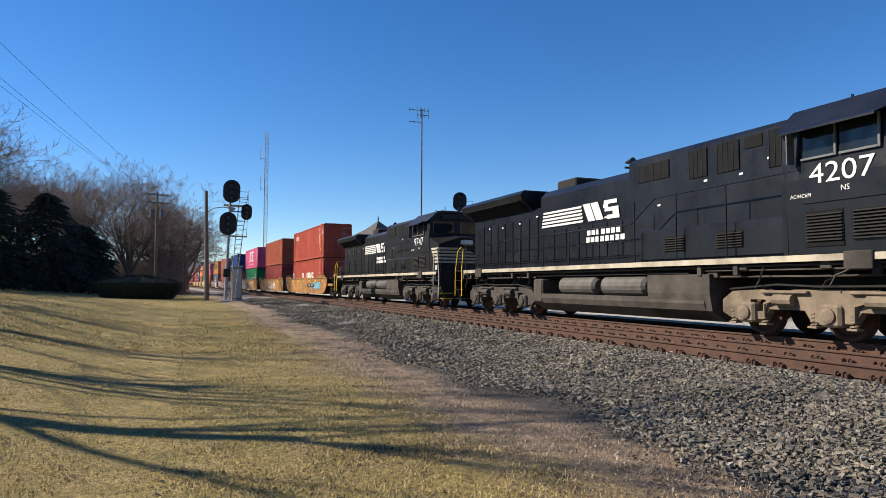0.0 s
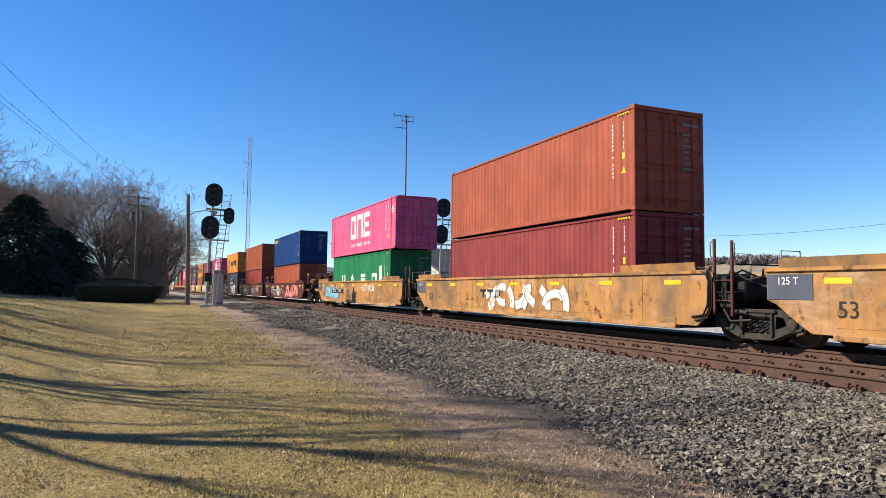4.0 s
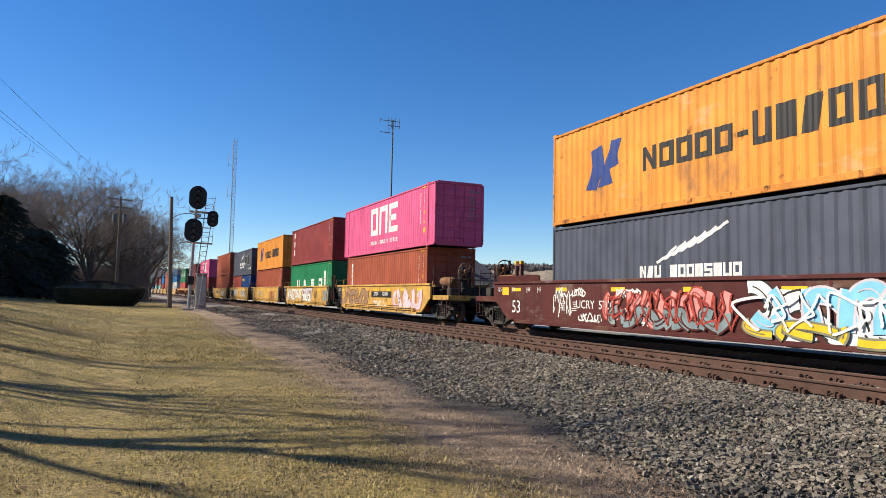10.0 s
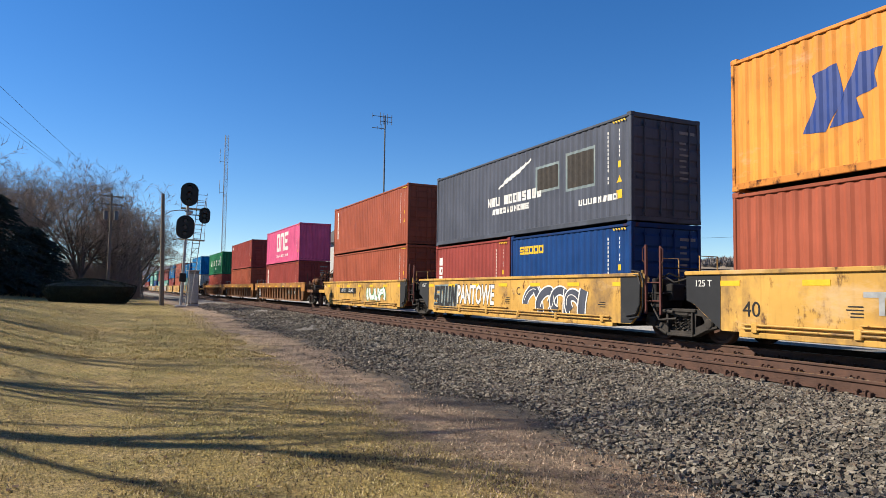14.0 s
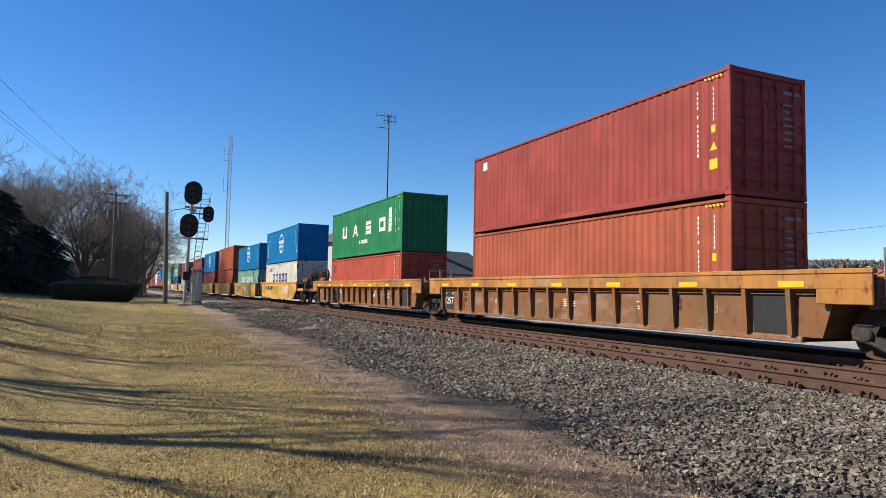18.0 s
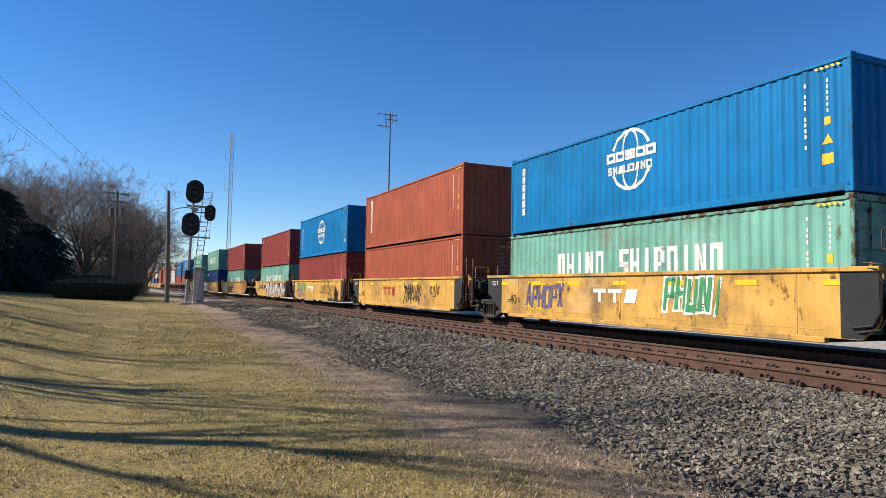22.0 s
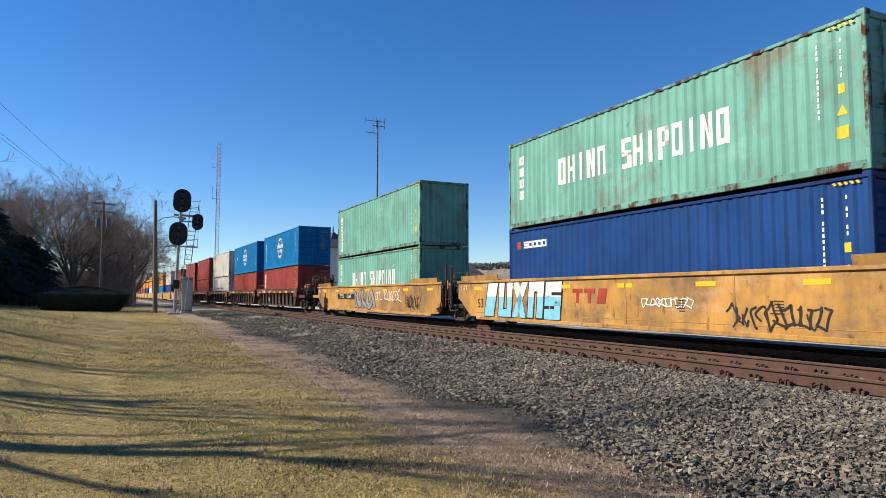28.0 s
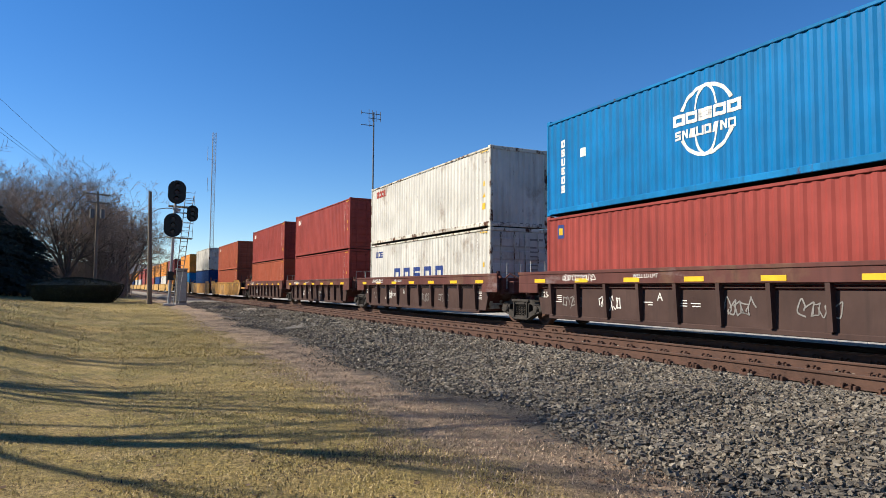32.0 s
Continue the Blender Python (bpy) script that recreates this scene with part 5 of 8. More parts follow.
def sprayed(parent, body, y, z, height, width, fill, edge, x, lean_=.1, fat=.03, rim=.07):
    """A sprayed word in fat letters over a rim of another colour; y: its middle."""
    for k_, (mt_, off_) in enumerate(((edge, rim), (fill, fat))):
        cu = bpy.data.curves.new("graffiti", 'FONT')
        cu.body, cu.size, cu.align_x, cu.align_y, cu.shear, cu.offset, cu.resolution_u = body, height * 1.38, 'CENTER', 'CENTER', lean_, off_ * height, 2
        tmp = bpy.data.objects.new("graffiti", cu)
        me = bpy.data.meshes.new_from_object(tmp)
        bpy.data.objects.remove(tmp)
        wide_ = max(v.co.x for v in me.vertices) - min(v.co.x for v in me.vertices)
        me.transform(Matrix(((0, 0, -1, 0), (-width / wide_, 0, 0, 0), (0, 1, 0, 0), (0, 0, 0, 1))))
        put("graffiti", me, mt_, parent, "", Matrix.Translation((x - .004 * k_, y, z)))


def fat_blocks(parent, kinds, y0, y1, z0, z1, fill, upper, edge, seed, x, t=.3):
    """Fat leaning blocks in two tones with a dark rim."""
    rng = random.Random(seed)
    w = (y0 - y1) / len(kinds)
    rim, body, cap = Geo(), Geo(), Geo()
    mid_ = z0 + (z1 - z0) * .58
    for i, kd in enumerate(kinds):
        jy, jz = rng.uniform(-.04, .04), rng.uniform(-.03, .05)
        for q in cell(kd, y0 - i * w + jy, w * .90, z0 + jz, z1 - z0, w * t):
            poly = [(q[0], q[2]), (q[1], q[2]), (q[1], q[3]), (q[0], q[3])] if not isinstance(q[0], (tuple, list)) else list(q)
            poly = [(p[0] - .12 * (p[1] - z0) + rng.uniform(-.02, .02), p[1]) for p in poly]
            cy, cz = sum(p[0] for p in poly) / len(poly), sum(p[1] for p in poly) / len(poly)
            d = .055
            rim.add([(x, p[0] + d * (1 if p[0] > cy else -1), p[1] + d * (1 if p[1] > cz else -1)) for p in poly], [tuple(range(len(poly)))])
            body.add([(x - .004, p[0], p[1]) for p in poly], [tuple(range(len(poly)))])
            top_ = [(p[1], p[0]) for p in poly]
            top_ = clip(top_, mid_, 99.0)
            if top_:
                cap.add([(x - .008, p[1], p[0]) for p in top_], [tuple(range(len(top_)))])
    for g, mt_ in ((rim, edge), (body, fill), (cap, upper)):
        if g.v:
            tagged(put("graffiti", g.mesh("graffiti", fix=False), mt_, parent), kind="stuff")


def wild_style(parent, y0, y1, z0, z1, fill, edge, back, seed, x, n=9):
    """Sprayed leaning wedges that lock into one another, over dark splashes; they spell nothing."""
    rng = random.Random(seed)
    gb, gr, gf = Geo(), Geo(), Geo()
    h, w = z1 - z0, (y0 - y1) / n
    for i in range(n * 4):
        cy, cz = y0 + (y1 - y0) * rng.random(), z0 + h * (.92 - .7 * rng.random() ** 1.6)
        m = rng.randint(7, 10)
        gb.add([(x - .0004 * i, cy + rng.uniform(.12, .34) * math.cos(6.2832 * j / m), cz + rng.uniform(.08, .20) * math.sin(6.2832 * j / m)) for j in range(m)], [tuple(range(m))])
    d = .035

    def wedge(k, a, b, wa, wb):
        """One tapering bar from a to b with its rim."""
        v = Vector((b[0] - a[0], b[1] - a[1])).normalized()
        s = Vector((-v.y, v.x))
        for g, e, xx in ((gr, d, x - .012 - .0010 * k), (gf, 0, x - .0125 - .0010 * k)):
            a2, b2 = Vector(a) - v * e, Vector(b) + v * e
            g.add([(xx, q.x, q.y) for q in (a2 - s * (wa + e), b2 - s * (wb + e), b2 + s * (wb + e), a2 + s * (wa + e))], [(0, 1, 2, 3)])
    for i in range(n):
        c = y0 - w * (i + .5)
        tall = z1 - rng.uniform(0, .12) * h
        foot = z0 + rng.uniform(0, .08) * h
        lean_ = rng.uniform(.25, .6) * w * (1 if i % 3 else -1)
        wedge(i * 3, (c - lean_, foot), (c + lean_, tall), w * rng.uniform(.24, .36), w * rng.uniform(.14, .24))
        if i % 2:
            wedge(i * 3 + 1, (c + lean_ * .8, tall - .08), (c - w * .8, z0 + h * rng.uniform(.35, .6)), w * .2, w * .12)
        else:
            wedge(i * 3 + 2, (c - lean_, foot + .1), (c - w * .75, z0 + h * rng.uniform(.3, .5)), w * .19, w * .1)
    for g, mt_ in ((gb, back), (gr, edge), (gf, fill)):
        tagged(put("graffiti", g.mesh("graffiti", fix=False), mt_, parent), kind="stuff")


def row(parent, kinds, y, w, gap, z, h, t, material, label, x=-1.205):
    r = []
    for kd in kinds:
        if kd:
            r += cell(kd, y, w, z, h, t)
        y -= w + gap
    if h >= .5:
        ob = None
        yy = y + sum(w + gap for _ in kinds)
        for kd in kinds:
            if kd:
                ob = patches(parent, cell(kd, yy, w, z, h, t), material, x, "logo_block", label)
            yy -= w + gap
        return ob
    return tagged(patches(parent, r, material, x, "logo", label), kind="stuff")


def upright(parent, n, y, z1, w, h, gap, material, kinds=("block", "ring", "steps", "cup")):
    r = []
    for i in range(n):
        r += cell(kinds[i % len(kinds)], y + w / 2, w, z1 - (i + 1) * h - i * gap, h, min(w, h) * .32)
    return tagged(patches(parent, r, material, -1.205, "logo", "column of white painted marks"), kind="stuff")


def lay(g, rb, parent, out):
    """Lays a painted stroke onto a container's waves, face by face."""
    for f in rb.f:
        drape(g, [(rb.v[i][1], rb.v[i][2]) for i in f], WAVES[parent.name], out)


def globe(parent, y, z, r=.78):
    g = Geo()
    for a0, a1, q in ((.45, 2.7, 1.0), (3.6, 5.85, 1.0)):
        pts = [(y - r * q * math.cos(a0 + (a1 - a0) * i / 16), z + r * math.sin(a0 + (a1 - a0) * i / 16)) for i in range(17)]
        lay(g, ribbon(pts, .085, 0), parent, .009)
    for k in (-1, 1):
        for s in (1, -1):
            pts = [(y + k * r * .42 * math.cos(b), z + s * r * math.sin(b)) for b in [.38 + (1.57 - .38) * i / 8 for i in range(9)]]
            lay(g, ribbon(pts, .06, 0), parent, .0095)
    put("logo", g.mesh("logo", fix=False), M["mark_white"], parent, "white globe outline of plain arcs")
    row(parent, ["ring", "ring", "steps", "ring", "ring"], y + .98, .36, .035, z + .0, .27, .085, M["mark_white"], "white painted blocks", -1.21)
    row(parent, ["steps", "posts", "slant", "cup", "ring", "slant", "posts", "ring"], y + .92, .19, .03, z - .33, .21, .05, M["mark_white"], "white painted blocks", -1.21)


def ends_marks(c, L, H, seed, sticker=True):
    """The code columns and stickers that boxes carry near their front end."""
    L2 = L / 2
    ins = .75 if L > 13 else 0
    mt = M["mark_white"]
    code_column(c, -L2 + .95 + ins, H * .36, H - .38, mt, -1.205, seed)
    code_column(c, -L2 + .50 + ins, H * .62, H - .38, mt, -1.205, seed + 1)
    y = -L2 + .50 + ins
    plate(c, y - .07, y + .07, H * .51, H * .57, M["mark_yellow"], -1.205, "sticker")
    patches(c, [[(y - .12, H * .37), (y + .12, H * .37), (y, H * .37 + .2)]], M["mark_yellow"], -1.205, "sticker")
    if sticker:
        plate(c, y - .12, y + .12, H * .22, H * .30, M["mark_yellow"], -1.205, "sticker")
    g = Geo()
    for i in range(5):
        yy = -L2 + .2 + ins + i * .11
        g.prism([(yy, H - .2), (yy + .06, H - .2), (yy + .10, H - .145), (yy + .04, H - .145)], 'x', -1.224, -1.2195)
    put("hazard_stripes", g, M["mark_yellow"], c)
    # panel lettering on the doors, as bars; its grey has the end's shade painted in
    if not any(ch.name.split(".")[0] == "door" for ch in c.children):
        return
    g = Geo()
    rng = random.Random(seed)
    for i in range(7):
        z = H * .75 - i * .16
        w = rng.uniform(.2, .45)
        g.box(.45, .45 + w, -L2 - .006 + .0, -L2 + .002, z, z + .055)
    g.box(.45, 1.0, -L2 - .006, -L2 + .002, H - .45, H - .37)
    tagged(put("door_mark", g, M["mark_faint"], c), kind="stuff")


def wing(parent, y0, y1, z0, z1):
    g = Geo()
    n = 6
    for i in range(n):
        q = i / (n - 1)
        a = (y0 + (y1 - y0) * .12 * i, z0 + (z1 - z0) * .10 * i)
        b = (y1 - (y1 - y0) * .14 * (n - 1 - i), z0 + (z1 - z0) * (.45 + .55 * q))
        m_ = ((a[0] + b[0]) / 2, (a[1] + b[1]) / 2 - (z1 - z0) * .06 + .05 * q)
        lay(g, ribbon([a, m_, b], .07, 0), parent, .006 + .0005 * i)
    put("logo", g.mesh("logo", fix=False), M["mark_white"], parent, "white feather-like painted strokes")


WH, BK, YL, BL, RD = M["mark_white"], M["mark_black"], M["mark_yellow"], M["mark_blue"], M["mark_red"]


def big_ring_mark(c, zf):
    row(c, ["ring", "arch", "comb"], 1.95, 1.22, .24, 4.33 - zf, 1.5, .30, WH, "three large white painted block shapes")
    row(c, ["ring", "cup", "comb", "wedge", "posts", None, "posts", "comb", "block", "cup", "ring", "slant", "posts", None, "comb", "slant", "ring", "steps", "comb"], 1.9, .155, .065, 3.83 - zf, .2, .045, WH, "row of small white painted blocks")


def four_mark(c, zf, z=4.2, h=.72, panel=True):
    row(c, ["cup"], 3.85, .85, 0, z - zf, h, .22, WH, "large white painted block shape")
    row(c, ["wedge"], 1.85, 1.0, 0, z - zf, h, .24, WH, "large white painted block shape")
    row(c, ["steps"], -.5, .92, 0, z - zf, h, .19, WH, "large white painted block shape")
    row(c, ["ring"], -2.72, .92, 0, z - zf, h, .2, WH, "large white painted block shape")
    if panel:
        plate(c, -4.12, -4.6, z - zf - .1, z - zf + 1.12, WH, -1.205, "marking")
        for i in range(4):
            plate(c, -4.22, -4.5, z - zf + .1 + i * .24, z - zf + .14 + i * .24, RD, -1.209, "marking")


def orange_mark(c, zf):
    patches(c, [[(4.4, 4.25 - zf), (3.95, 4.2 - zf), (3.55, 4.8 - zf), (3.7, 5.45 - zf), (4.2, 5.35 - zf), (4.1, 4.9 - zf)], [(3.85, 4.25 - zf), (3.2, 4.3 - zf), (3.35, 4.7 - zf), (2.95, 4.8 - zf), (3.0, 5.05 - zf), (2.85, 5.5 - zf), (3.25, 5.5 - zf)]], BL, -1.205, "logo", "blue painted emblem of two leaning shapes")
    row(c, ["posts", "ring", "ring", "ring", "ring"], 2.0, .50, .10, 4.42 - zf, .62, .14, BK, "dark painted block shapes")
    plate(c, -1.02, -1.30, 4.68 - zf, 4.80 - zf, BK, -1.205, "logo")
    row(c, ["cup", "block", "slant", "ring", "ring"], -1.42, .46, .12, 4.42 - zf, .74, .14, BK, "dark painted block shapes")


def ship_mark(c, z, h=.80):
    row(c, ["ring", "gate", "bar", "posts", "arch"], 3.25, .36, .10, z, h, .13, WH, "white painted block shapes")
    row(c, ["steps", "gate", "bar", "flag", "ring", "bar", "posts", "ring"], .40, .36, .085, z, h, .13, WH, "white painted block shapes")


def number_plate(car, X, y, num, z=.85, col=BK):
    plate(car, y, y - 3.0, z, z + .30, col, -X - .018, "number_panel")
    write(car, "DTTX", .20, y - .75, z + .15, WH, -X - .024, "car_number", .15)
    write(car, num, .20, y - 2.1, z + .15, WH, -X - .024, "car_number", .15)


def stencils(car, X, seed, mt=WH, n=5):
    """Blocks of small lettering that cannot be read."""
    rng = random.Random(seed)
    for i in range(n):
        y = rng.uniform(-6, 6)
        g = Geo()
        for k in range(rng.randint(2, 5)):
            g.box(-X - .004, -X, y, y + rng.uniform(.14, .32), .75 + k * .06, .772 + k * .06)
        put("stencil", g, mt, car)


for i, (up, lo, car, X, size, style, colour) in enumerate(UNITS):
    if i > 27:
        break
    zu = up.matrix_basis.translation.z - RAIL_Z
    for c, L, H in [(up, FT45 if i in (0, 2, 6) else FT40, STD if i == 15 else HC)] + [(q, FT45 if i == 0 else (FT20 if len(lo) > 1 else FT40), STD if CARS and i in (9, 13, 15, 18, 19, 27) else HC) for q in lo]:
        ends_marks(c, L, H, i * 3 + 1, i % 3 != 1)
    a = 9.35 if size == "53" else 7.15
    xz = -X - .006
    # load limit digits and unit letters near the ends
    if colour in ("caryellow", "carorange", "caramber"):
        if colour == "carorange":
            put("end_patch", Geo().bbox(-X - .012, -X - .002, a - 1.05, a - .02, 1.0, 1.5, .003), M["slate"], car, "dark grey painted end panel")
        write(car, "125 T", .15, a - .5, 1.36, WH, -X - .016, "stencil")
        write(car, "53" if size == "53" else "40", .32, a - 1.75, .82, BK, xz, "stencil")
    elif colour == "cardark":
        write(car, "125 T", .14, a - .5, 1.36, WH, xz, "stencil")
        write(car, "53", .42, a - 1.55, .78, WH, xz, "stencil")
        for q, w_ in ((1.35, "53"), (2.3, "48"), (2.95, "45"), (4.15, "40")):
            write(car, "|" + w_, .13, a - q, 1.36, WH, xz, "stencil"), write(car, w_ + "|", .13, -a + q + .4, 1.36, WH, xz, "stencil")
        write(car, "20", .13, a - 4.22, 1.19, WH, xz, "stencil")
        plate(car, a - .62, a - 1.05, 1.18, 1.44, YL, xz, "reflector")
        for q in (1.14, 1.34):
            plate(car, -a + .62, -a + .46, q, q + .13, YL, xz, "reflector")
        write(car, "UCRY", .24, 4.02, .93, WH, xz, "car_number")
        write(car, "57002", .24, 3.0, .93, WH, xz, "car_number")
        write(car, "BCA"[i - 3], .22, 1.0, .93, WH, xz, "stencil")
        write(car, "WELL LD LMT", .10, .1, 1.0, WH, xz, "stencil")
        scrawl(car, 4.6, 5.6, .50, 1.42, WH, i + 60, xz, 5, .04)
        scrawl(car, 4.05, 4.6, 1.12, 1.42, WH, i + 61, xz, 4, .035)
        scrawl(car, 3.3, 4.3, .44, .72, WH, i + 62, xz, 5, .04)
        scrawl(car, 1.75, 2.65, 1.14, 1.40, WH, i + 63, xz, 6, .04)
        scrawl(car, 1.4, 2.5, .40, .92, WH, i + 70, xz, 6, .05)
    elif colour == "carrust":
        if i < 13:
            write(car, "125T", .28, a - 1.63, .74, WH, -X - .016, "stencil")
            write(car, "53", .11, a - 1.37, 1.03, WH, -X - .016, "stencil"), write(car, "48", .11, a - 1.93, 1.03, WH, -X - .016, "stencil")
            write(car, "20", .15, a - 3.05, 1.0, BK, -X - .012, "stencil"), write(car, "40", .15, a - 3.05, .80, BK, -X - .012, "stencil")
        else:
            write(car, "DTTX", .22, 4.55, 1.0, WH, -X - .008, "car_number", .15), write(car, "785059", .22, 3.3, 1.0, WH, -X - .008, "car_number", .15)
            scrawl(car, 4.1, 5.0, .45, .85, M["mark_lilac"], 131, -X - .008, 4, .03)
        write(car, "53", .26, -a + 3.6, .85, M["mark_tan"], -X - .008, "stencil")
        for q in (a - 4.55, -a + 4.6):
            write(car, "20", .13, q, .98, BK, -X - .008, "stencil"), write(car, "40", .13, q, .82, BK, -X - .008, "stencil")
    else:
        write(car, "125-T", .18, a - 1.3, .95, WH, -X - .008, "stencil")
        write(car, "A", .2, 1.2, .95, WH, -X - .008, "stencil")
        scrawl(car, 3.4, 4.8, 1.33, 1.55, WH, i + 20, -X - .178, 8, .022)
        scrawl(car, 2.6, 3.4, .55, 1.0, WH, i + 30, -X - .008, 5, .03)
        scrawl(car, -1.4, -.5, .5, 1.0, M["mark_faint"], i + 31, -X - .008, 4, .03)
        scrawl(car, -3.2, -2.4, .55, 1.0, M["mark_faint"], i + 32, -X - .008, 4, .03)
        scrawl(car, 4.2, 5.0, .55, 1.0, M["mark_faint"], i + 33, -X - .008, 4, .03)
        write(car, "WELL LD LMT", .10, 1.5, 1.45, WH, -X - .178, "stencil")
    stencils(car, X + .004, i, WH if colour in ("cardark", "carbrown", "carrust") else BK, 4)
    low = lo[0]
    if i == 0:
        row(up, ["ring", "wedge", "block"], 5.6, .33, .06, 2.05, .38, .1, WH, "white painted block shapes")
        write(up, "45", .42, -6.45, 2.15, WH, -1.224, "marking")
        plate(low, 6.75, 6.25, 1.3, 1.75, WH, -1.224, "marking")
        write(low, "45", .30, 6.5, 1.52, RD, -1.229, "marking")
        row(low, ["slant", None, "cup", "block", "posts", "comb"], 2.3, .72, .16, .95, .78, .2, WH, "white painted block shapes")
        number_plate(car, X, -1.7, "726762", .82)
        scrawl(car, -6.9, -4.4, .6, 1.35, M["mark_sky"], 5, xz, 9, .12)
    elif i == 1:
        row(car, ["tee", "tee", "slant"], 2.6, .5, .08, .85, .32, .1, BK, "dark painted block shapes", xz)
        blob_letters(car, -3.4, 2.2, .45, 1.3, M["mark_white"], M["carorange"], 4, 5, xz)
    elif i == 2:
        big_ring_mark(up, zu)
        write(up, "45", .42, -6.45, 2.15, WH, -1.224, "marking")
        four_mark(low, FLOOR, 1.35, .72)
        number_plate(car, X, 5.35, "726762")
        write(car, "A", .24, 1.35, 1.0, BK, xz, "stencil")
        scrawl(car, 3.5, 7.0, .4, 1.45, M["mark_sky"], 15, xz - .006, 9, .13)
        sprayed(car, "HBD SICK", -2.9, 1.18, .36, 2.6, WH, WH, xz, .2, -.012, -.012)
    elif i == 3:
        row(up, ["ring", "comb", "ring", "ring", "ring"], 5.8, .26, .05, 2.35, .30, .08, YL, "yellow painted block shapes")
        plate(up, 5.55, 4.7, 2.12, 2.2, RD, -1.205, "logo")
        plate(low, 5.6, 5.2, 2.25, 2.7, BL, -1.205, "sticker"), plate(low, 5.5, 5.3, 2.4, 2.62, YL, -1.209, "sticker")
        scrawl(car, .9, 2.6, .5, 1.3, WH, 32, xz, 8, .04)
        blob_letters(car, -6.8, -1.6, .42, 1.42, M["mark_rose"], M["mark_red"], 8, 6, xz)
    elif i == 4:
        upright(up, 6, 5.3, 2.6, .24, .26, .04, WH)
        scrawl(car, -3.4, -.6, .45, 1.25, WH, 42, xz, 7, .05)
        scrawl(car, -5.6, -3.8, .7, 1.3, WH, 43, xz, 6, .05)
    elif i == 5:
        orange_mark(up, zu)
        wing(low, 1.5, -.75, 1.62, 2.45)
        row(low, ["posts", "slant", "cup", None, "block", "ring", "ring", "block", "steps", "block", "cup", "ring"], 2.1, .22, .05, 1.25, .3, .07, WH, "white painted block shapes")
        blob_letters(car, -1.2, 3.0, .46, 1.40, M["mark_rose"], M["mark_red"], 18, 8, xz)
        blob_letters(car, -1.0, 2.8, .42, .90, M["mark_dull"], M["cardark"], 21, 7, xz - .022)
        scrawl(car, -1.2, 3.0, .46, 1.40, M["mark_red"], 181, xz - .040, 10, .045)
        blob_letters(car, -6.2, -1.5, .42, 1.46, WH, M["mark_black"], 19, 5, xz)
        blob_letters(car, -6.0, -1.7, .50, 1.44, M["mark_sky"], M["mark_lilac"], 23, 6, xz - .022)
        blob_letters(car, -6.1, -1.6, .38, .72, M["mark_yellow"], M["mark_moss"], 27, 4, xz - .044)
        scrawl(car, -6.3, -1.4, .45, 1.4, WH, 183, xz - .062, 7, .06)
    elif i == 6:
        big_ring_mark(up, zu)
        upright(low, 6, 5.2, 2.5, .24, .25, .04, WH)
        number_plate(car, X, .6, "751048", .98)
        blob_letters(car, 1.2, 6.2, .42, 1.40, M["mark_tan"], M["carbrown"], 28, 5, xz)
        blob_letters(car, -6.2, -2.9, .42, 1.46, M["mark_lilac"], M["mark_rose"], 64, 4, xz)
        scrawl(car, -1.6, .3, .45, .85, WH, 63, xz, 6, .035)
        scrawl(car, 2.6, 4.2, .45, .85, WH, 65, xz, 6, .03)
    elif i == 7:
        r = []
        for k in range(3):
            r += cell("slant", 5.35, .36, 2.15 - k * .68, .46, .1)
        patches(up, r, WH, -1.205, "logo", "white slanted painted shapes")
        four_mark(low, FLOOR, 1.55, .62, True)
        sprayed(car, "KWIZ", 4.45, .96, .84, 2.5, WH, BK, xz, .05)
        sprayed(car, "DRAT", 2.0, 1.02, .72, 2.1, WH, BK, xz, .05)
        fat_blocks(car, ["steps", "ring", "ring", "steps", "tee"], .75, -2.2, .48, 1.46, WH, M["mark_lilac"], BK, 39, xz, .33)
        scrawl(car, -3.6, -2.7, .7, 1.4, BK, 391, xz, 5, .03)
        blob_letters(car, -6.4, -4.9, .55, 1.35, M["mark_dull"], M["caryellow"], 40, 3, xz)
    elif i == 8:
        orange_mark(up, zu)
        row(car, ["tee", "tee", "slant"], 3.1, .62, .05, .80, .4, .1, M["galv"], "grey painted block shapes", xz)
        scrawl(car, -4.5, -2.0, .5, 1.3, RD, 82, xz, 6, .05)
    elif i == 9:
        wing(up, .9, -1.25, 1.75, 2.45)
        row(up, ["posts", "slant", "cup", None, "block", "ring", "ring", "block", "steps", "block", "cup", "ring"], 1.65, .24, .055, 1.15, .32, .08, WH, "white painted block shapes")
        row(up, ["slant"] + ["block", "comb", "ring", "wedge", "cup", "posts", "ring", "block", "comb"], 1.3, .19, .055, .85, .2, .06, WH, "white painted block shapes")
        for y0, y1, z0, z1 in ((-1.6, -2.75, 1.35, 2.05), (-3.25, -4.5, 1.2, 2.2)):
            plate(up, y0 + .08, y1 - .08, z0 - .08, z1 + .08, M["mark_dull"], -1.203, "repair_patch")
            plate(up, y0, y1, z0, z1, M["truck"], -1.207, "repair_patch")
        row(up, ["cup", "cup", "cup", "block", "posts", "slant", "block", "ring"], -3.8, .17, .05, .62, .17, .05, WH, "white painted block shapes")
        upright(lo[1], 3, 2.55, 2.1, .3, .32, .06, WH)
        row(lo[0], ["steps", "comb", "ring", "ring", "ring"], 2.5, .24, .05, 1.95, .26, .07, YL, "yellow painted block shapes")
        fat_blocks(car, ["steps", "ring", "cup", "posts"], 5.6, 3.6, .50, 1.35, M["panel_grey"], M["panel_grey"], M["mark_dull"], 48, xz)
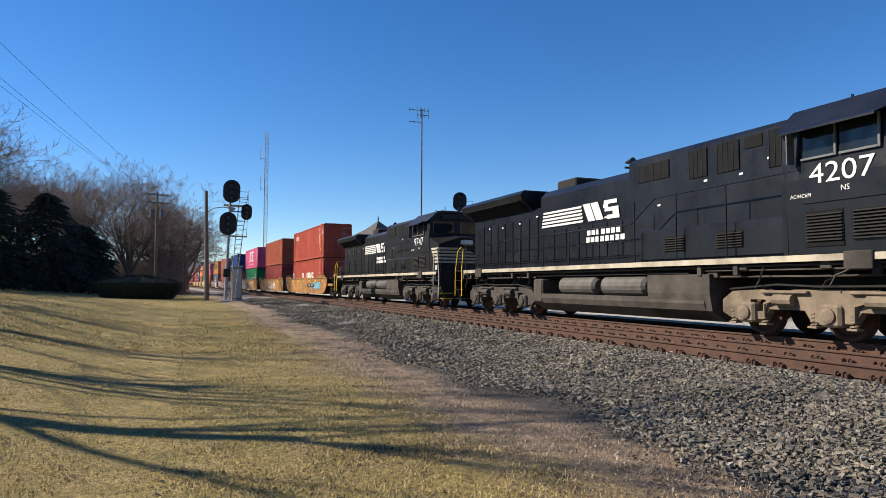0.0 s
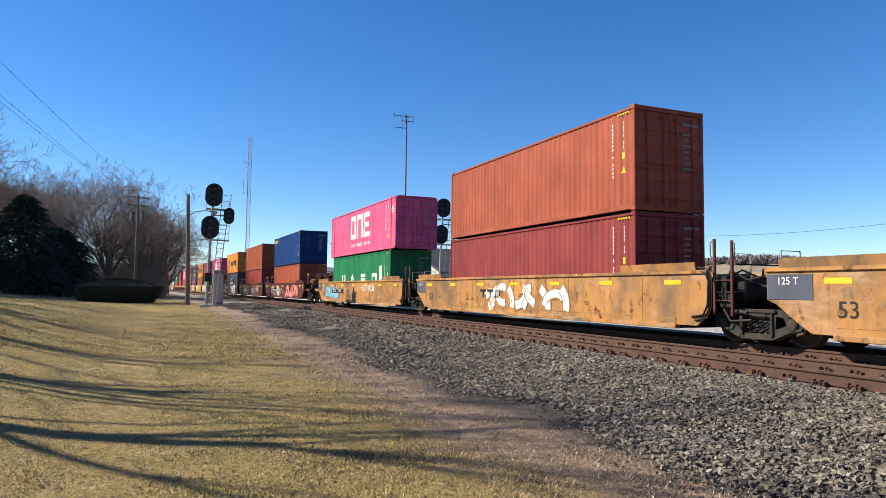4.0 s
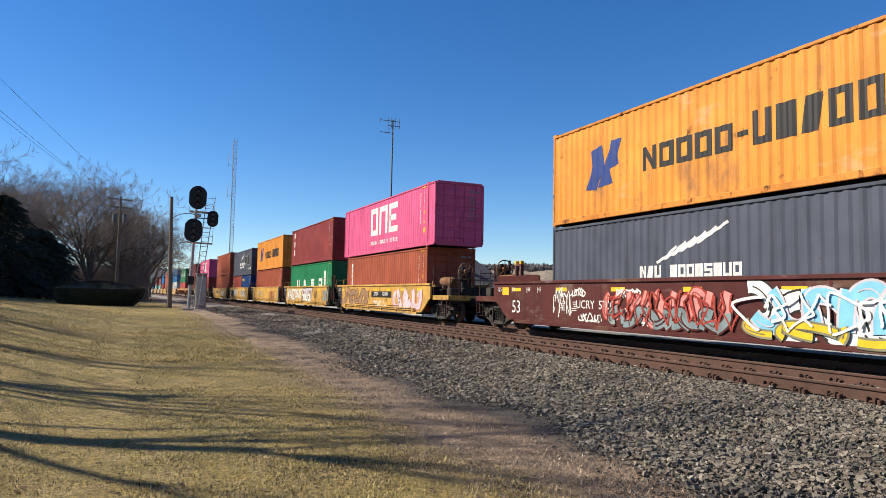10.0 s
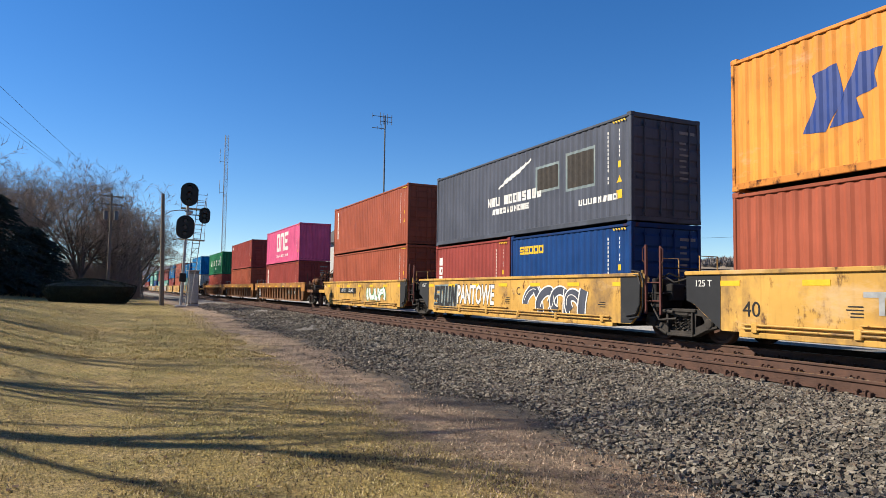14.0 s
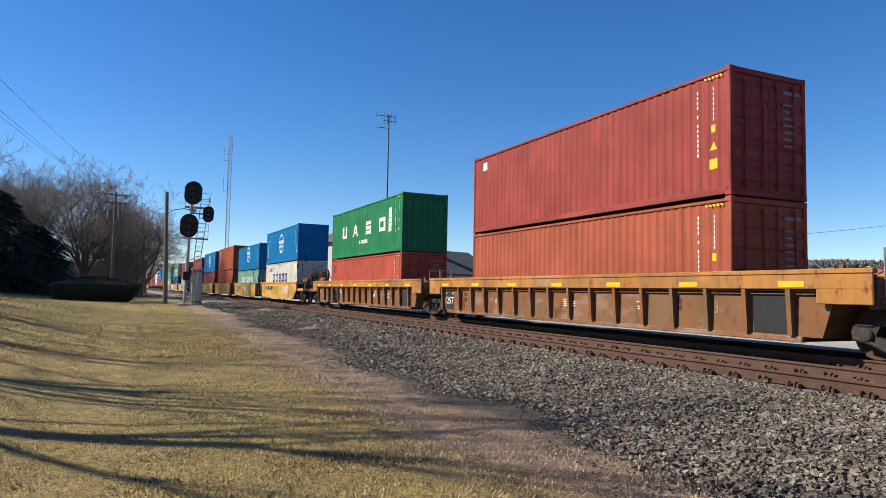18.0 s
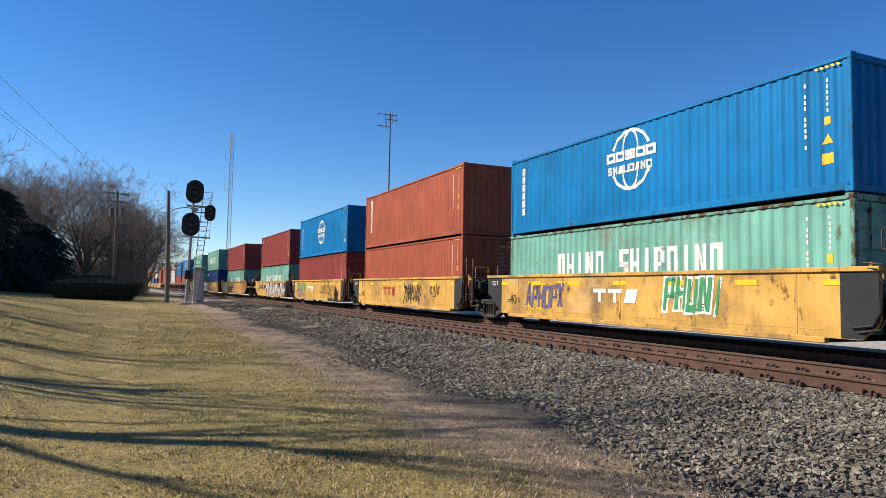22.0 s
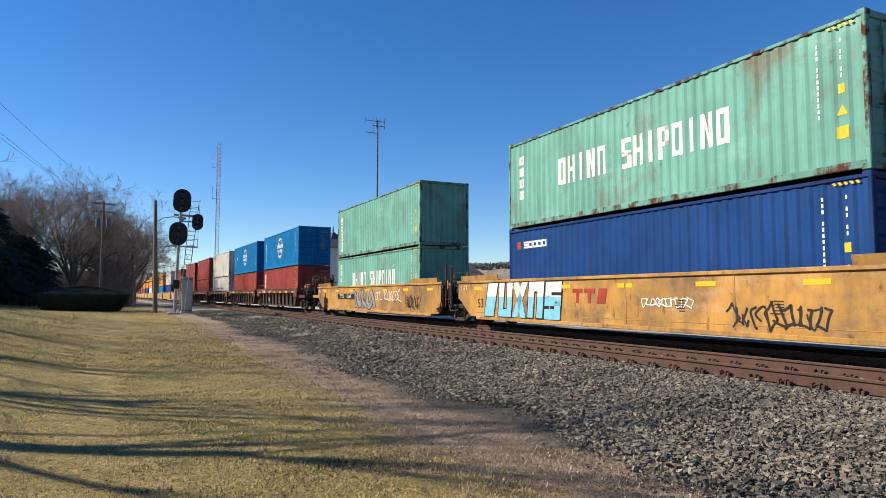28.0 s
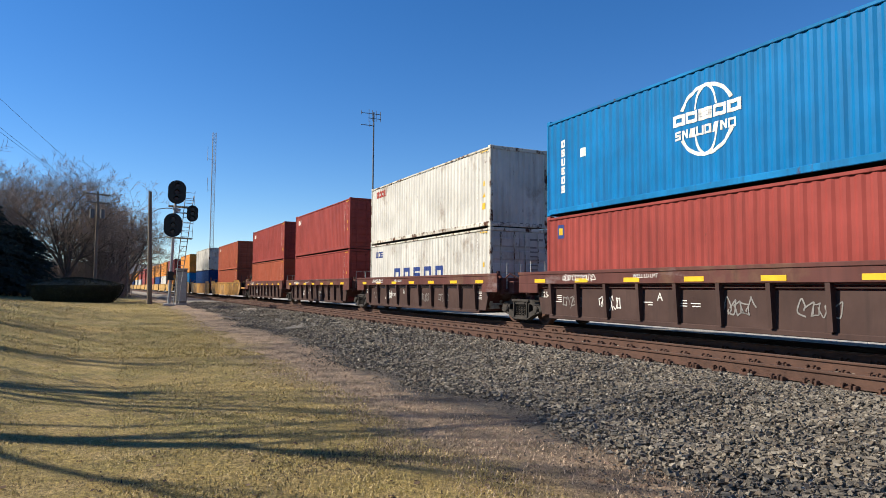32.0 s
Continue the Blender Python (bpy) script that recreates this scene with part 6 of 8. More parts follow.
        sprayed(car, "PANTOWE", 2.05, .98, .70, 2.9, WH, BK, xz)
        blob_letters(car, -4.6, -1.6, .42, 1.30, M["slate"], M["mark_white"], 49, 4, xz)
        write(car, "C", .26, -1.0, 1.15, BK, xz, "stencil")
    elif i == 10:
        upright(up, 6, 5.3, 2.6, .22, .24, .04, WH)
        number_plate(car, X, 3.6, "751048", .95)
        blob_letters(car, -4.0, -1.4, .6, 1.3, M["mark_white"], M["mark_green"], 58, 4, xz)
    elif i == 11:
        big_ring_mark(up, zu)
        upright(low, 3, 5.25, 2.45, .34, .36, .06, WH)
        number_plate(car, X + .006, -3.5, "785059", .75)
    elif i == 12:
        row(up, ["block"], 5.4, .3, 0, 2.3, .3, .1, WH, "small white painted block")
    elif i == 13:
        four_mark(up, zu)
        plate(low, 5.65, 5.3, 1.75, 2.2, BL, -1.205, "sticker")
        row(up, ["posts", "slant", "block", "ring", "ring", "block"], .6, .2, .04, .7, .2, .06, WH, "small white painted blocks")
    elif i in (14, 15, 17, 22, 23):
        globe(up, -.05, 1.62)
        upright(up, 6, 5.3, 2.2, .2, .22, .05, WH, ("ring", "steps", "cup", "comb"))
        if i == 14:
            row(low, ["ring", "ring", "steps", "ring", "ring"], 2.9, .75, .42, 1.25, .72, .19, BL, "large blue painted block shapes")
            row(low, ["cup", "ring", "comb", "ring"], 4.6, .3, .05, 2.2, .3, .07, BL, "blue painted block shapes")
            number_plate(car, X, 4.55, "744477", 1.0)
            scrawl(car, -.6, 1.4, .45, 1.35, M["mark_green"], 84, xz, 6, .04)
            scrawl(car, -4.4, -2.4, .6, 1.4, WH, 85, xz, 7, .05)
        elif i == 15:
            ship_mark(low, 1.05)
            fat_blocks(car, ["wedge", "flag", "gate", "ring", "flag", "cross"], 4.6, 2.5, .62, 1.32, M["mark_violet"], M["mark_violet"], M["mark_yellow"], 68, xz, .3)
            fat_blocks(car, ["flag", "gate", "cup", "posts", "bar"], -1.6, -3.4, .70, 1.46, M["mark_green"], M["mark_green"], M["mark_white"], 93, xz, .26)
            row(car, ["tee", "tee", "slant"], 1.1, .55, .08, .85, .36, .1, WH, "white painted block shapes", xz)
        elif i == 17:
            fat_blocks(car, ["wedge", "steps", "gate", "cross"], 5.4, 2.9, .40, 1.44, M["mark_moss"], M["mark_green"], M["mark_rose"], 78, xz, .32)
            row(car, ["tee", "tee", "slant"], 2.3, .5, .08, .85, .36, .1, WH, "white painted block shapes", xz)
            scrawl(car, -5.0, -1.2, .6, 1.35, BK, 94, xz, 9, .03)
        elif i == 22:
            upright(low, 3, 5.3, 2.5, .34, .36, .06, WH)
        else:
            plate(low, 5.6, 5.25, 2.2, 2.6, BL, -1.205, "sticker"), plate(low, 5.5, 5.35, 2.3, 2.5, YL, -1.209, "sticker")
            plate(up, 4.5, 4.25, 1.55, 1.8, WH, -1.205, "marking")
    elif i == 16:
        upright(up, 6, 5.2, 2.6, .22, .26, .04, WH)
        row(car, ["tee", "tee", "slant"], 2.2, .5, .10, .80, .42, .12, RD, "red painted block shapes", xz)
        scrawl(car, -2.6, -.6, .40, 1.42, BK, 98, xz, 9, .045)
        scrawl(car, -4.6, -3.6, .8, 1.35, BK, 99, xz, 7, .025)
    elif i in (18, 19):
        plate(up, 5.7, 4.9, 2.1, 2.55, BL, -1.205, "sticker"), patches(up, [[(5.6, 2.3), (5.0, 2.35), (5.0, 2.5), (5.4, 2.42)]], YL, -1.209, "sticker")
        ship_mark(low, 1.0, .72)
        if i == 18:
            number_plate(car, X, 5.0, "744477", .95)
            wild_style(car, 2.0, -6.0, .40, 1.46, M["mark_tan_white"], M["mark_violet"], BK, 88, xz, 12)
            scrawl(car, -5.2, -4.5, 1.15, 1.45, WH, 87, xz - .05, 6, .025)
        else:
            blob_letters(car, 3.4, 6.0, .36, 1.42, M["mark_green"], M["mark_white"], 89, 4, xz)
            number_plate(car, X, 2.6, "726435", .85)
    elif i == 20:
        ship_mark(up, 4.42 - zu)
        upright(up, 4, 5.3, 2.35, .28, .28, .1, WH, ("ring", "steps", "cup", "comb"))
        plate(low, 5.65, 5.4, 2.2, 2.45, RD, -1.205, "logo"), row(low, ["steps", "ring", "ring", "ring", "ring"], 5.2, .22, .04, 2.22, .22, .06, WH, "white painted block shapes")
        fat_blocks(car, ["slant", "cup", "cross", "arch", "steps"], 7.3, 2.75, .42, 1.54, M["mark_sky"], WH, BK, 101, xz, .34)
        row(car, ["tee", "tee", "slant"], 2.2, .45, .08, .9, .40, .12, RD, "red painted block shapes", xz)
        scrawl(car, -5.4, -3.2, .4, 1.0, BK, 102, xz, 8, .05)
        scrawl(car, -2.2, -.6, .8, 1.1, WH, 103, xz, 7, .03)
    elif i == 21:
        plate(up, 5.55, 5.15, .35, 2.35, WH, -1.205, "marking")
        for k in range(9):
            plate(up, 5.45, 5.25, .5 + k * .19, .62 + k * .19, M["mark_green"], -1.209, "marking")
        ship_mark(low, 1.15)
        upright(low, 3, 5.35, 2.5, .26, .28, .1, WH, ("ring", "steps", "cup"))
        number_plate(car, X, 5.0, "726435", .9)
        blob_letters(car, -1.1, 2.2, .40, 1.42, M["galv"], M["mark_black"], 111, 4, xz)
        scrawl(car, -4.6, -1.3, .75, 1.4, WH, 112, xz, 7, .04)
        scrawl(car, -6.8, -5.2, .45, 1.2, BK, 113, xz, 7, .06)
    elif i == 24:
        row(up, ["ring", "ring", "ring", "cup"], 5.4, .3, .05, 2.3, .32, .1, RD, "red painted block shapes")
        row(low, ["ring", "ring", "steps", "ring", "ring"], 2.9, .72, .40, .95, .68, .18, BL, "large blue painted block shapes")
        row(low, ["cup", "ring", "comb"], 5.4, .3, .05, 2.2, .3, .07, BL, "blue painted block shapes")
    elif i > 24:
        row(up, ["ring", "posts"], 5.4, .3, .05, 2.2, .32, .1, WH, "small white painted block shapes")

# ---- ground ----
def smooth(v, a, b):
    q = min(max((v - a) / (b - a), 0), 1)
    return q * q * (3 - 2 * q)


def ground_z(x, y):
    """Height of the ground: lawn, ballast shoulder, the two tracks' bed, the yard beyond."""
    u = x - bend(y)
    z = .05 * noise.noise((x * .16, y * .16, 0)) - .02 + .40 * smooth(y, 8, 50) + .85 * smooth(-x, 3, 18) * smooth(y, 18, 60)
    z += .85 * smooth(-x, -.2, 6.5) * smooth(y, 2, 11) * (1 - smooth(y, 24, 60))     # the lawn climbs a bank on the left
    z += .012 * noise.noise((x * 1.6, y * 1.6, 8))
    q = smooth(u, 4.0, 7.0)
    bays = .22 * noise.noise((x * .62, y * .52, 3)) + .06 * noise.noise((x * 1.9, y * 1.7, 5))
    z = z * (1 - q) + (.265 * smooth(u, 4.5, 7.9) + bays * (1 - smooth(u, 7.3, 8.2))) * q
    return z - .72 * smooth(u, 17.0, 20.8)


def grid_sheet(name, xs, ys, material, zf, kind="structure", label="", smooth=True):
    vs = [(x, y, zf(x, y)) for y in ys for x in xs]
    n = len(xs)
    fs = [(j * n + i, j * n + i + 1, (j + 1) * n + i + 1, (j + 1) * n + i) for j in range(len(ys) - 1) for i in range(n - 1)]
    me = bpy.data.meshes.new(name)
    me.from_pydata(vs, [], fs)
    if smooth:
        me.polygons.foreach_set("use_smooth", [True] * len(fs))
    return tagged(put(name, me, material), label, name, "", kind)


def steps(*spans):
    out = []
    for a, b, d in spans:
        n = max(1, round((b - a) / d))
        out += [a + (b - a) * i / n for i in range(n)]
    return out + [spans[-1][1]]


k = Nodes("lawn_and_gravel")
geo = k.n("NewGeometry").outputs["Position"]
sep = k.n("SeparateXYZ", Vector=geo)
big, mid, fine = k.noise(.35, 5, .6, co=geo), k.noise(2.2, 5, .6, co=geo), k.noise(38, 3, .6, co=geo)
lawn = k.mix(k.ramp(big, .38, .62), (.72, .50, .155, 1), (.51, .42, .105, 1))
lawn = k.mix(k.ramp(mid, .48, .68), lawn, (.86, .62, .26, 1))
tuft = k.noise(9, 5, .65, co=geo)
lawn = k.mix(k.ramp(tuft, .52, .68), lawn, (.33, .25, .075, 1))
lawn = k.mix(k.ramp(fine, .36, .60), k.mix(.5, lawn, (.08, .065, .02, 1)), lawn)
clump = k.noise(17, 7, .78, co=geo)
lawn = k.mix(k.ramp(clump, .40, .60), k.mix(.66, lawn, (.12, .09, .028, 1)), lawn)
# distance from the railway, with a ragged edge
def lin(a, sc, add):
    nd = k.n("Math")
    nd.operation = 'MULTIPLY_ADD'
    k.set(nd.inputs[0], a), k.set(nd.inputs[1], sc), k.set(nd.inputs[2], add)
    return nd.outputs[0]
curve = k.n("Math")
curve.operation = 'MULTIPLY'
yclip = k.n("Clamp", Value=sep.outputs[1], Min=0.0, Max=400.0).outputs[0]
k.set(curve.inputs[0], yclip), k.set(curve.inputs[1], yclip)
off = lin(k.n("Clamp", Value=curve.outputs[0], Min=0.0, Max=6724.0).outputs[0], .000211, sep.outputs[0])
yover = k.n("Clamp", Value=lin(yclip, 1.0, -82.0), Min=0.0, Max=400.0).outputs[0]
off = lin(yover, .0346, off)
wide = k.noise(.11, 3, .5, co=geo)
off = lin(wide, 2.6, lin(mid, 1.1, lin(big, 2.0, lin(off, 1.0, -2.85))))
dry = (.56, .41, .26, 1)
soil = (.15, .125, .10, 1)
grav = k.mix(k.ramp(fine, .3, .7), (.10, .09, .075, 1), (.42, .38, .32, 1))
def band(a, b):
    r = k.n("MapRange", Value=off)
    r.inputs["From Min"].default_value, r.inputs["From Max"].default_value = a, b
    return r.outputs[0]
dead = k.mix(k.ramp(fine, .38, .62), k.mix(.45, dry, (.08, .055, .04, 1)), dry)
dead = k.mix(k.ramp(tuft, .5, .62), dead, (.46, .30, .20, 1))
dead = k.mix(k.ramp(clump, .38, .58), k.mix(.5, dead, (.10, .065, .045, 1)), dead)
dead = k.mix(k.ramp(k.noise(1.7, 5, .65, co=geo), .47, .62), dead, (.17, .125, .08, 1))
c = k.mix(band(2.2, 3.3), lawn, dead)
c = k.mix(band(3.9, 4.6), c, k.mix(k.ramp(fine, .4, .6), soil, (.04, .036, .032, 1)))
c = k.mix(band(5.2, 6.2), c, grav)
pale = k.mix(k.ramp(mid, .3, .7), (.44, .41, .35, 1), (.56, .52, .45, 1))
c = k.mix(band(23.0, 24.5), c, pale)
c = k.mix(band(31.0, 36.0), c, (.11, .10, .05, 1))
k.bump(k.noise(48, 5, .75, co=geo), 1.0, .05)
M["ground"] = k.done(c, .95)
grid_sheet("ground", steps((-3000, -300, 450), (-300, -60, 40), (-60, -12, 4), (-12, 3, 1), (3, 9, .25), (9, 18, .8), (18, 60, 7), (60, 300, 40), (300, 3000, 450)),
           steps((-620, -40, 60), (-40, -6, 6), (-6, 24, .6), (24, 60, 2), (60, 200, 8), (200, 600, 40), (600, 4000, 425)), M["ground"], ground_z, label="winter lawn that turns to dry grass, soil and gravel beside the railway")


# ---- rails and ties ----
def along(y0, y1, d):
    n = max(1, round((y1 - y0) / d))
    return [y0 + (y1 - y0) * i / n for i in range(n + 1)]


def rail_line(offset, name):
    prof = [(-.070, -.185), (.070, -.185), (.070, -.172), (.012, -.150), (.009, -.045), (.035, -.034), (.036, -.008), (.028, 0), (-.028, 0), (-.036, -.008), (-.035, -.034), (-.009, -.045), (-.012, -.150), (-.070, -.172)]
    ys = along(-520, -80, 40) + along(-60, 96, 4) + along(110, 900, 40)
    rings = [[(offset + bend(y) + px, y, RAIL_Z + pz) for px, pz in prof] for y in ys]
    r = put(name, Geo().loft(rings), M["rail_side"])
    tagged(r, "rust-brown steel rail spiked to wooden ties", "rail", "rails", "structure")
    head = [(-.024, .0), (.024, .0), (.024, .002), (-.024, .002)]
    put("rail_head", Geo().loft([[(offset + bend(y) + px, y, RAIL_Z + pz) for px, pz in head] for y in ys]), M["rail_top"], r, "polished running surface")
    return r


for oc in (NEAR_TRACK, TRAIN_TRACK):
    for s in (-.7525, .7525):
        rail_line(oc + s, "rail")


def polar(az, d, el=None):
    """A place d metres off, az degrees to the right of the line; with el, its height."""
    a = radians(az)
    return Vector((d * math.sin(a), d * math.cos(a), 0 if el is None else EYE_Z + d * math.tan(radians(el))))

# ---- signals and poles ----
def lean(base, dx=0.0, dy=0.0, rz=0.0):
    return Matrix.Translation(base) @ pose(0, 0, 0, dy, dx, rz)


def oval(w, h, n=20):
    """An upright oblong with round ends, in x-z."""
    r = w / 2
    k = h / 2 - r
    return [(r * math.cos(a), r * math.sin(a) + (k if a < math.pi else -k)) for a in [2 * math.pi * (i + .5) / n for i in range(n)]]


M["lens"] = plain("dark_lens", (.05, .006, .004, 1), .15, 0, .1, 4, .02)


def signal_head(sig, x, y, z, w=1.07, h=1.5):
    hd = put("signal_head", Geo().prism(oval(w, h), 'y', -.02, .02), M["black"], sig, "black oblong backing plate", Matrix.Translation((x, y, z)))
    for dz in (-.42, 0, .42):
        dz *= h / 1.5
        put("lamp_housing", shared("lamp_housing", lambda: Geo().tube([(0, .02, 0), (0, .3, 0)], .15, 12).mesh("lamp_housing")), M["black"], hd, "", Matrix.Translation((0, 0, dz)))
        def hood():
            g = Geo()
            n = 10
            vs = []
            for yy, k in ((-.02, 1.0), (-.42, .85)):
                for r in (.15, .135):
                    vs += [(r * math.cos(math.pi * (i / n * 1.3 - .15)), yy * (1 if i not in (0, n) else .7), r * math.sin(math.pi * (i / n * 1.3 - .15))) for i in range(n + 1)]
            m = n + 1
            fs = []
            for i in range(n):
                fs += [(i, i + 1, 2 * m + i + 1, 2 * m + i), (m + i, 3 * m + i, 3 * m + i + 1, m + i + 1), (2 * m + i, 2 * m + i + 1, 3 * m + i + 1, 3 * m + i)]
            return g.add(vs, fs).mesh("hood")
        put("hood", shared("sighood", hood), M["black"], hd, "", Matrix.Translation((0, 0, dz)))
        put("lens", shared("siglens", lambda: Geo().tube([(0, -.025, 0), (0, -.035, 0)], .12, 12).mesh("lens")), M["lens"], hd, "", Matrix.Translation((0, 0, dz)))
    put("bracket", Geo().bbox(-.08, .08, .05, .4, -.1, .1, .02), M["galv"], hd)
    return hd


def signal(base, rz, label, top=7.9):
    s = root("railway_signal", label, "signal", "railway signals")
    put("mast", Geo().tube([(0, .4, .1), (0, .4, top - .3)], [.10, .08], 12), M["galv"], s)
    put("base", Geo().bbox(-.35, .35, .05, .75, -.3, .14, .04), plain_conc, s, "pale concrete footing")
    put("relay_box", Geo().bbox(-.2, .2, .12, .34, 1.6, 2.15, .03), M["black"], s)
    signal_head(s, .06, 0, top - .75)
    signal_head(s, -.06, 0, top - 2.85)
    hd = signal_head(s, 1.05, .3, top - 2.0, .68, 1.05)
    put("arm", Geo().tube([(0, .45, top - 2.0), (1.05, .5, top - 2.0)], .04, 6), M["galv"], s)
    # ladder and caged platforms
    for x in (.42, .92):
        put("ladder_rail", Geo().tube([(x * .62, .95, .1), (x + .15, .80, top - .8)], .028, 5), M["galv"], s)
    for i in range(22):
        z = .4 + i * (top - 1.4) / 21
        q = i / 21
        put("rung", Geo().tube([(.26 + q * .31, .95 - .15 * q, z), (.57 + q * .5, .95 - .15 * q, z)], .017, 4), M["galv"], s)
    for z in (top - 3.6, top - 1.6):
        pf = put("platform", Geo().bbox(-.4, 1.15, .45, 1.35, z, z + .05, .01), M["galv"], s)
        put("guard_rail", Geo().tube([(-.4, 1.33, z + .03), (-.4, 1.33, z + 1.05), (1.13, 1.33, z + 1.05), (1.13, 1.33, z + .03)], .02, 5).tube([(-.4, 1.33, z + .55), (1.13, 1.33, z + .55)], .016, 5).tube([(1.13, .5, z + 1.05), (1.13, 1.33, z + 1.05)], .018, 5), M["galv"], pf)
    s.matrix_basis = lean(base, 1.8, 0, rz)
    return s


plain_conc = plain("concrete", (.45, .43, .40, 1), .9, 0, .15, 4, .3, (.30, .28, .25, 1), .35)


def at_ground(az, d, dz=0.0):
    p = polar(az, d)
    return (p.x, p.y, ground_z(p.x, p.y) + dz)


signal(at_ground(3.30, 45), -4, "tall railway signal mast with black oblong heads beside the lawn")
signal(at_ground(22.4, 52), -20, "railway signal mast with black oblong heads, across the tracks", 9.2)

cab = root("relay_cabinet", "weathered grey steel relay cabinet by the track", "cabinet")
put("body", Geo().bbox(-.32, .32, -.3, .3, .15, 2.3, .02), plain("cabinet_grey", (.24, .22, .20, 1), .6, .2, .3, 3, .2, (.15, .12, .09, 1), .4), cab)
put("door", Geo().bbox(-.28, .28, -.32, -.3, .25, 2.15, .01), M["galv"], cab)
put("roof", Geo().bbox(-.38, .38, -.36, .36, 2.3, 2.38, .02), M["galv"], cab)
put("plinth", Geo().bbox(-.36, .36, -.34, .34, -.2, .15, .02), plain_conc, cab)
cab.matrix_basis = Matrix.Translation(at_ground(4.2, 47))


def pole(name, base, height, r, label, dx=0.0):
    p = root(name, label, "pole", "poles")
    put("shaft", Geo().tube([(0, 0, -.3), (0, 0, height * .5), (0, 0, height)], [r, r * .85, r * .65], 10), M["pole"], p)
    p.matrix_basis = lean(base, dx)
    return p


lp = pole("street_lamp", at_ground(1.9, 50), 7.75, .17, "dark wooden pole with a street lamp on a curved arm", -1.3)
put("arm", Geo().tube([(0, 0, 6.2), (.5, 0, 6.55), (1.1, 0, 6.65), (1.6, 0, 6.6)], .035, 6), M["galv"], lp)
put("lamp_head", Geo().tube([(1.45, 0, 6.62), (1.65, 0, 6.56), (1.95, 0, 6.52)], [.07, .13, .10], 10).tube([(1.72, 0, 6.5), (1.72, 0, 6.3)], [.13, .09], 10), M["galv"], lp)
put("insulator", Geo().tube([(-.25, 0, 6.25), (0, 0, 6.25)], .03, 5), M["galv"], lp)


def power_pole(base, height, label, arms=2, turn=30, can=True):
    p = pole("utility_pole", base, height, .16, label)
    for i in range(arms):
        a = put("crossarm", Geo().bbox(-1.15, 1.15, -.06, .06, height - .35 - i * .8, height - .22 - i * .8, .01), M["pole"], p, "", pose(0, 0, 0, 0, 0, turn))
        for x in (-1.05, -.5, .5, 1.05):
            put("insulator", shared("insul", lambda: Geo().tube([(0, 0, 0), (0, 0, .08), (0, 0, .2)], [.03, .06, .04], 8).mesh("insulator")), M["galv"], a, "", Matrix.Translation((x, 0, height - .22 - i * .8)))
    if can:
        for x in (-.45, .45):
            put("transformer", Geo().tube([(x, -.25, height - 2.6), (x, -.25, height - 1.75)], .2, 12), M["mast_grey"], p, "grey transformer can")
    return p


PP = at_ground(-1.95, 72)
power_pole(PP, 10.3, "wooden utility pole with crossarms and a transformer", 2, 25)
power_pole(at_ground(.22, 95), 8.8, "far wooden utility pole with a crossarm", 1, 25, False)
power_pole(at_ground(-.15, 110), 7.6, "far wooden utility pole with a crossarm", 1, 25, False)
POLE_OFF = (-12.6, -10.5, 0.0)
power_pole(POLE_OFF, 12.4, "wooden utility pole at the edge of the lawn", 1, 25, False)
wires = root("power_lines", "thin black overhead power lines between utility poles", "power line")
for i, dx in enumerate((-1.05, .1, 1.05)):
    a, b = Vector((PP[0] + dx, PP[1] + .4 * dx, PP[2] + 9.95 - .8 * (i == 1))), Vector((POLE_OFF[0] + dx, POLE_OFF[1] + .4 * dx, POLE_OFF[2] + 12.3 - .3 * (i == 1)))
    pts = [a.lerp(b, k / 14) - Vector((0, 0, .6 * 4 * (k / 14) * (1 - k / 14))) for k in range(15)]
    put("wire", Geo().tube(pts, .011, 4), M["black"], wires)

M["tower_grey"] = plain("pale_tower_steel", (.34, .37, .42, 1), .6, .2, .2, 5, .2)
# radio mast and lattice tower
am = root("radio_mast", "slender grey antenna mast with cross-bar aerials", "antenna")
H = 19.2
put("shaft", Geo().tube([(0, 0, 0), (0, 0, 8.5), (0, 0, 8.6), (0, 0, H)], [.13, .13, .085, .075], 8), M["mast_grey"], am)
for z, x0, x1 in ((H - .15, -1.35, .75), (H - .62, -.55, .75), (H - 1.35, -1.35, -.1)):
    put("aerial_boom", Geo().tube([(x0, 0, z), (x1, 0, z)], .035, 5), M["mast_grey"], am)
for x, z0, z1 in ((-1.3, H - .35, H + .1), (-.5, H - 1.0, H + .25), (-.15, H - .9, H + .2), (.25, H - .9, H + .2), (.7, H - .9, H + .15), (-.8, H - 1.5, H - 1.2), (-.4, H - 1.5, H - .9)):
    put("aerial_rod", Geo().tube([(x, 0, z0), (x, 0, z1)], .028, 4), M["mast_grey"], am)
am.matrix_basis = Matrix.Translation((*polar(19.45, 66).xy, -.15))

tw = root("lattice_tower", "tall thin steel lattice radio tower in the distance", "tower")
TH = 41.0
for k in range(3):
    a = 2 * math.pi * k / 3
    put("leg", Geo().tube([(.55 * math.cos(a), .55 * math.sin(a), 0), (.55 * math.cos(a), .55 * math.sin(a), TH)], .06, 4), M["tower_grey"], tw)
g = Geo()
for i in range(46):
    z = i * TH / 46
    for k in range(3):
        a, b = 2 * math.pi * k / 3, 2 * math.pi * (k + 1) / 3
        g.tube([(.55 * math.cos(a), .55 * math.sin(a), z), (.55 * math.cos(b), .55 * math.sin(b), z + TH / 46)], .032, 3, False)
        g.tube([(.55 * math.cos(a), .55 * math.sin(a), z), (.55 * math.cos(b), .55 * math.sin(b), z)], .02, 3, False)
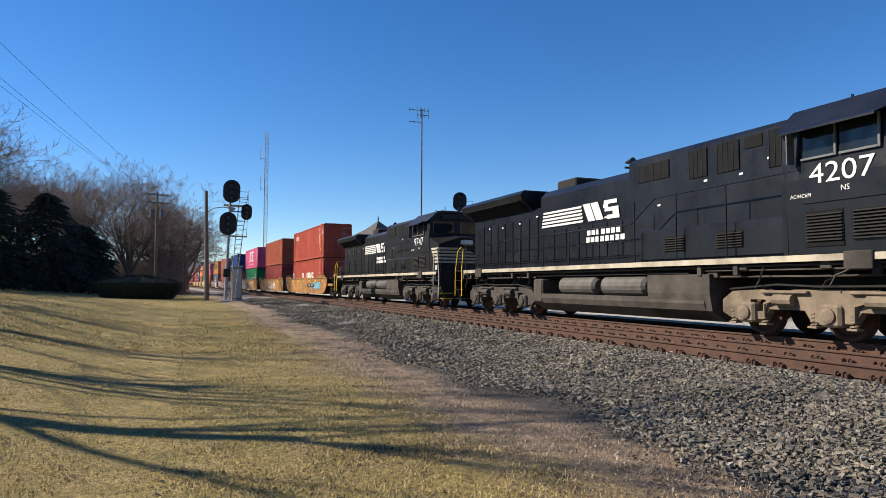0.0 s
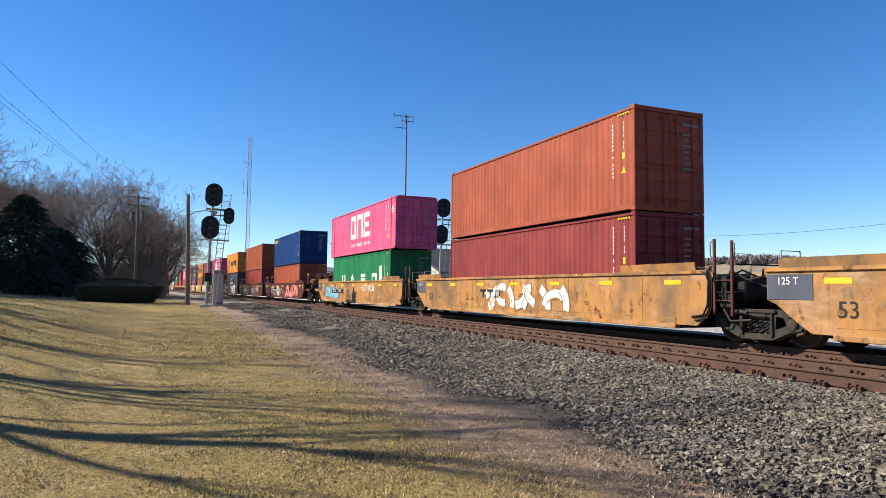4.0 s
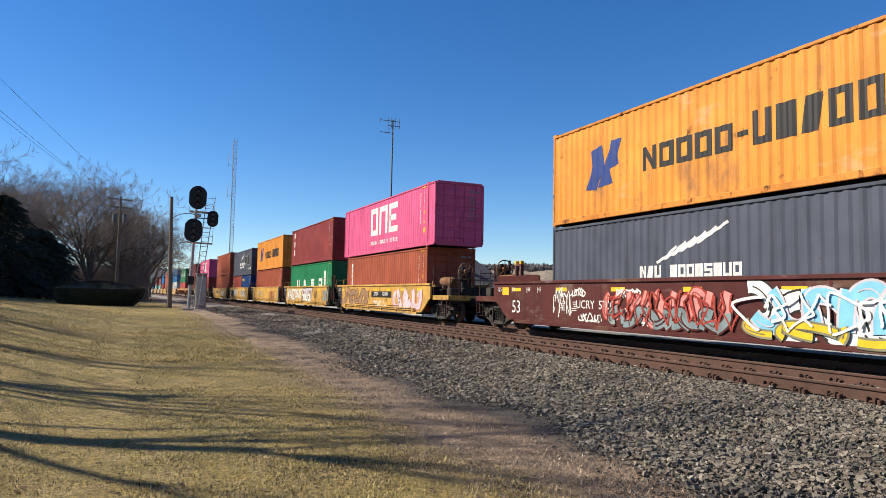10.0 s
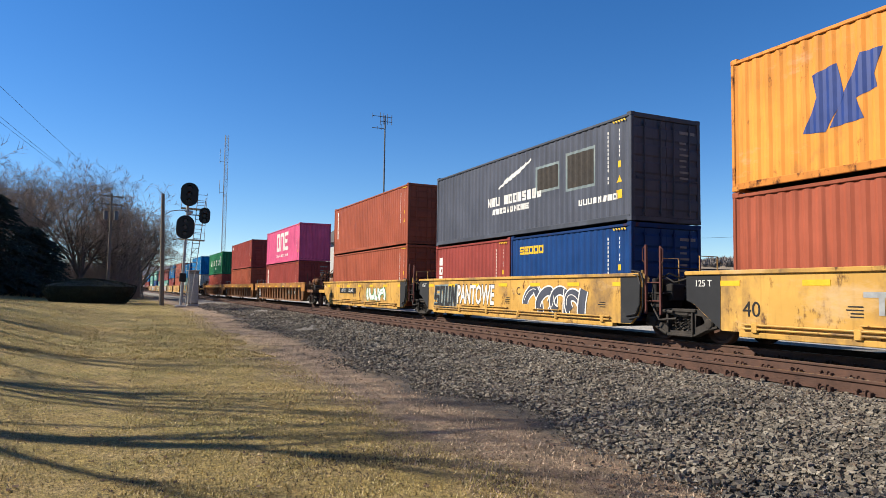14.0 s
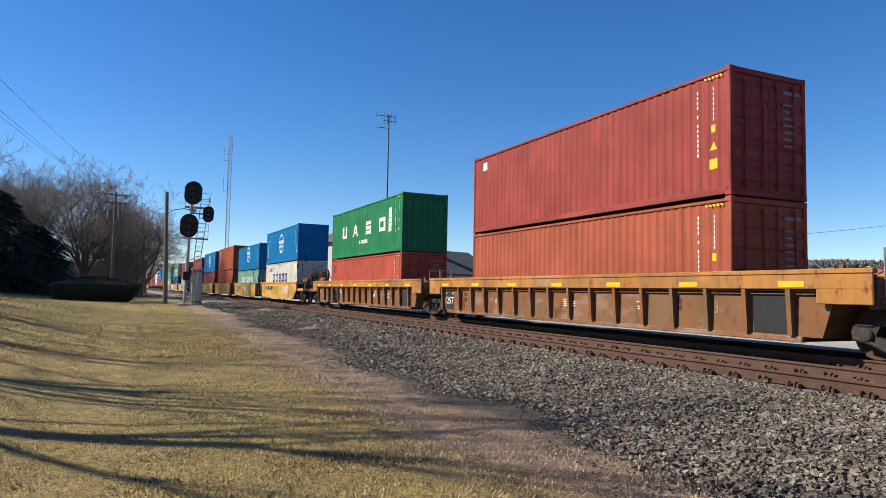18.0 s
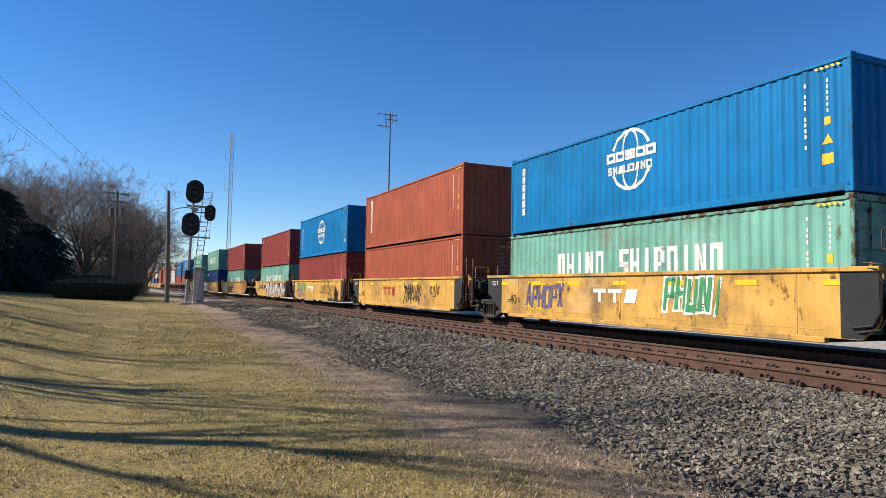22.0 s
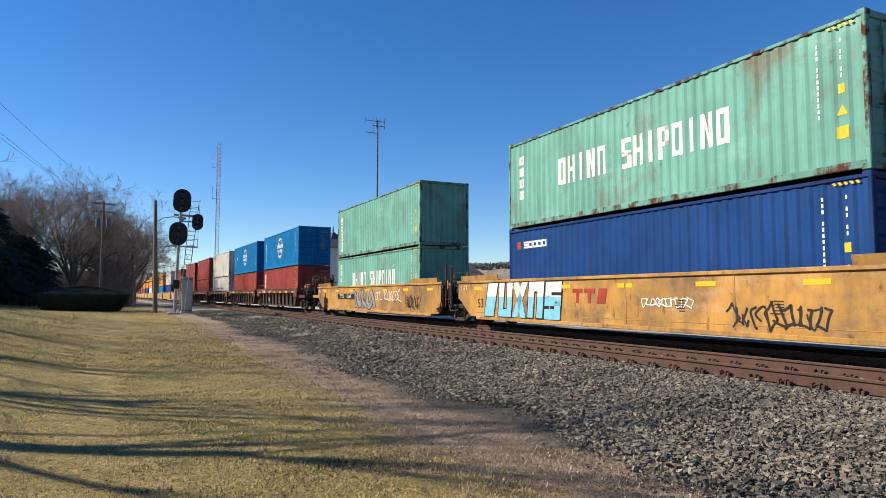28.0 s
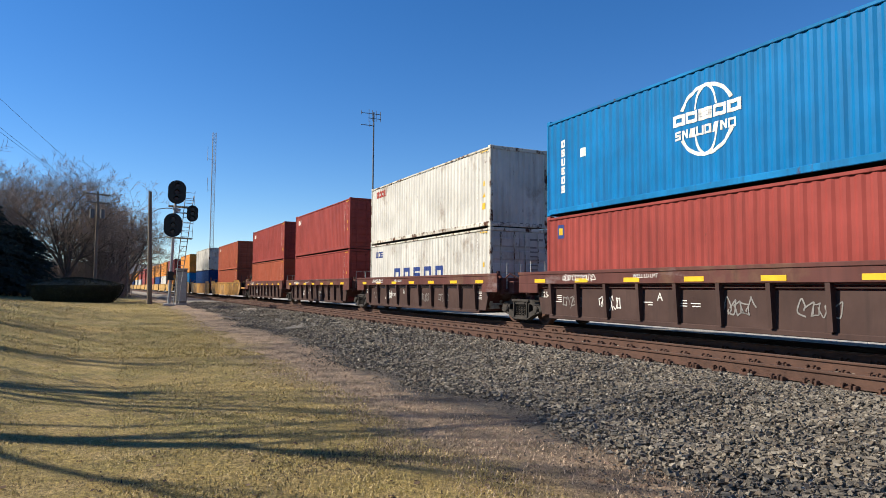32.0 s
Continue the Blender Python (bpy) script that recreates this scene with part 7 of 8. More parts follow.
tagged(put("bracing", g.mesh("bracing", fix=False), M["tower_grey"], tw), kind="stuff")
for z, x in ((TH - 7, -1.4), (TH - 15, -1.3)):
    put("side_aerial", Geo().tube([(-.4, 0, z), (x, 0, z)], .05, 4).tube([(x, 0, z - .4), (x, 0, z + 3.2)], .06, 5), M["tower_grey"], tw)
tw.matrix_basis = Matrix.Translation((*polar(6.34, 180).xy, .3))


# ---- buildings across the line ----
M["siding"] = plain("pale_siding", (.62, .61, .58, 1), .7, 0, .1, 2, .15, (.48, .46, .43, 1), .3, (1, 1, 8))
M["roofing"] = plain("grey_shingles", (.11, .105, .105, 1), .9, 0, .3, 6, .6, (.16, .15, .14, 1), .4)
M["dark_glass"] = _g.m


def house(base, rz, w, d, h, roof_h, label):
    """A plain house: walls, gable roof, windows, chimney."""
    hs = root("house", label, "house", "houses")
    put("wall", Geo().prism([(-w / 2, 0), (w / 2, 0), (w / 2, h), (0, h + roof_h), (-w / 2, h)], 'y', -d / 2, d / 2), M["siding"], hs)
    for s in (-1, 1):
        put("roof", Geo().prism([(0, h + roof_h + .02), (0, h + roof_h + .2), (s * (w / 2 + .5), h - roof_h / w + .1), (s * (w / 2 + .5), h - roof_h / w - .08)], 'y', -d / 2 - .4, d / 2 + .4), M["roofing"], hs)
    put("chimney", Geo().bbox(w * .12, w * .12 + .6, -.3, .3, h + roof_h * .5, h + roof_h + .9, .03), M["oxide"], hs)
    for x in (-w * .25, w * .25):
        for z in (1.0, 3.6) if h > 4.5 else (1.0,):
            wn_ = put("window", Geo().bbox(x - .5, x + .5, -d / 2 - .03, -d / 2 + .02, z, z + 1.4, .01), M["dark_glass"], hs)
            put("window_frame", Geo().bbox(x - .58, x + .58, -d / 2 - .06, -d / 2 - .03, z - .1, z, .01).bbox(x - .58, x + .58, -d / 2 - .06, -d / 2 - .03, z + 1.4, z + 1.5, .01), M["mark_white"], wn_)
    hs.matrix_basis = Matrix.Translation(base) @ pose(0, 0, 0, 0, 0, rz)
    return hs


hp = polar(23.4, 62)
house((hp.x, hp.y, -.5), -70, 7, 9, 3.8, 1.9, "pale grey house with a shingle gable roof behind the tracks")
st = root("station_house", "small building with a steep pyramid roof and finial", "building")
put("wall", Geo().bbox(-2.6, 2.6, -2.6, 2.6, 0, 8.0, .05), M["siding"], st)
put("roof", Geo().loft([[(-3.1, -3.1, 7.9), (3.1, -3.1, 7.9), (3.1, 3.1, 7.9), (-3.1, 3.1, 7.9)], [(-1.2, -1.2, 9.2), (1.2, -1.2, 9.2), (1.2, 1.2, 9.2), (-1.2, 1.2, 9.2)], [(-.06, -.06, 10.3), (.06, -.06, 10.3), (.06, .06, 10.3), (-.06, .06, 10.3)]]), M["roofing"], st)
put("finial", Geo().tube([(0, 0, 10.2), (0, 0, 10.5), (0, 0, 11.1)], [.05, .1, .02], 6), M["black"], st)
st.matrix_basis = Matrix.Translation((*polar(15.75, 92).xy, -.1)) @ pose(0, 0, 0, 0, 0, 20)

# ---- far hills ----
k = Nodes("winter_woods")
pos = k.n("NewGeometry").outputs["Position"]
nz = k.noise(.03, 6, .7, co=pos)
k.bump(k.noise(.06, 5, .7, co=pos), 1.0, 6)
hz = k.n("SeparateXYZ", Vector=pos).outputs[2]
rise = k.n("MapRange", Value=hz)
rise.inputs["From Min"].default_value, rise.inputs["From Max"].default_value = 54, 62
M["hill"] = k.done(k.mix(rise.outputs[0], k.mix(k.ramp(nz, .35, .65), (.24, .19, .14, 1), (.32, .26, .19, 1)), k.mix(k.ramp(nz, .35, .65), (.12, .10, .10, 1), (.20, .165, .15, 1))), 1.0)


# brown woods made bluish: distance haze is mixed into the base colour
M["ridge"] = plain("ridge_with_haze", (.15, .16, .19, 1), 1.0, 0, .2, .02, .0)


def hills(az0, az1, d, el, name, label, seed, rough_=.12, mat_="hill"):
    vs, fs = [], []
    n = 420
    rows = 12
    for i in range(n + 1):
        az = az0 + (az1 - az0) * i / n
        e = el(az) * (1 + rough_ * noise.noise((az * .13, seed, 0)) + .03 * noise.noise((az * .9, seed, 5)))
        for j in range(rows):
            q = j / (rows - 1)
            p = polar(az, d * (1 + .35 * q))
            h = (EYE_Z + d * 1.35 * math.tan(radians(e))) * math.sin(q * math.pi / 2) ** 1.2
            if j == rows - 1:      # treetops along the ridge
                h *= 1 + .05 * noise.noise((az * 9, seed, 5)) + .05 * noise.noise((az * 27, seed, 5))
            vs.append((p.x, p.y, h - 2 * (1 - q) + 1.0 * noise.noise((az * 1.5, j, seed))))
    for i in range(n):
        for j in range(rows - 1):
            a = i * rows + j
            fs.append((a, a + rows, a + rows + 1, a + 1))
    me = bpy.data.meshes.new(name)
    me.from_pydata(vs, [], fs)
    return tagged(put(name, me, M[mat_]), label, "hill", "", "structure")


def VALLEY(a):
    return 1.0 + 1.45 * smooth(a, 16, 30)


hills(-40, 30, 2200, lambda a: 1.75, "backdrop", "low brown wooded ridge on the horizon, blue haze in its colour", 2.0, .12, "ridge")
hills(14, 100, 900, VALLEY, "backdrop", "bare brown field on the hillside across the valley", 7.0)
# two unseen belts added behind the viewpoint, to darken the containers' near ends
hills(95, 158, 70, lambda a: 9.5 * smooth(a, 95, 115) * smooth(-a, -158, -145), "backdrop", "unseen belt of winter woods added across the tracks to block skylight", 4.0)
hills(186, 262, 70, lambda a: 9.5 * smooth(a, 186, 200) * smooth(-a, -262, -240), "backdrop", "unseen belt of winter woods added behind the lawn to block skylight", 4.0)
for az, d, el in ((53.6, 1150, 2.42), (56.2, 1140, 2.36), (50.9, 1160, 2.46)):
    p = polar(az, d, el)
    house((p.x, p.y, p.z - 1.5), 30 + az, 10, 14, 3.4, 1.8, "small far white house on the hillside")

# low building with a red roof beyond the yard
dp = root("depot", "long low building with a red ribbed metal roof", "building")
RT = plain("red_roof", (.46, .115, .075, 1), .6, 0, .25, 2, .2, (.36, .15, .11, 1), .4)
put("wall", Geo().bbox(-3, 5, -9, 9, 0, 2.9, .05), M["siding"], dp)
put("roof", Geo().prism([(-3.8, 2.7), (1, 4.3), (5.8, 2.7), (5.8, 2.5), (-3.8, 2.5)], 'y', -9.5, 9.5), RT, dp, "red metal roof with raised seams")
for i in range(24):
    put("roof_seam", shared("seam", lambda: Geo().prism([(-3.8, 2.71), (1, 4.31), (1, 4.38), (-3.8, 2.78)], 'y', -.04, .04).mesh("roof_seam")), RT, dp, "", Matrix.Translation((0, -9.2 + i * .8, 0)))
dp.matrix_basis = Matrix.Translation((50, 27.5, -.55))
# far poles and a thin line along the yard's edge
FP = [polar(40, 82), polar(63, 66)]
for q in FP:
    power_pole((q.x, q.y, -.5), 9.2, "wooden utility pole beyond the yard", 1, 50, False)
a_, b_ = FP[0] + Vector((0, 0, 8.3)), FP[1] + Vector((0, 0, 8.3))
fw = root("power_line", "thin dark overhead line beyond the yard", "power line")
put("wire", Geo().tube([a_.lerp(b_, q / 12) - Vector((0, 0, 1.6 * (q / 12) * (1 - q / 12) * 2)) for q in range(13)], .014, 4), M["black"], fw)


# ---- bare trees ----
M["bark"] = plain("bark", (.16, .13, .105, 1), .95, 0, .35, 5, .9, (.14, .12, .10, 1), .35, (1, 1, .2))
M["twig"] = plain("twigs", (.34, .265, .215, 1), .95, 0, .3, 2, .2)
M["brush"] = plain("brush_twigs", (.32, .245, .185, 1), .95, 0, .35, 1, .2)


def tree_meshes(seed, height, spread, depth=5, low=.22, counts=(11, 7, 6, 5, 3), slim=1.0):
    rng = random.Random(seed)
    wood, twig = Geo(), Geo()

    def grow(p, d, length, r, level):
        n = 4 if level < 2 else 3
        pts, rs = [p], [r]
        q, v = p.copy(), d.copy()
        for i in range(n):
            v = (v + Vector((rng.uniform(-1, 1), rng.uniform(-1, 1), rng.uniform(-.5, .9))) * (.12 + .045 * level)).normalized()
            q = q + v * length / n
            pts.append(q.copy())
            rs.append(r * (1 - .62 * (i + 1) / n))
        if level < 3:
            wood.tube(pts, rs, 7 if level == 0 else 5, False)
        else:
            twig.tube(pts, rs, 3, False)
        if level >= depth:
            return
        kids = counts[level]
        for i in range(kids):
            f = rng.uniform(low if level == 0 else .25, 1.0)
            if i == kids - 1:
                f = 1.0
            j = min(int(f * n), n - 1)
            o = pts[j].lerp(pts[j + 1], f * n - j)
            side = Vector((rng.gauss(0, 1), rng.gauss(0, 1), rng.gauss(0, .5))).normalized()
            side = (side - v * side.dot(v)).normalized()
            w = spread * (.75 if level == 0 else 1.0)
            nd = (v * (1 - .35 * w) + side * w + Vector((0, 0, .22))).normalized()
            grow(o, nd, length * rng.uniform(.48, .68) * (.95 if level == 0 else .88), max(.006, rs[j] * rng.uniform(.42, .6) * (slim if level == 0 else 1.0)), level + 1)

    grow(Vector((0, 0, -.2)), Vector((0, 0, 1)), height * .56, height * .021, 0)
    return wood.mesh("trunk", True, False), twig.mesh("crown", False, False)


def dome_meshes(seed, height, stems=5, counts=(6, 5, 5, 6), open_=.62):
    """A spreading tree: a short trunk that forks into limbs, a rounded crown of fine twigs."""
    rng = random.Random(seed)
    wood, twig = Geo(), Geo()

    def grow(p, d, length, r, level):
        n = 4 if level < 2 else 2
        pts, rs = [p], [r]
        q, v = p.copy(), d.copy()
        for i in range(n):
            v = (v + Vector((rng.uniform(-1, 1), rng.uniform(-1, 1), rng.uniform(-.4, .7))) * (.12 + .04 * level)).normalized()
            q = q + v * length / n
            pts.append(q.copy())
            rs.append(max(.006, r * (1 - .66 * (i + 1) / n)))
        (wood if level < 3 else twig).tube(pts, rs, 6 if level < 1 else (4 if level < 3 else 3), False)
        if level >= len(counts):
            return
        for i in range(counts[level]):
            f = rng.uniform(.3, 1.0)
            j = min(int(f * n), n - 1)
            o = pts[j].lerp(pts[j + 1], f * n - j)
            side = Vector((rng.gauss(0, 1), rng.gauss(0, 1), rng.gauss(0, .6))).normalized()
            side = (side - v * side.dot(v)).normalized()
            grow(o, (v * .62 + side * .8 + Vector((0, 0, .18))).normalized(), length * rng.uniform(.5, .72) * (1 if level < len(counts) - 1 else .62), max(.013, rs[j] * rng.uniform(.5, .66)), level + 1)

    fork = Vector((.1, 0, height * .16))
    wood.tube([(0, 0, -.3), (0, 0, .3), fork], [height * .027, height * .021, height * .019], 9, False)
    for i in range(stems):
        a = 2 * math.pi * (i + rng.uniform(-.3, .3)) / stems
        w = open_ * rng.uniform(.35, 1.15)
        grow(fork - Vector((0, 0, rng.uniform(0, .05) * height)), Vector((math.cos(a) * w, math.sin(a) * w, 1)).normalized(), height * rng.uniform(.42, .52), height * rng.uniform(.010, .0155), 0)
    top = sorted(p[2] for p in twig.v)[int(len(twig.v) * .97)]
    for g in (wood, twig):
        g.v = [tuple(c * height / top for c in p) for p in g.v]
    return wood.mesh("trunk", True, False), twig.mesh("crown", False, False)


TREES = [dome_meshes(11, 12, 8), dome_meshes(23, 12, 7, (6, 5, 5, 6), .75), dome_meshes(37, 12, 6, (7, 5, 5, 6), .45), tree_meshes(41, 19, .8, 4, .55, (9, 4, 4, 3), .62), tree_meshes(52, 19, .75, 4, .5, (10, 4, 4, 3), .62)]


def bare_tree(x, y, k_, scale, rz, label="bare winter tree with grey-brown bark and fine twigs"):
    t = root("tree", label, "tree", "bare trees")
    put("trunk", TREES[k_][0], M["bark"], t)
    put("crown", TREES[k_][1], M["twig"], t, "fine leafless twigs")
    t.matrix_basis = Matrix.Translation((x, y, ground_z(x, y))) @ pose(0, 0, 0, 0, 0, rz) @ Matrix.Diagonal((scale, scale, scale, 1))
    return t


# place round the camera, height, kind
rng = random.Random(4)
WOOD = [(-3.9, 80, 12.6, 0), (-6.9, 90, 13.2, 2), (-9.4, 86, 12.4, 2), (-1.6, 92, 10.6, 0), (-17.6, 66, 15.0, 2), (-15.5, 76, 14, 0), (-.5, 96, 12.0, 1), (.4, 135, 11, 1), (-1.7, 112, 13, 2), (-11.4, 104, 15, 1), (-17, 78, 15, 0)]
for az, d, h, kk in WOOD:
    p = polar(az, d)
    bare_tree(p.x, p.y, kk, h / 12, rng.uniform(0, 360))
# trees beside the lawn, whose long shadows cross it
for x, y_, kk, sc, rz in ((-16.4, 24.1, 3, 1.0, 10), (-12.3, 15.95, 4, .86, 80), (-10.0, 12.3, 3, .80, 130), (-18.0, 30.0, 3, 1.1, 150), (-19.0, 35.5, 4, 1.1, 20), (-17.0, 40.0, 3, 1.0, 75), (-19.5, 47.5, 4, 1.05, 260), (-21.0, 57.0, 3, 1.0, 190)):
    bare_tree(x, y_, kk, sc, rz, "tall bare winter tree at the edge of the lawn")

# low bare scrub across the line and under the wood
def scrub(name, places, seed, hmin, hmax, material, label, n=26):
    rng = random.Random(seed)
    g = Geo()
    for x, y in places:
        z = ground_z(x, y)
        for i in range(n):
            a, l = rng.uniform(0, 6.3), rng.uniform(hmin, hmax)
            b = Vector((x + rng.uniform(-1.4, 1.4), y + rng.uniform(-1.4, 1.4), z - .1))
            m = b + Vector((math.cos(a) * l * .2, math.sin(a) * l * .2, l * .6))
            e = m + Vector((math.cos(a) * l * .35 + rng.uniform(-.2, .2), math.sin(a) * l * .35, l * .4))
            g.tube([b, m, e], [.022, .014, .006], 3, False)
            for q in range(4):
                o = b.lerp(m, rng.uniform(.4, 1))
                g.tube([o, o + Vector((rng.uniform(-1, 1), rng.uniform(-1, 1), rng.uniform(.2, 1))) * l * .3], [.010, .004], 3, False)
    return tagged(put(name, g.mesh(name, False, False), material), label, "scrub", "", "stuff")


rng = random.Random(9)
pl = []
for i in range(190):
    p = polar(rng.uniform(-19, -.4), rng.uniform(74, 110))
    pl.append((p.x, p.y))
scrub("undergrowth", pl, 3, .6, 2.6, M["brush"], "tangled brown undergrowth at the foot of the bare trees", 50)
pl = []
for i in range(125):
    p = polar(rng.uniform(-19, -.4), rng.uniform(84, 124))
    pl.append((p.x, p.y))
scrub("thicket", pl, 6, 3.0, 7.0, M["brush"], "bare brown thicket behind the wood", 40)
pl = []
for i in range(120):
    p = polar(rng.uniform(22, 62), rng.uniform(75, 130))
    pl.append((p.x, p.y))
scrub("brush", pl, 4, 1.5, 4.5, M["brush"], "bare brown brush beyond the tracks", 14)

# ---- spruce ----
M["needle"] = plain("spruce_needles", (.048, .062, .048, 1), .85, 0, .5, 1.5, .1)


def spruce(x, y, height, r, seed, label):
    rng = random.Random(seed)
    t = root("spruce_tree", label, "tree")
    put("trunk", Geo().tube([(0, 0, -.2), (0, 0, height)], [.28, .03], 8), M["bark"], t)
    g = Geo()
    for i in range(620):
        h = height * (.10 + .9 * rng.random() ** 1.25)
        q = 1 - h / height
        L = r * (q ** .58) * rng.uniform(.65, 1.12) + .25
        a = rng.uniform(0, 6.283)
        d = Vector((math.cos(a), math.sin(a), 0))
        s = Vector((-d.y, d.x, 0))
        for j in range(30):
            f = rng.random() ** .6
            o = d * L * f + Vector((0, 0, h - .28 * L * f * f + .12 * L * max(0, f - .7)))
            w = .16 + .30 * (1 - f)
            tip = o + d * rng.uniform(.12, .4) + s * rng.uniform(-1, 1) * w + Vector((0, 0, rng.uniform(-.25, .10)))
            e = s.lerp(Vector((0, 0, 1)), rng.random()) * rng.uniform(.05, .12)
            g.add([o + e, o - e, tip], [(0, 1, 2)])
    put("crown", g.mesh("crown", False, False), M["needle"], t, "dense dark green needles")
    t.matrix_basis = Matrix.Translation((x, y, ground_z(x, y)))
    return t


p = polar(-9.4, 70)
spruce(p.x, p.y, 8.8, 5.0, 1, "dark green spruce tree with dense boughs at the lawn's edge")
p = polar(-12.9, 68)
spruce(p.x, p.y, 8.6, 5.0, 2, "broad dark green spruce tree beside another")
spruce(-17.5, 58.0, 9.5, 4.6, 4, "dark green spruce tree that shades the end of the lawn")
p = polar(-7.0, 73)
spruce(p.x, p.y, 6.4, 4.4, 3, "smaller dark green spruce tree among bare trees")

# ---- hedge ----
M["hedge_leaf"] = plain("hedge_leaves", (.034, .038, .018, 1), .7, 0, .5, 3, .1)
hd = root("hedge", "low clipped dark evergreen hedge bed on the lawn", "hedge")
rng = random.Random(8)


def hedge_skin(a, f):
    """A flat-topped mound: a round the bed, f from the foot to the middle of the top."""
    w = 1 + .05 * math.sin(3 * a) + .03 * math.sin(7 * a + 1)
    if f < .55:
        q = f / .55
        rr, z = 1 - .03 * q + .06 * math.sin(q * 3.1), .95 * q
    else:
        q = (f - .55) / .45
        rr, z = .97 * (1 - q), .95 + .34 * math.sin(q * 1.57)
    rr *= .74 + .28 * min(1, z)
    return Vector((3.1 * w * rr * math.cos(a), 1.9 * w * rr * math.sin(a), z * 1.42))


rings = [[hedge_skin(2 * math.pi * i / 36, f) * .96 for i in range(36)] for f in (0, .2, .4, .55, .7, .85, .98)]
put("core", Geo().loft(rings), M["hedge_leaf"], hd)
g = Geo()
for i in range(15000):
    o = hedge_skin(rng.uniform(0, 6.283), rng.random())
    d = Vector((rng.gauss(0, 1), rng.gauss(0, 1), rng.gauss(0, 1))).normalized() * rng.uniform(.04, .10)
    e = Vector((rng.gauss(0, 1), rng.gauss(0, 1), rng.gauss(0, 1))).normalized() * .03
    g.add([o + e, o - e, o + d], [(0, 1, 2)])
put("leaves", g.mesh("leaves", False, False), M["hedge_leaf"], hd, "small dark evergreen leaves")
p = polar(-3.2, 55)
hd.matrix_basis = Matrix.Translation((p.x, p.y, ground_z(p.x, p.y) - .05))

# ---- ballast, ties, grass ----
def island_mat(name, cols, rough, bump=.4):
    k = Nodes(name)
    r = k.n("NewGeometry").outputs["Random Per Island"]
    rp = k.n("ValToRGB", Fac=r)
    els = rp.color_ramp.elements
    while len(els) < len(cols):
        els.new(.5)
    for i, c in enumerate(cols):
        els[i].position, els[i].color = i / (len(cols) - 1), (*c, 1)
    nz_ = k.noise(60, 3)
    k.bump(nz_, bump, .01)
    return k.done(k.mix(k.ramp(nz_, .3, .7), k.mix(.35, rp.outputs[0], (.02, .02, .02, 1)), rp.outputs[0]), rough)


M["stone"] = island_mat("ballast_stone", [(.075, .066, .053), (.18, .154, .117), (.28, .24, .18), (.11, .095, .073), (.42, .37, .29), (.22, .187, .142), (.20, .152, .105)], .9)
M["fines"] = island_mat("dark_fines", [(.05, .045, .04), (.11, .10, .085), (.20, .18, .15), (.035, .032, .028), (.42, .38, .32)], .95)
M["grass"] = island_mat("grass_blades", [(.70, .50, .165), (.50, .42, .105), (.82, .60, .25), (.22, .18, .05), (.92, .70, .36), (.60, .46, .14), (.15, .115, .035)], .8, .05)
M["straw"] = island_mat("dry_grass", [(.68, .49, .32), (.52, .36, .23), (.80, .60, .42), (.24, .16, .10), (.62, .48, .32)], .85, .05)
M["leaf"] = island_mat("dead_leaves", [(.16, .085, .04), (.24, .14, .07), (.10, .06, .035), (.30, .19, .10)], .8, .1)
RNG = np.random.default_rng(3)


def heights(x, y):
    return np.array([ground_z(float(a), float(b)) for a, b in zip(x, y)])


def from_np(name, verts, faces, material, label, category):
    me = bpy.data.meshes.new(name)
    n, m = len(verts), len(faces)
    me.vertices.add(n)
    me.vertices.foreach_set("co", verts.astype(np.float32).ravel())
    me.loops.add(m * 3)
    me.loops.foreach_set("vertex_index", faces.astype(np.int32).ravel())
    me.polygons.add(m)
    me.polygons.foreach_set("loop_start", np.arange(0, m * 3, 3, dtype=np.int32))
    me.update(calc_edges=True)
    me.shade_flat()
    return tagged(put(name, me, material), label, category, "", "stuff")


BOX_V = np.array([(x, y, z) for z in (-1, 1) for y in (-1, 1) for x in (-1, 1)], float) * .72
BOX_F = np.array([(0, 2, 1), (1, 2, 3), (4, 5, 6), (5, 7, 6), (0, 1, 4), (1, 5, 4), (2, 6, 3), (3, 6, 7), (0, 4, 2), (2, 4, 6), (1, 3, 5), (3, 7, 5)])


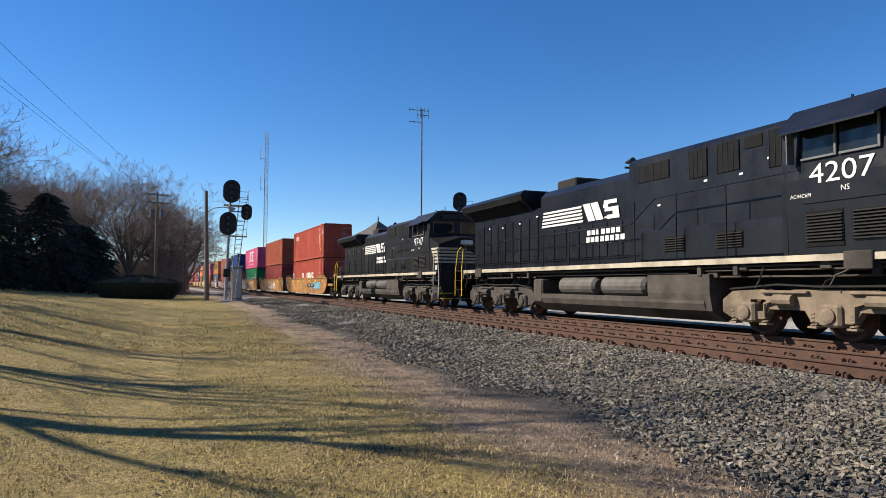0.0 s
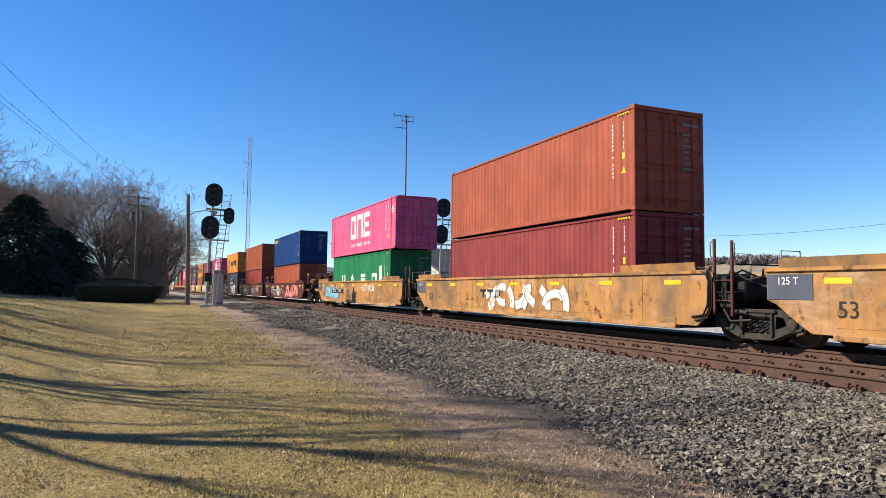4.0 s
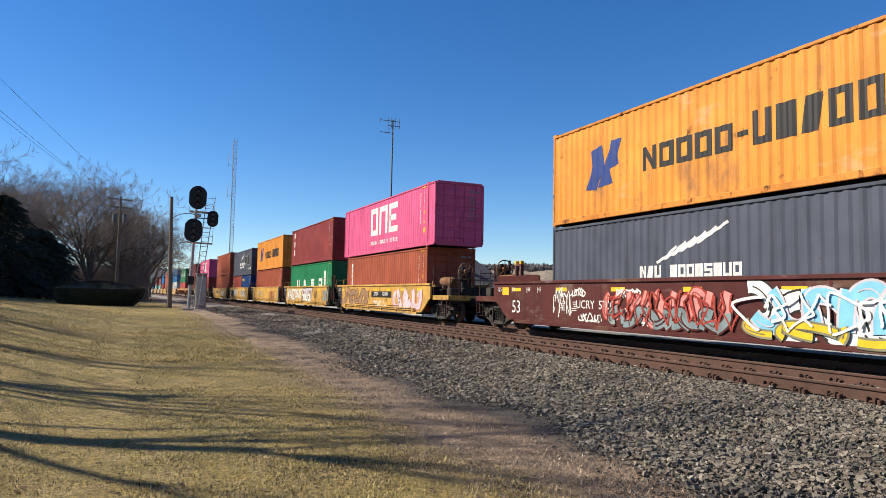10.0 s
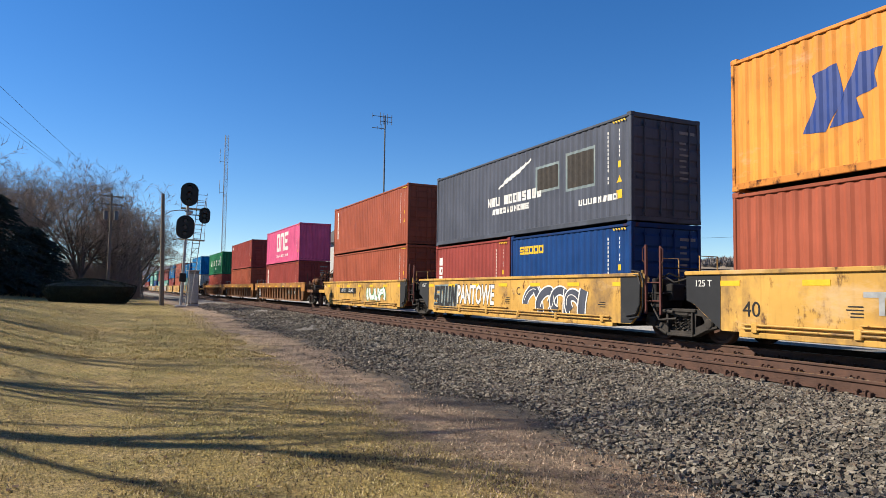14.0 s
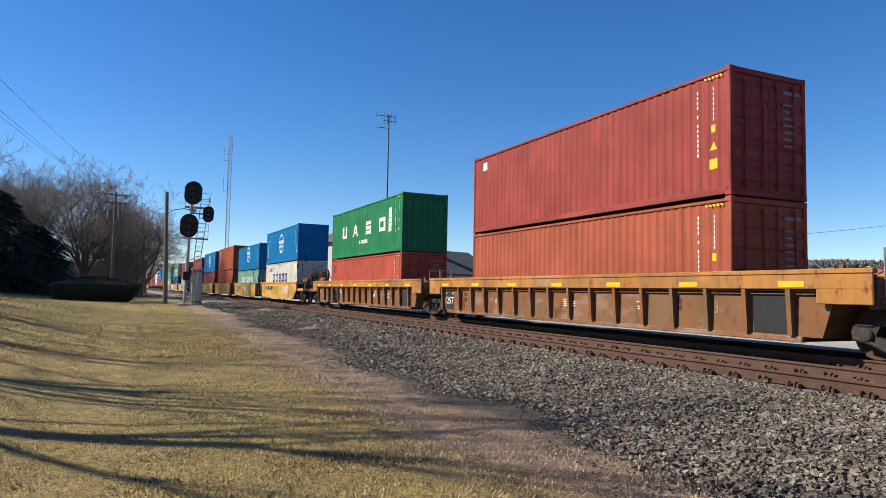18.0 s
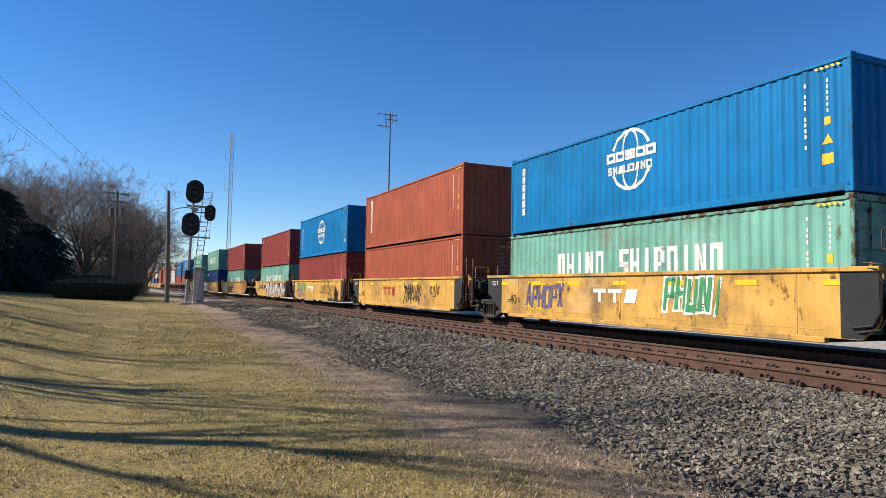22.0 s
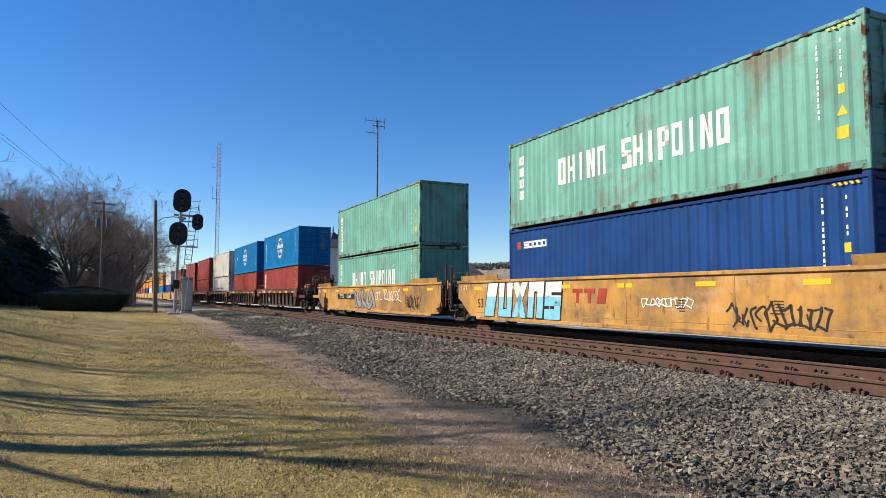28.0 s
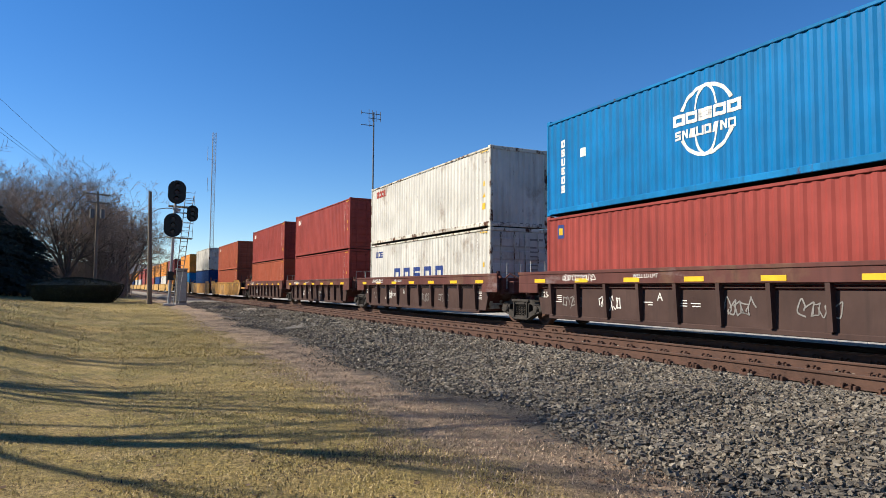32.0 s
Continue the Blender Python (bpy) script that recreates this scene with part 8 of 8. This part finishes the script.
def stones(name, n, u0, u1, y0, y1, size, power, sink, label, material=None, ragged=1.3):
    """Broken stones strewn between two lines along the railway, closer together near y0."""
    y = y0 + (y1 - y0) * RNG.random(n) ** power
    u = u0 + (u1 - u0) * RNG.random(n)
    x = u + np.array([bend(float(v)) for v in y])
    edge = np.array([noise.noise((a * .45, b * .33, 9)) for a, b in zip(x, y)])
    shift = .55 * np.clip((y - 4) / 5, 0, 1) if ragged else 0
    ok = RNG.random(n) < (u - u0 - shift) / max(ragged, .01) + 1.0 * edge + .15
    x, y, u = x[ok], y[ok], u[ok]
    n = len(x)
    z = heights(x, y)
    v = BOX_V[None] * (1 + RNG.uniform(-.45, .25, (n, 8, 1))) + RNG.uniform(-.26, .26, (n, 8, 3))
    s = size * (.55 + .9 * RNG.random((n, 1, 1)) ** 1.5) * (1 + np.maximum(0, y - 12)[:, None, None] * .018)
    v = v * s * np.stack([np.ones(n), RNG.uniform(.45, .9, n), RNG.uniform(.35, .7, n)], 1)[:, None, :]
    a, b = RNG.uniform(0, 6.28, n), RNG.uniform(-.95, .95, n)
    ca, sa, cb, sb = np.cos(a), np.sin(a), np.cos(b), np.sin(b)
    X, Y, Z = v[..., 0], v[..., 1], v[..., 2]
    Y, Z = Y * cb[:, None] - Z * sb[:, None], Y * sb[:, None] + Z * cb[:, None]
    X, Y = X * ca[:, None] - Y * sa[:, None], X * sa[:, None] + Y * ca[:, None]
    lift = sink + RNG.uniform(-.01, .03, n)
    v = np.stack([X + x[:, None], Y + y[:, None], Z + (z + lift)[:, None]], 2)
    f = BOX_F[None] + (np.arange(n) * 8)[:, None, None]
    return from_np(name, v.reshape(-1, 3), f.reshape(-1, 3), material or M["stone"], label, "ballast")


def far_wood(n, az0, az1):
    """Bare crowns along the crest across the valley, each a sheaf of tapering boughs."""
    m = 46
    az, q = RNG.uniform(az0, az1, n), 1 - .34 * RNG.random(n) ** 1.7
    mass = np.array([noise.noise((float(a) * .22, 3.0, 1.0)) for a in az])
    az, q, mass = az[mass > -.42], q[mass > -.42], mass[mass > -.42]
    n = len(az)
    d = 900 * (1 + .35 * q)
    crest = np.array([EYE_Z + 1215 * math.tan(radians(VALLEY(float(a)))) for a in az])
    z = crest * np.sin(q * math.pi / 2) ** 1.2 - 2.5
    base = np.stack([d * np.sin(np.radians(az)), d * np.cos(np.radians(az)), z], 1)
    tall = RNG.uniform(9.0, 15.0, n) * (1.05 + .6 * mass)
    wide = tall * RNG.uniform(.42, .62, n)
    a, r, up = RNG.uniform(0, 6.28, (n, m)), RNG.random((n, m)) ** .5, RNG.uniform(.35, 1.0, (n, m)) ** .7
    tip = np.stack([wide[:, None] * r * np.cos(a), wide[:, None] * r * np.sin(a), tall[:, None] * up * (1 - .42 * r * r)], 2)
    root_ = tip * np.array([.30, .30, .12])
    side = RNG.normal(0, 1, (n, m, 3)) * np.array([1, 1, .25])
    side = side / np.linalg.norm(side, axis=2, keepdims=True) * RNG.uniform(.7, 1.7, (n, m, 1))
    mid_ = (tip + root_) / 2
    v = np.stack([root_, mid_ + side, tip, mid_ - side], 2) + base[:, None, None, :]
    f = np.arange(n * m)[:, None, None] * 4 + np.array([[0, 1, 2], [0, 2, 3]])[None]
    return from_np("far_wood", v.reshape(-1, 3), f.reshape(-1, 3), M["far_bough"], "bare grey-brown winter woods along the hillcrest, haze in their colour", "woods")


# bough tones are paled, so haze over the valley is part of the colour
M["far_bough"] = island_mat("hazed_boughs", [(.26, .225, .215), (.31, .265, .245), (.21, .19, .19), (.28, .25, .24)], 1.0, .0)
far_wood(1900, 15, 78)
stones("ballast", 72000, 4.1, 8.45, 1.0, 13.0, .030, 1.0, .012, "grey crushed-stone ballast on the shoulder of the near track", None, 1.5)
stones("ballast", 9000, 4.1, 8.45, -16.0, 1.0, .045, 1.0, .012, "grey crushed-stone ballast on the shoulder behind", None, 1.5)
stones("ballast", 38000, 4.1, 8.45, 13.0, 60.0, .033, 1.5, .012, "grey crushed-stone ballast further along the near track", None, 1.5)
stones("ballast", 14000, 8.45, 15.2, 2.0, 45.0, .035, 1.3, .0, "grey crushed-stone ballast between and beside the rails", None, 0)
stones("gravel", 30000, 3.6, 6.0, 1.5, 30.0, .014, 1.3, .002, "fine dark gravel scattered over the soil at the ballast's foot", M["fines"], 1.2)

# ties with plates and spikes
tie_me = Geo().bbox(-1.3, 1.3, -.115, .115, -.18, 0, .015).mesh("tie")
plate_me = Geo().bbox(-.10, .20, -.09, .09, 0, .016, .004).mesh("tie_plate")
def anchor():
    g = Geo()
    for y in (-.055, .06):
        g.bbox(-.12, -.085, y - .016, y + .016, .0, .07, .005)
        g.bbox(-.12, -.055, y - .024, y + .024, .05, .078, .005)
    return g.bbox(-.16, -.07, -.165, -.12, -.02, .06, .008).mesh("spike")
spike_me = anchor()
rng = random.Random(12)
for oc, y1 in ((NEAR_TRACK, 62), (TRAIN_TRACK, 58)):
    y = 1.0
    while y < y1:
        t = put("tie", tie_me, M["tie"], None, "", on_track(y, oc, RAIL_Z - .2) @ pose(rng.uniform(-.06, .06), 0, rng.uniform(-.012, .004), 0, 0, rng.uniform(-1.5, 1.5)))
        tagged(t, "weathered grey-brown wooden railway tie", "tie", "ties", "structure")
        for s in (-.7525, .7525):
            m = Matrix.Translation((s, 0, 0))
            p = put("tie_plate", plate_me, M["rail_side"], t, "", m @ Matrix.Translation((-.05, 0, 0)))
            put("spike", spike_me, M["rail_side"], p, "", Matrix.Translation((.05, 0, .014)))
        y += .54 + rng.uniform(-.02, .02)


def blades(name, n, r0, r1, power, az0, az1, length, width, lean_, keep, material, label):
    """Single blades of grass, strewn round the lawn, closer together near at hand."""
    r = r0 + (r1 - r0) * RNG.random(n) ** power
    az = np.radians(RNG.uniform(az0, az1, n))
    x, y = r * np.sin(az), r * np.cos(az)
    patch = np.array([.7 * noise.noise((a * .9, b * .9, 4)) + 1.0 * noise.noise((a * .3, b * .25, 14)) for a, b in zip(x, y)])
    ok = keep(x, y, patch)
    x, y, r = x[ok], y[ok], r[ok]
    n = len(x)
    z = heights(x, y)
    a = RNG.uniform(0, 6.28, n)
    l = length * RNG.uniform(.4, 1.25, n) * (1 + r * .008)
    t = RNG.uniform(.2, 1.0, n) * lean_
    w = width * RNG.uniform(.6, 1.2, n) * (1 + r * .055)
    d = np.stack([np.cos(a) * np.sin(t), np.sin(a) * np.sin(t), np.cos(t)], 1) * l[:, None]
    s = np.stack([-np.sin(a), np.cos(a), np.zeros(n)], 1) * w[:, None]
    b = np.stack([x, y, z - .005], 1)
    v = np.stack([b - s, b + s, b + d], 1)
    return from_np(name, v.reshape(-1, 3), np.arange(n * 3).reshape(-1, 3), material, label, "grass")


def bends(y):
    q = np.clip(y, 0, 82)
    return -.000211 * q * q


blades("grass", 110000, 16, 62, 1.5, -14, 16, .04, .007, 1.5, lambda x, y, p: (x - bends(y) + .7 * p < 3.0), M["grass"], "short winter lawn further off")
blades("grass", 330000, 2.8, 26, 1.35, -18, 50, .036, .0042, 1.45, lambda x, y, p: (x - bends(y) + .7 * p < 3.0), M["grass"], "short winter lawn, yellow-green with straw patches")
blades("grass", 36000, .3, 9, .75, -180, 180, .030, .0036, 1.5, lambda x, y, p: (x - bends(y) + .7 * p < 3.0), M["grass"], "short winter lawn round the viewpoint")
blades("dry_grass", 190000, 2.4, 34, 1.25, -2, 66, .045, .0040, 1.5, lambda x, y, p: (x - bends(y) + .8 * p > 2.3) & (x - bends(y) + .8 * p < 4.3), M["straw"], "dead brown grass at the edge of the gravel")


def leaves(n):
    r, az = 3.2 + 15 * RNG.random(n) ** 1.2, np.radians(RNG.uniform(-14, 50, n))
    x, y = r * np.sin(az), r * np.cos(az)
    ok = x - bends(y) < 4.6
    x, y = x[ok], y[ok]
    n = len(x)
    z = heights(x, y) + .012
    a = RNG.uniform(0, 6.28, n)
    s = RNG.uniform(.012, .028, n)
    shape = np.array([(-1, -.5, 0), (0, -.7, .35), (1, -.3, 0), (1, .4, .25), (0, .7, -.1), (-1, .5, .4)])
    v = shape[None] * s[:, None, None] * RNG.uniform(.7, 1.3, (n, 6, 1))
    X = v[..., 0] * np.cos(a)[:, None] - v[..., 1] * np.sin(a)[:, None] + x[:, None]
    Y = v[..., 0] * np.sin(a)[:, None] + v[..., 1] * np.cos(a)[:, None] + y[:, None]
    v = np.stack([X, Y, v[..., 2] + z[:, None]], 2)
    f = np.array([(0, 1, 5), (1, 4, 5), (1, 2, 4), (2, 3, 4)])[None] + (np.arange(n) * 6)[:, None, None]
    return from_np("fallen_leaves", v.reshape(-1, 3), f.reshape(-1, 3), M["leaf"], "dry brown fallen leaves scattered on the lawn", "leaves")


leaves(900)


def weeds(spots):
    """Clumps of dead weeds and leaf litter where the lawn meets the gravel."""
    xs, ys = [], []
    for x, y in spots:
        n = 520
        xs.append(x + RNG.normal(0, .5, n)), ys.append(y + RNG.normal(0, .24, n))
    x, y = np.concatenate(xs), np.concatenate(ys)
    n = len(x)
    a, l, t, w = RNG.uniform(0, 6.28, n), RNG.uniform(.02, .06, n), RNG.uniform(.9, 1.5, n), RNG.uniform(.003, .008, n)
    b = np.stack([x, y, heights(x, y) - .002], 1)
    d = np.stack([np.cos(a) * np.sin(t), np.sin(a) * np.sin(t), np.cos(t)], 1) * l[:, None]
    s = np.stack([-np.sin(a), np.cos(a), np.zeros(n)], 1) * w[:, None]
    v = np.stack([b - s, b + s, b + d], 1)
    return from_np("dead_weeds", v.reshape(-1, 3), np.arange(n * 3).reshape(-1, 3), M["weed"], "dark clumps of dead weeds and leaf litter in the grass", "weeds")


M["weed"] = island_mat("dead_weed", [(.06, .04, .025), (.11, .07, .04), (.04, .028, .02), (.17, .11, .06)], .9, .05)
weeds([(2.18, 6.24), (2.47, 5.79), (1.91, 6.11), (4.22, 8.67), (-0.37, 6.21), (1.61, 5.77), (3.27, 4.8), (3.91, 4.38)])


motions()
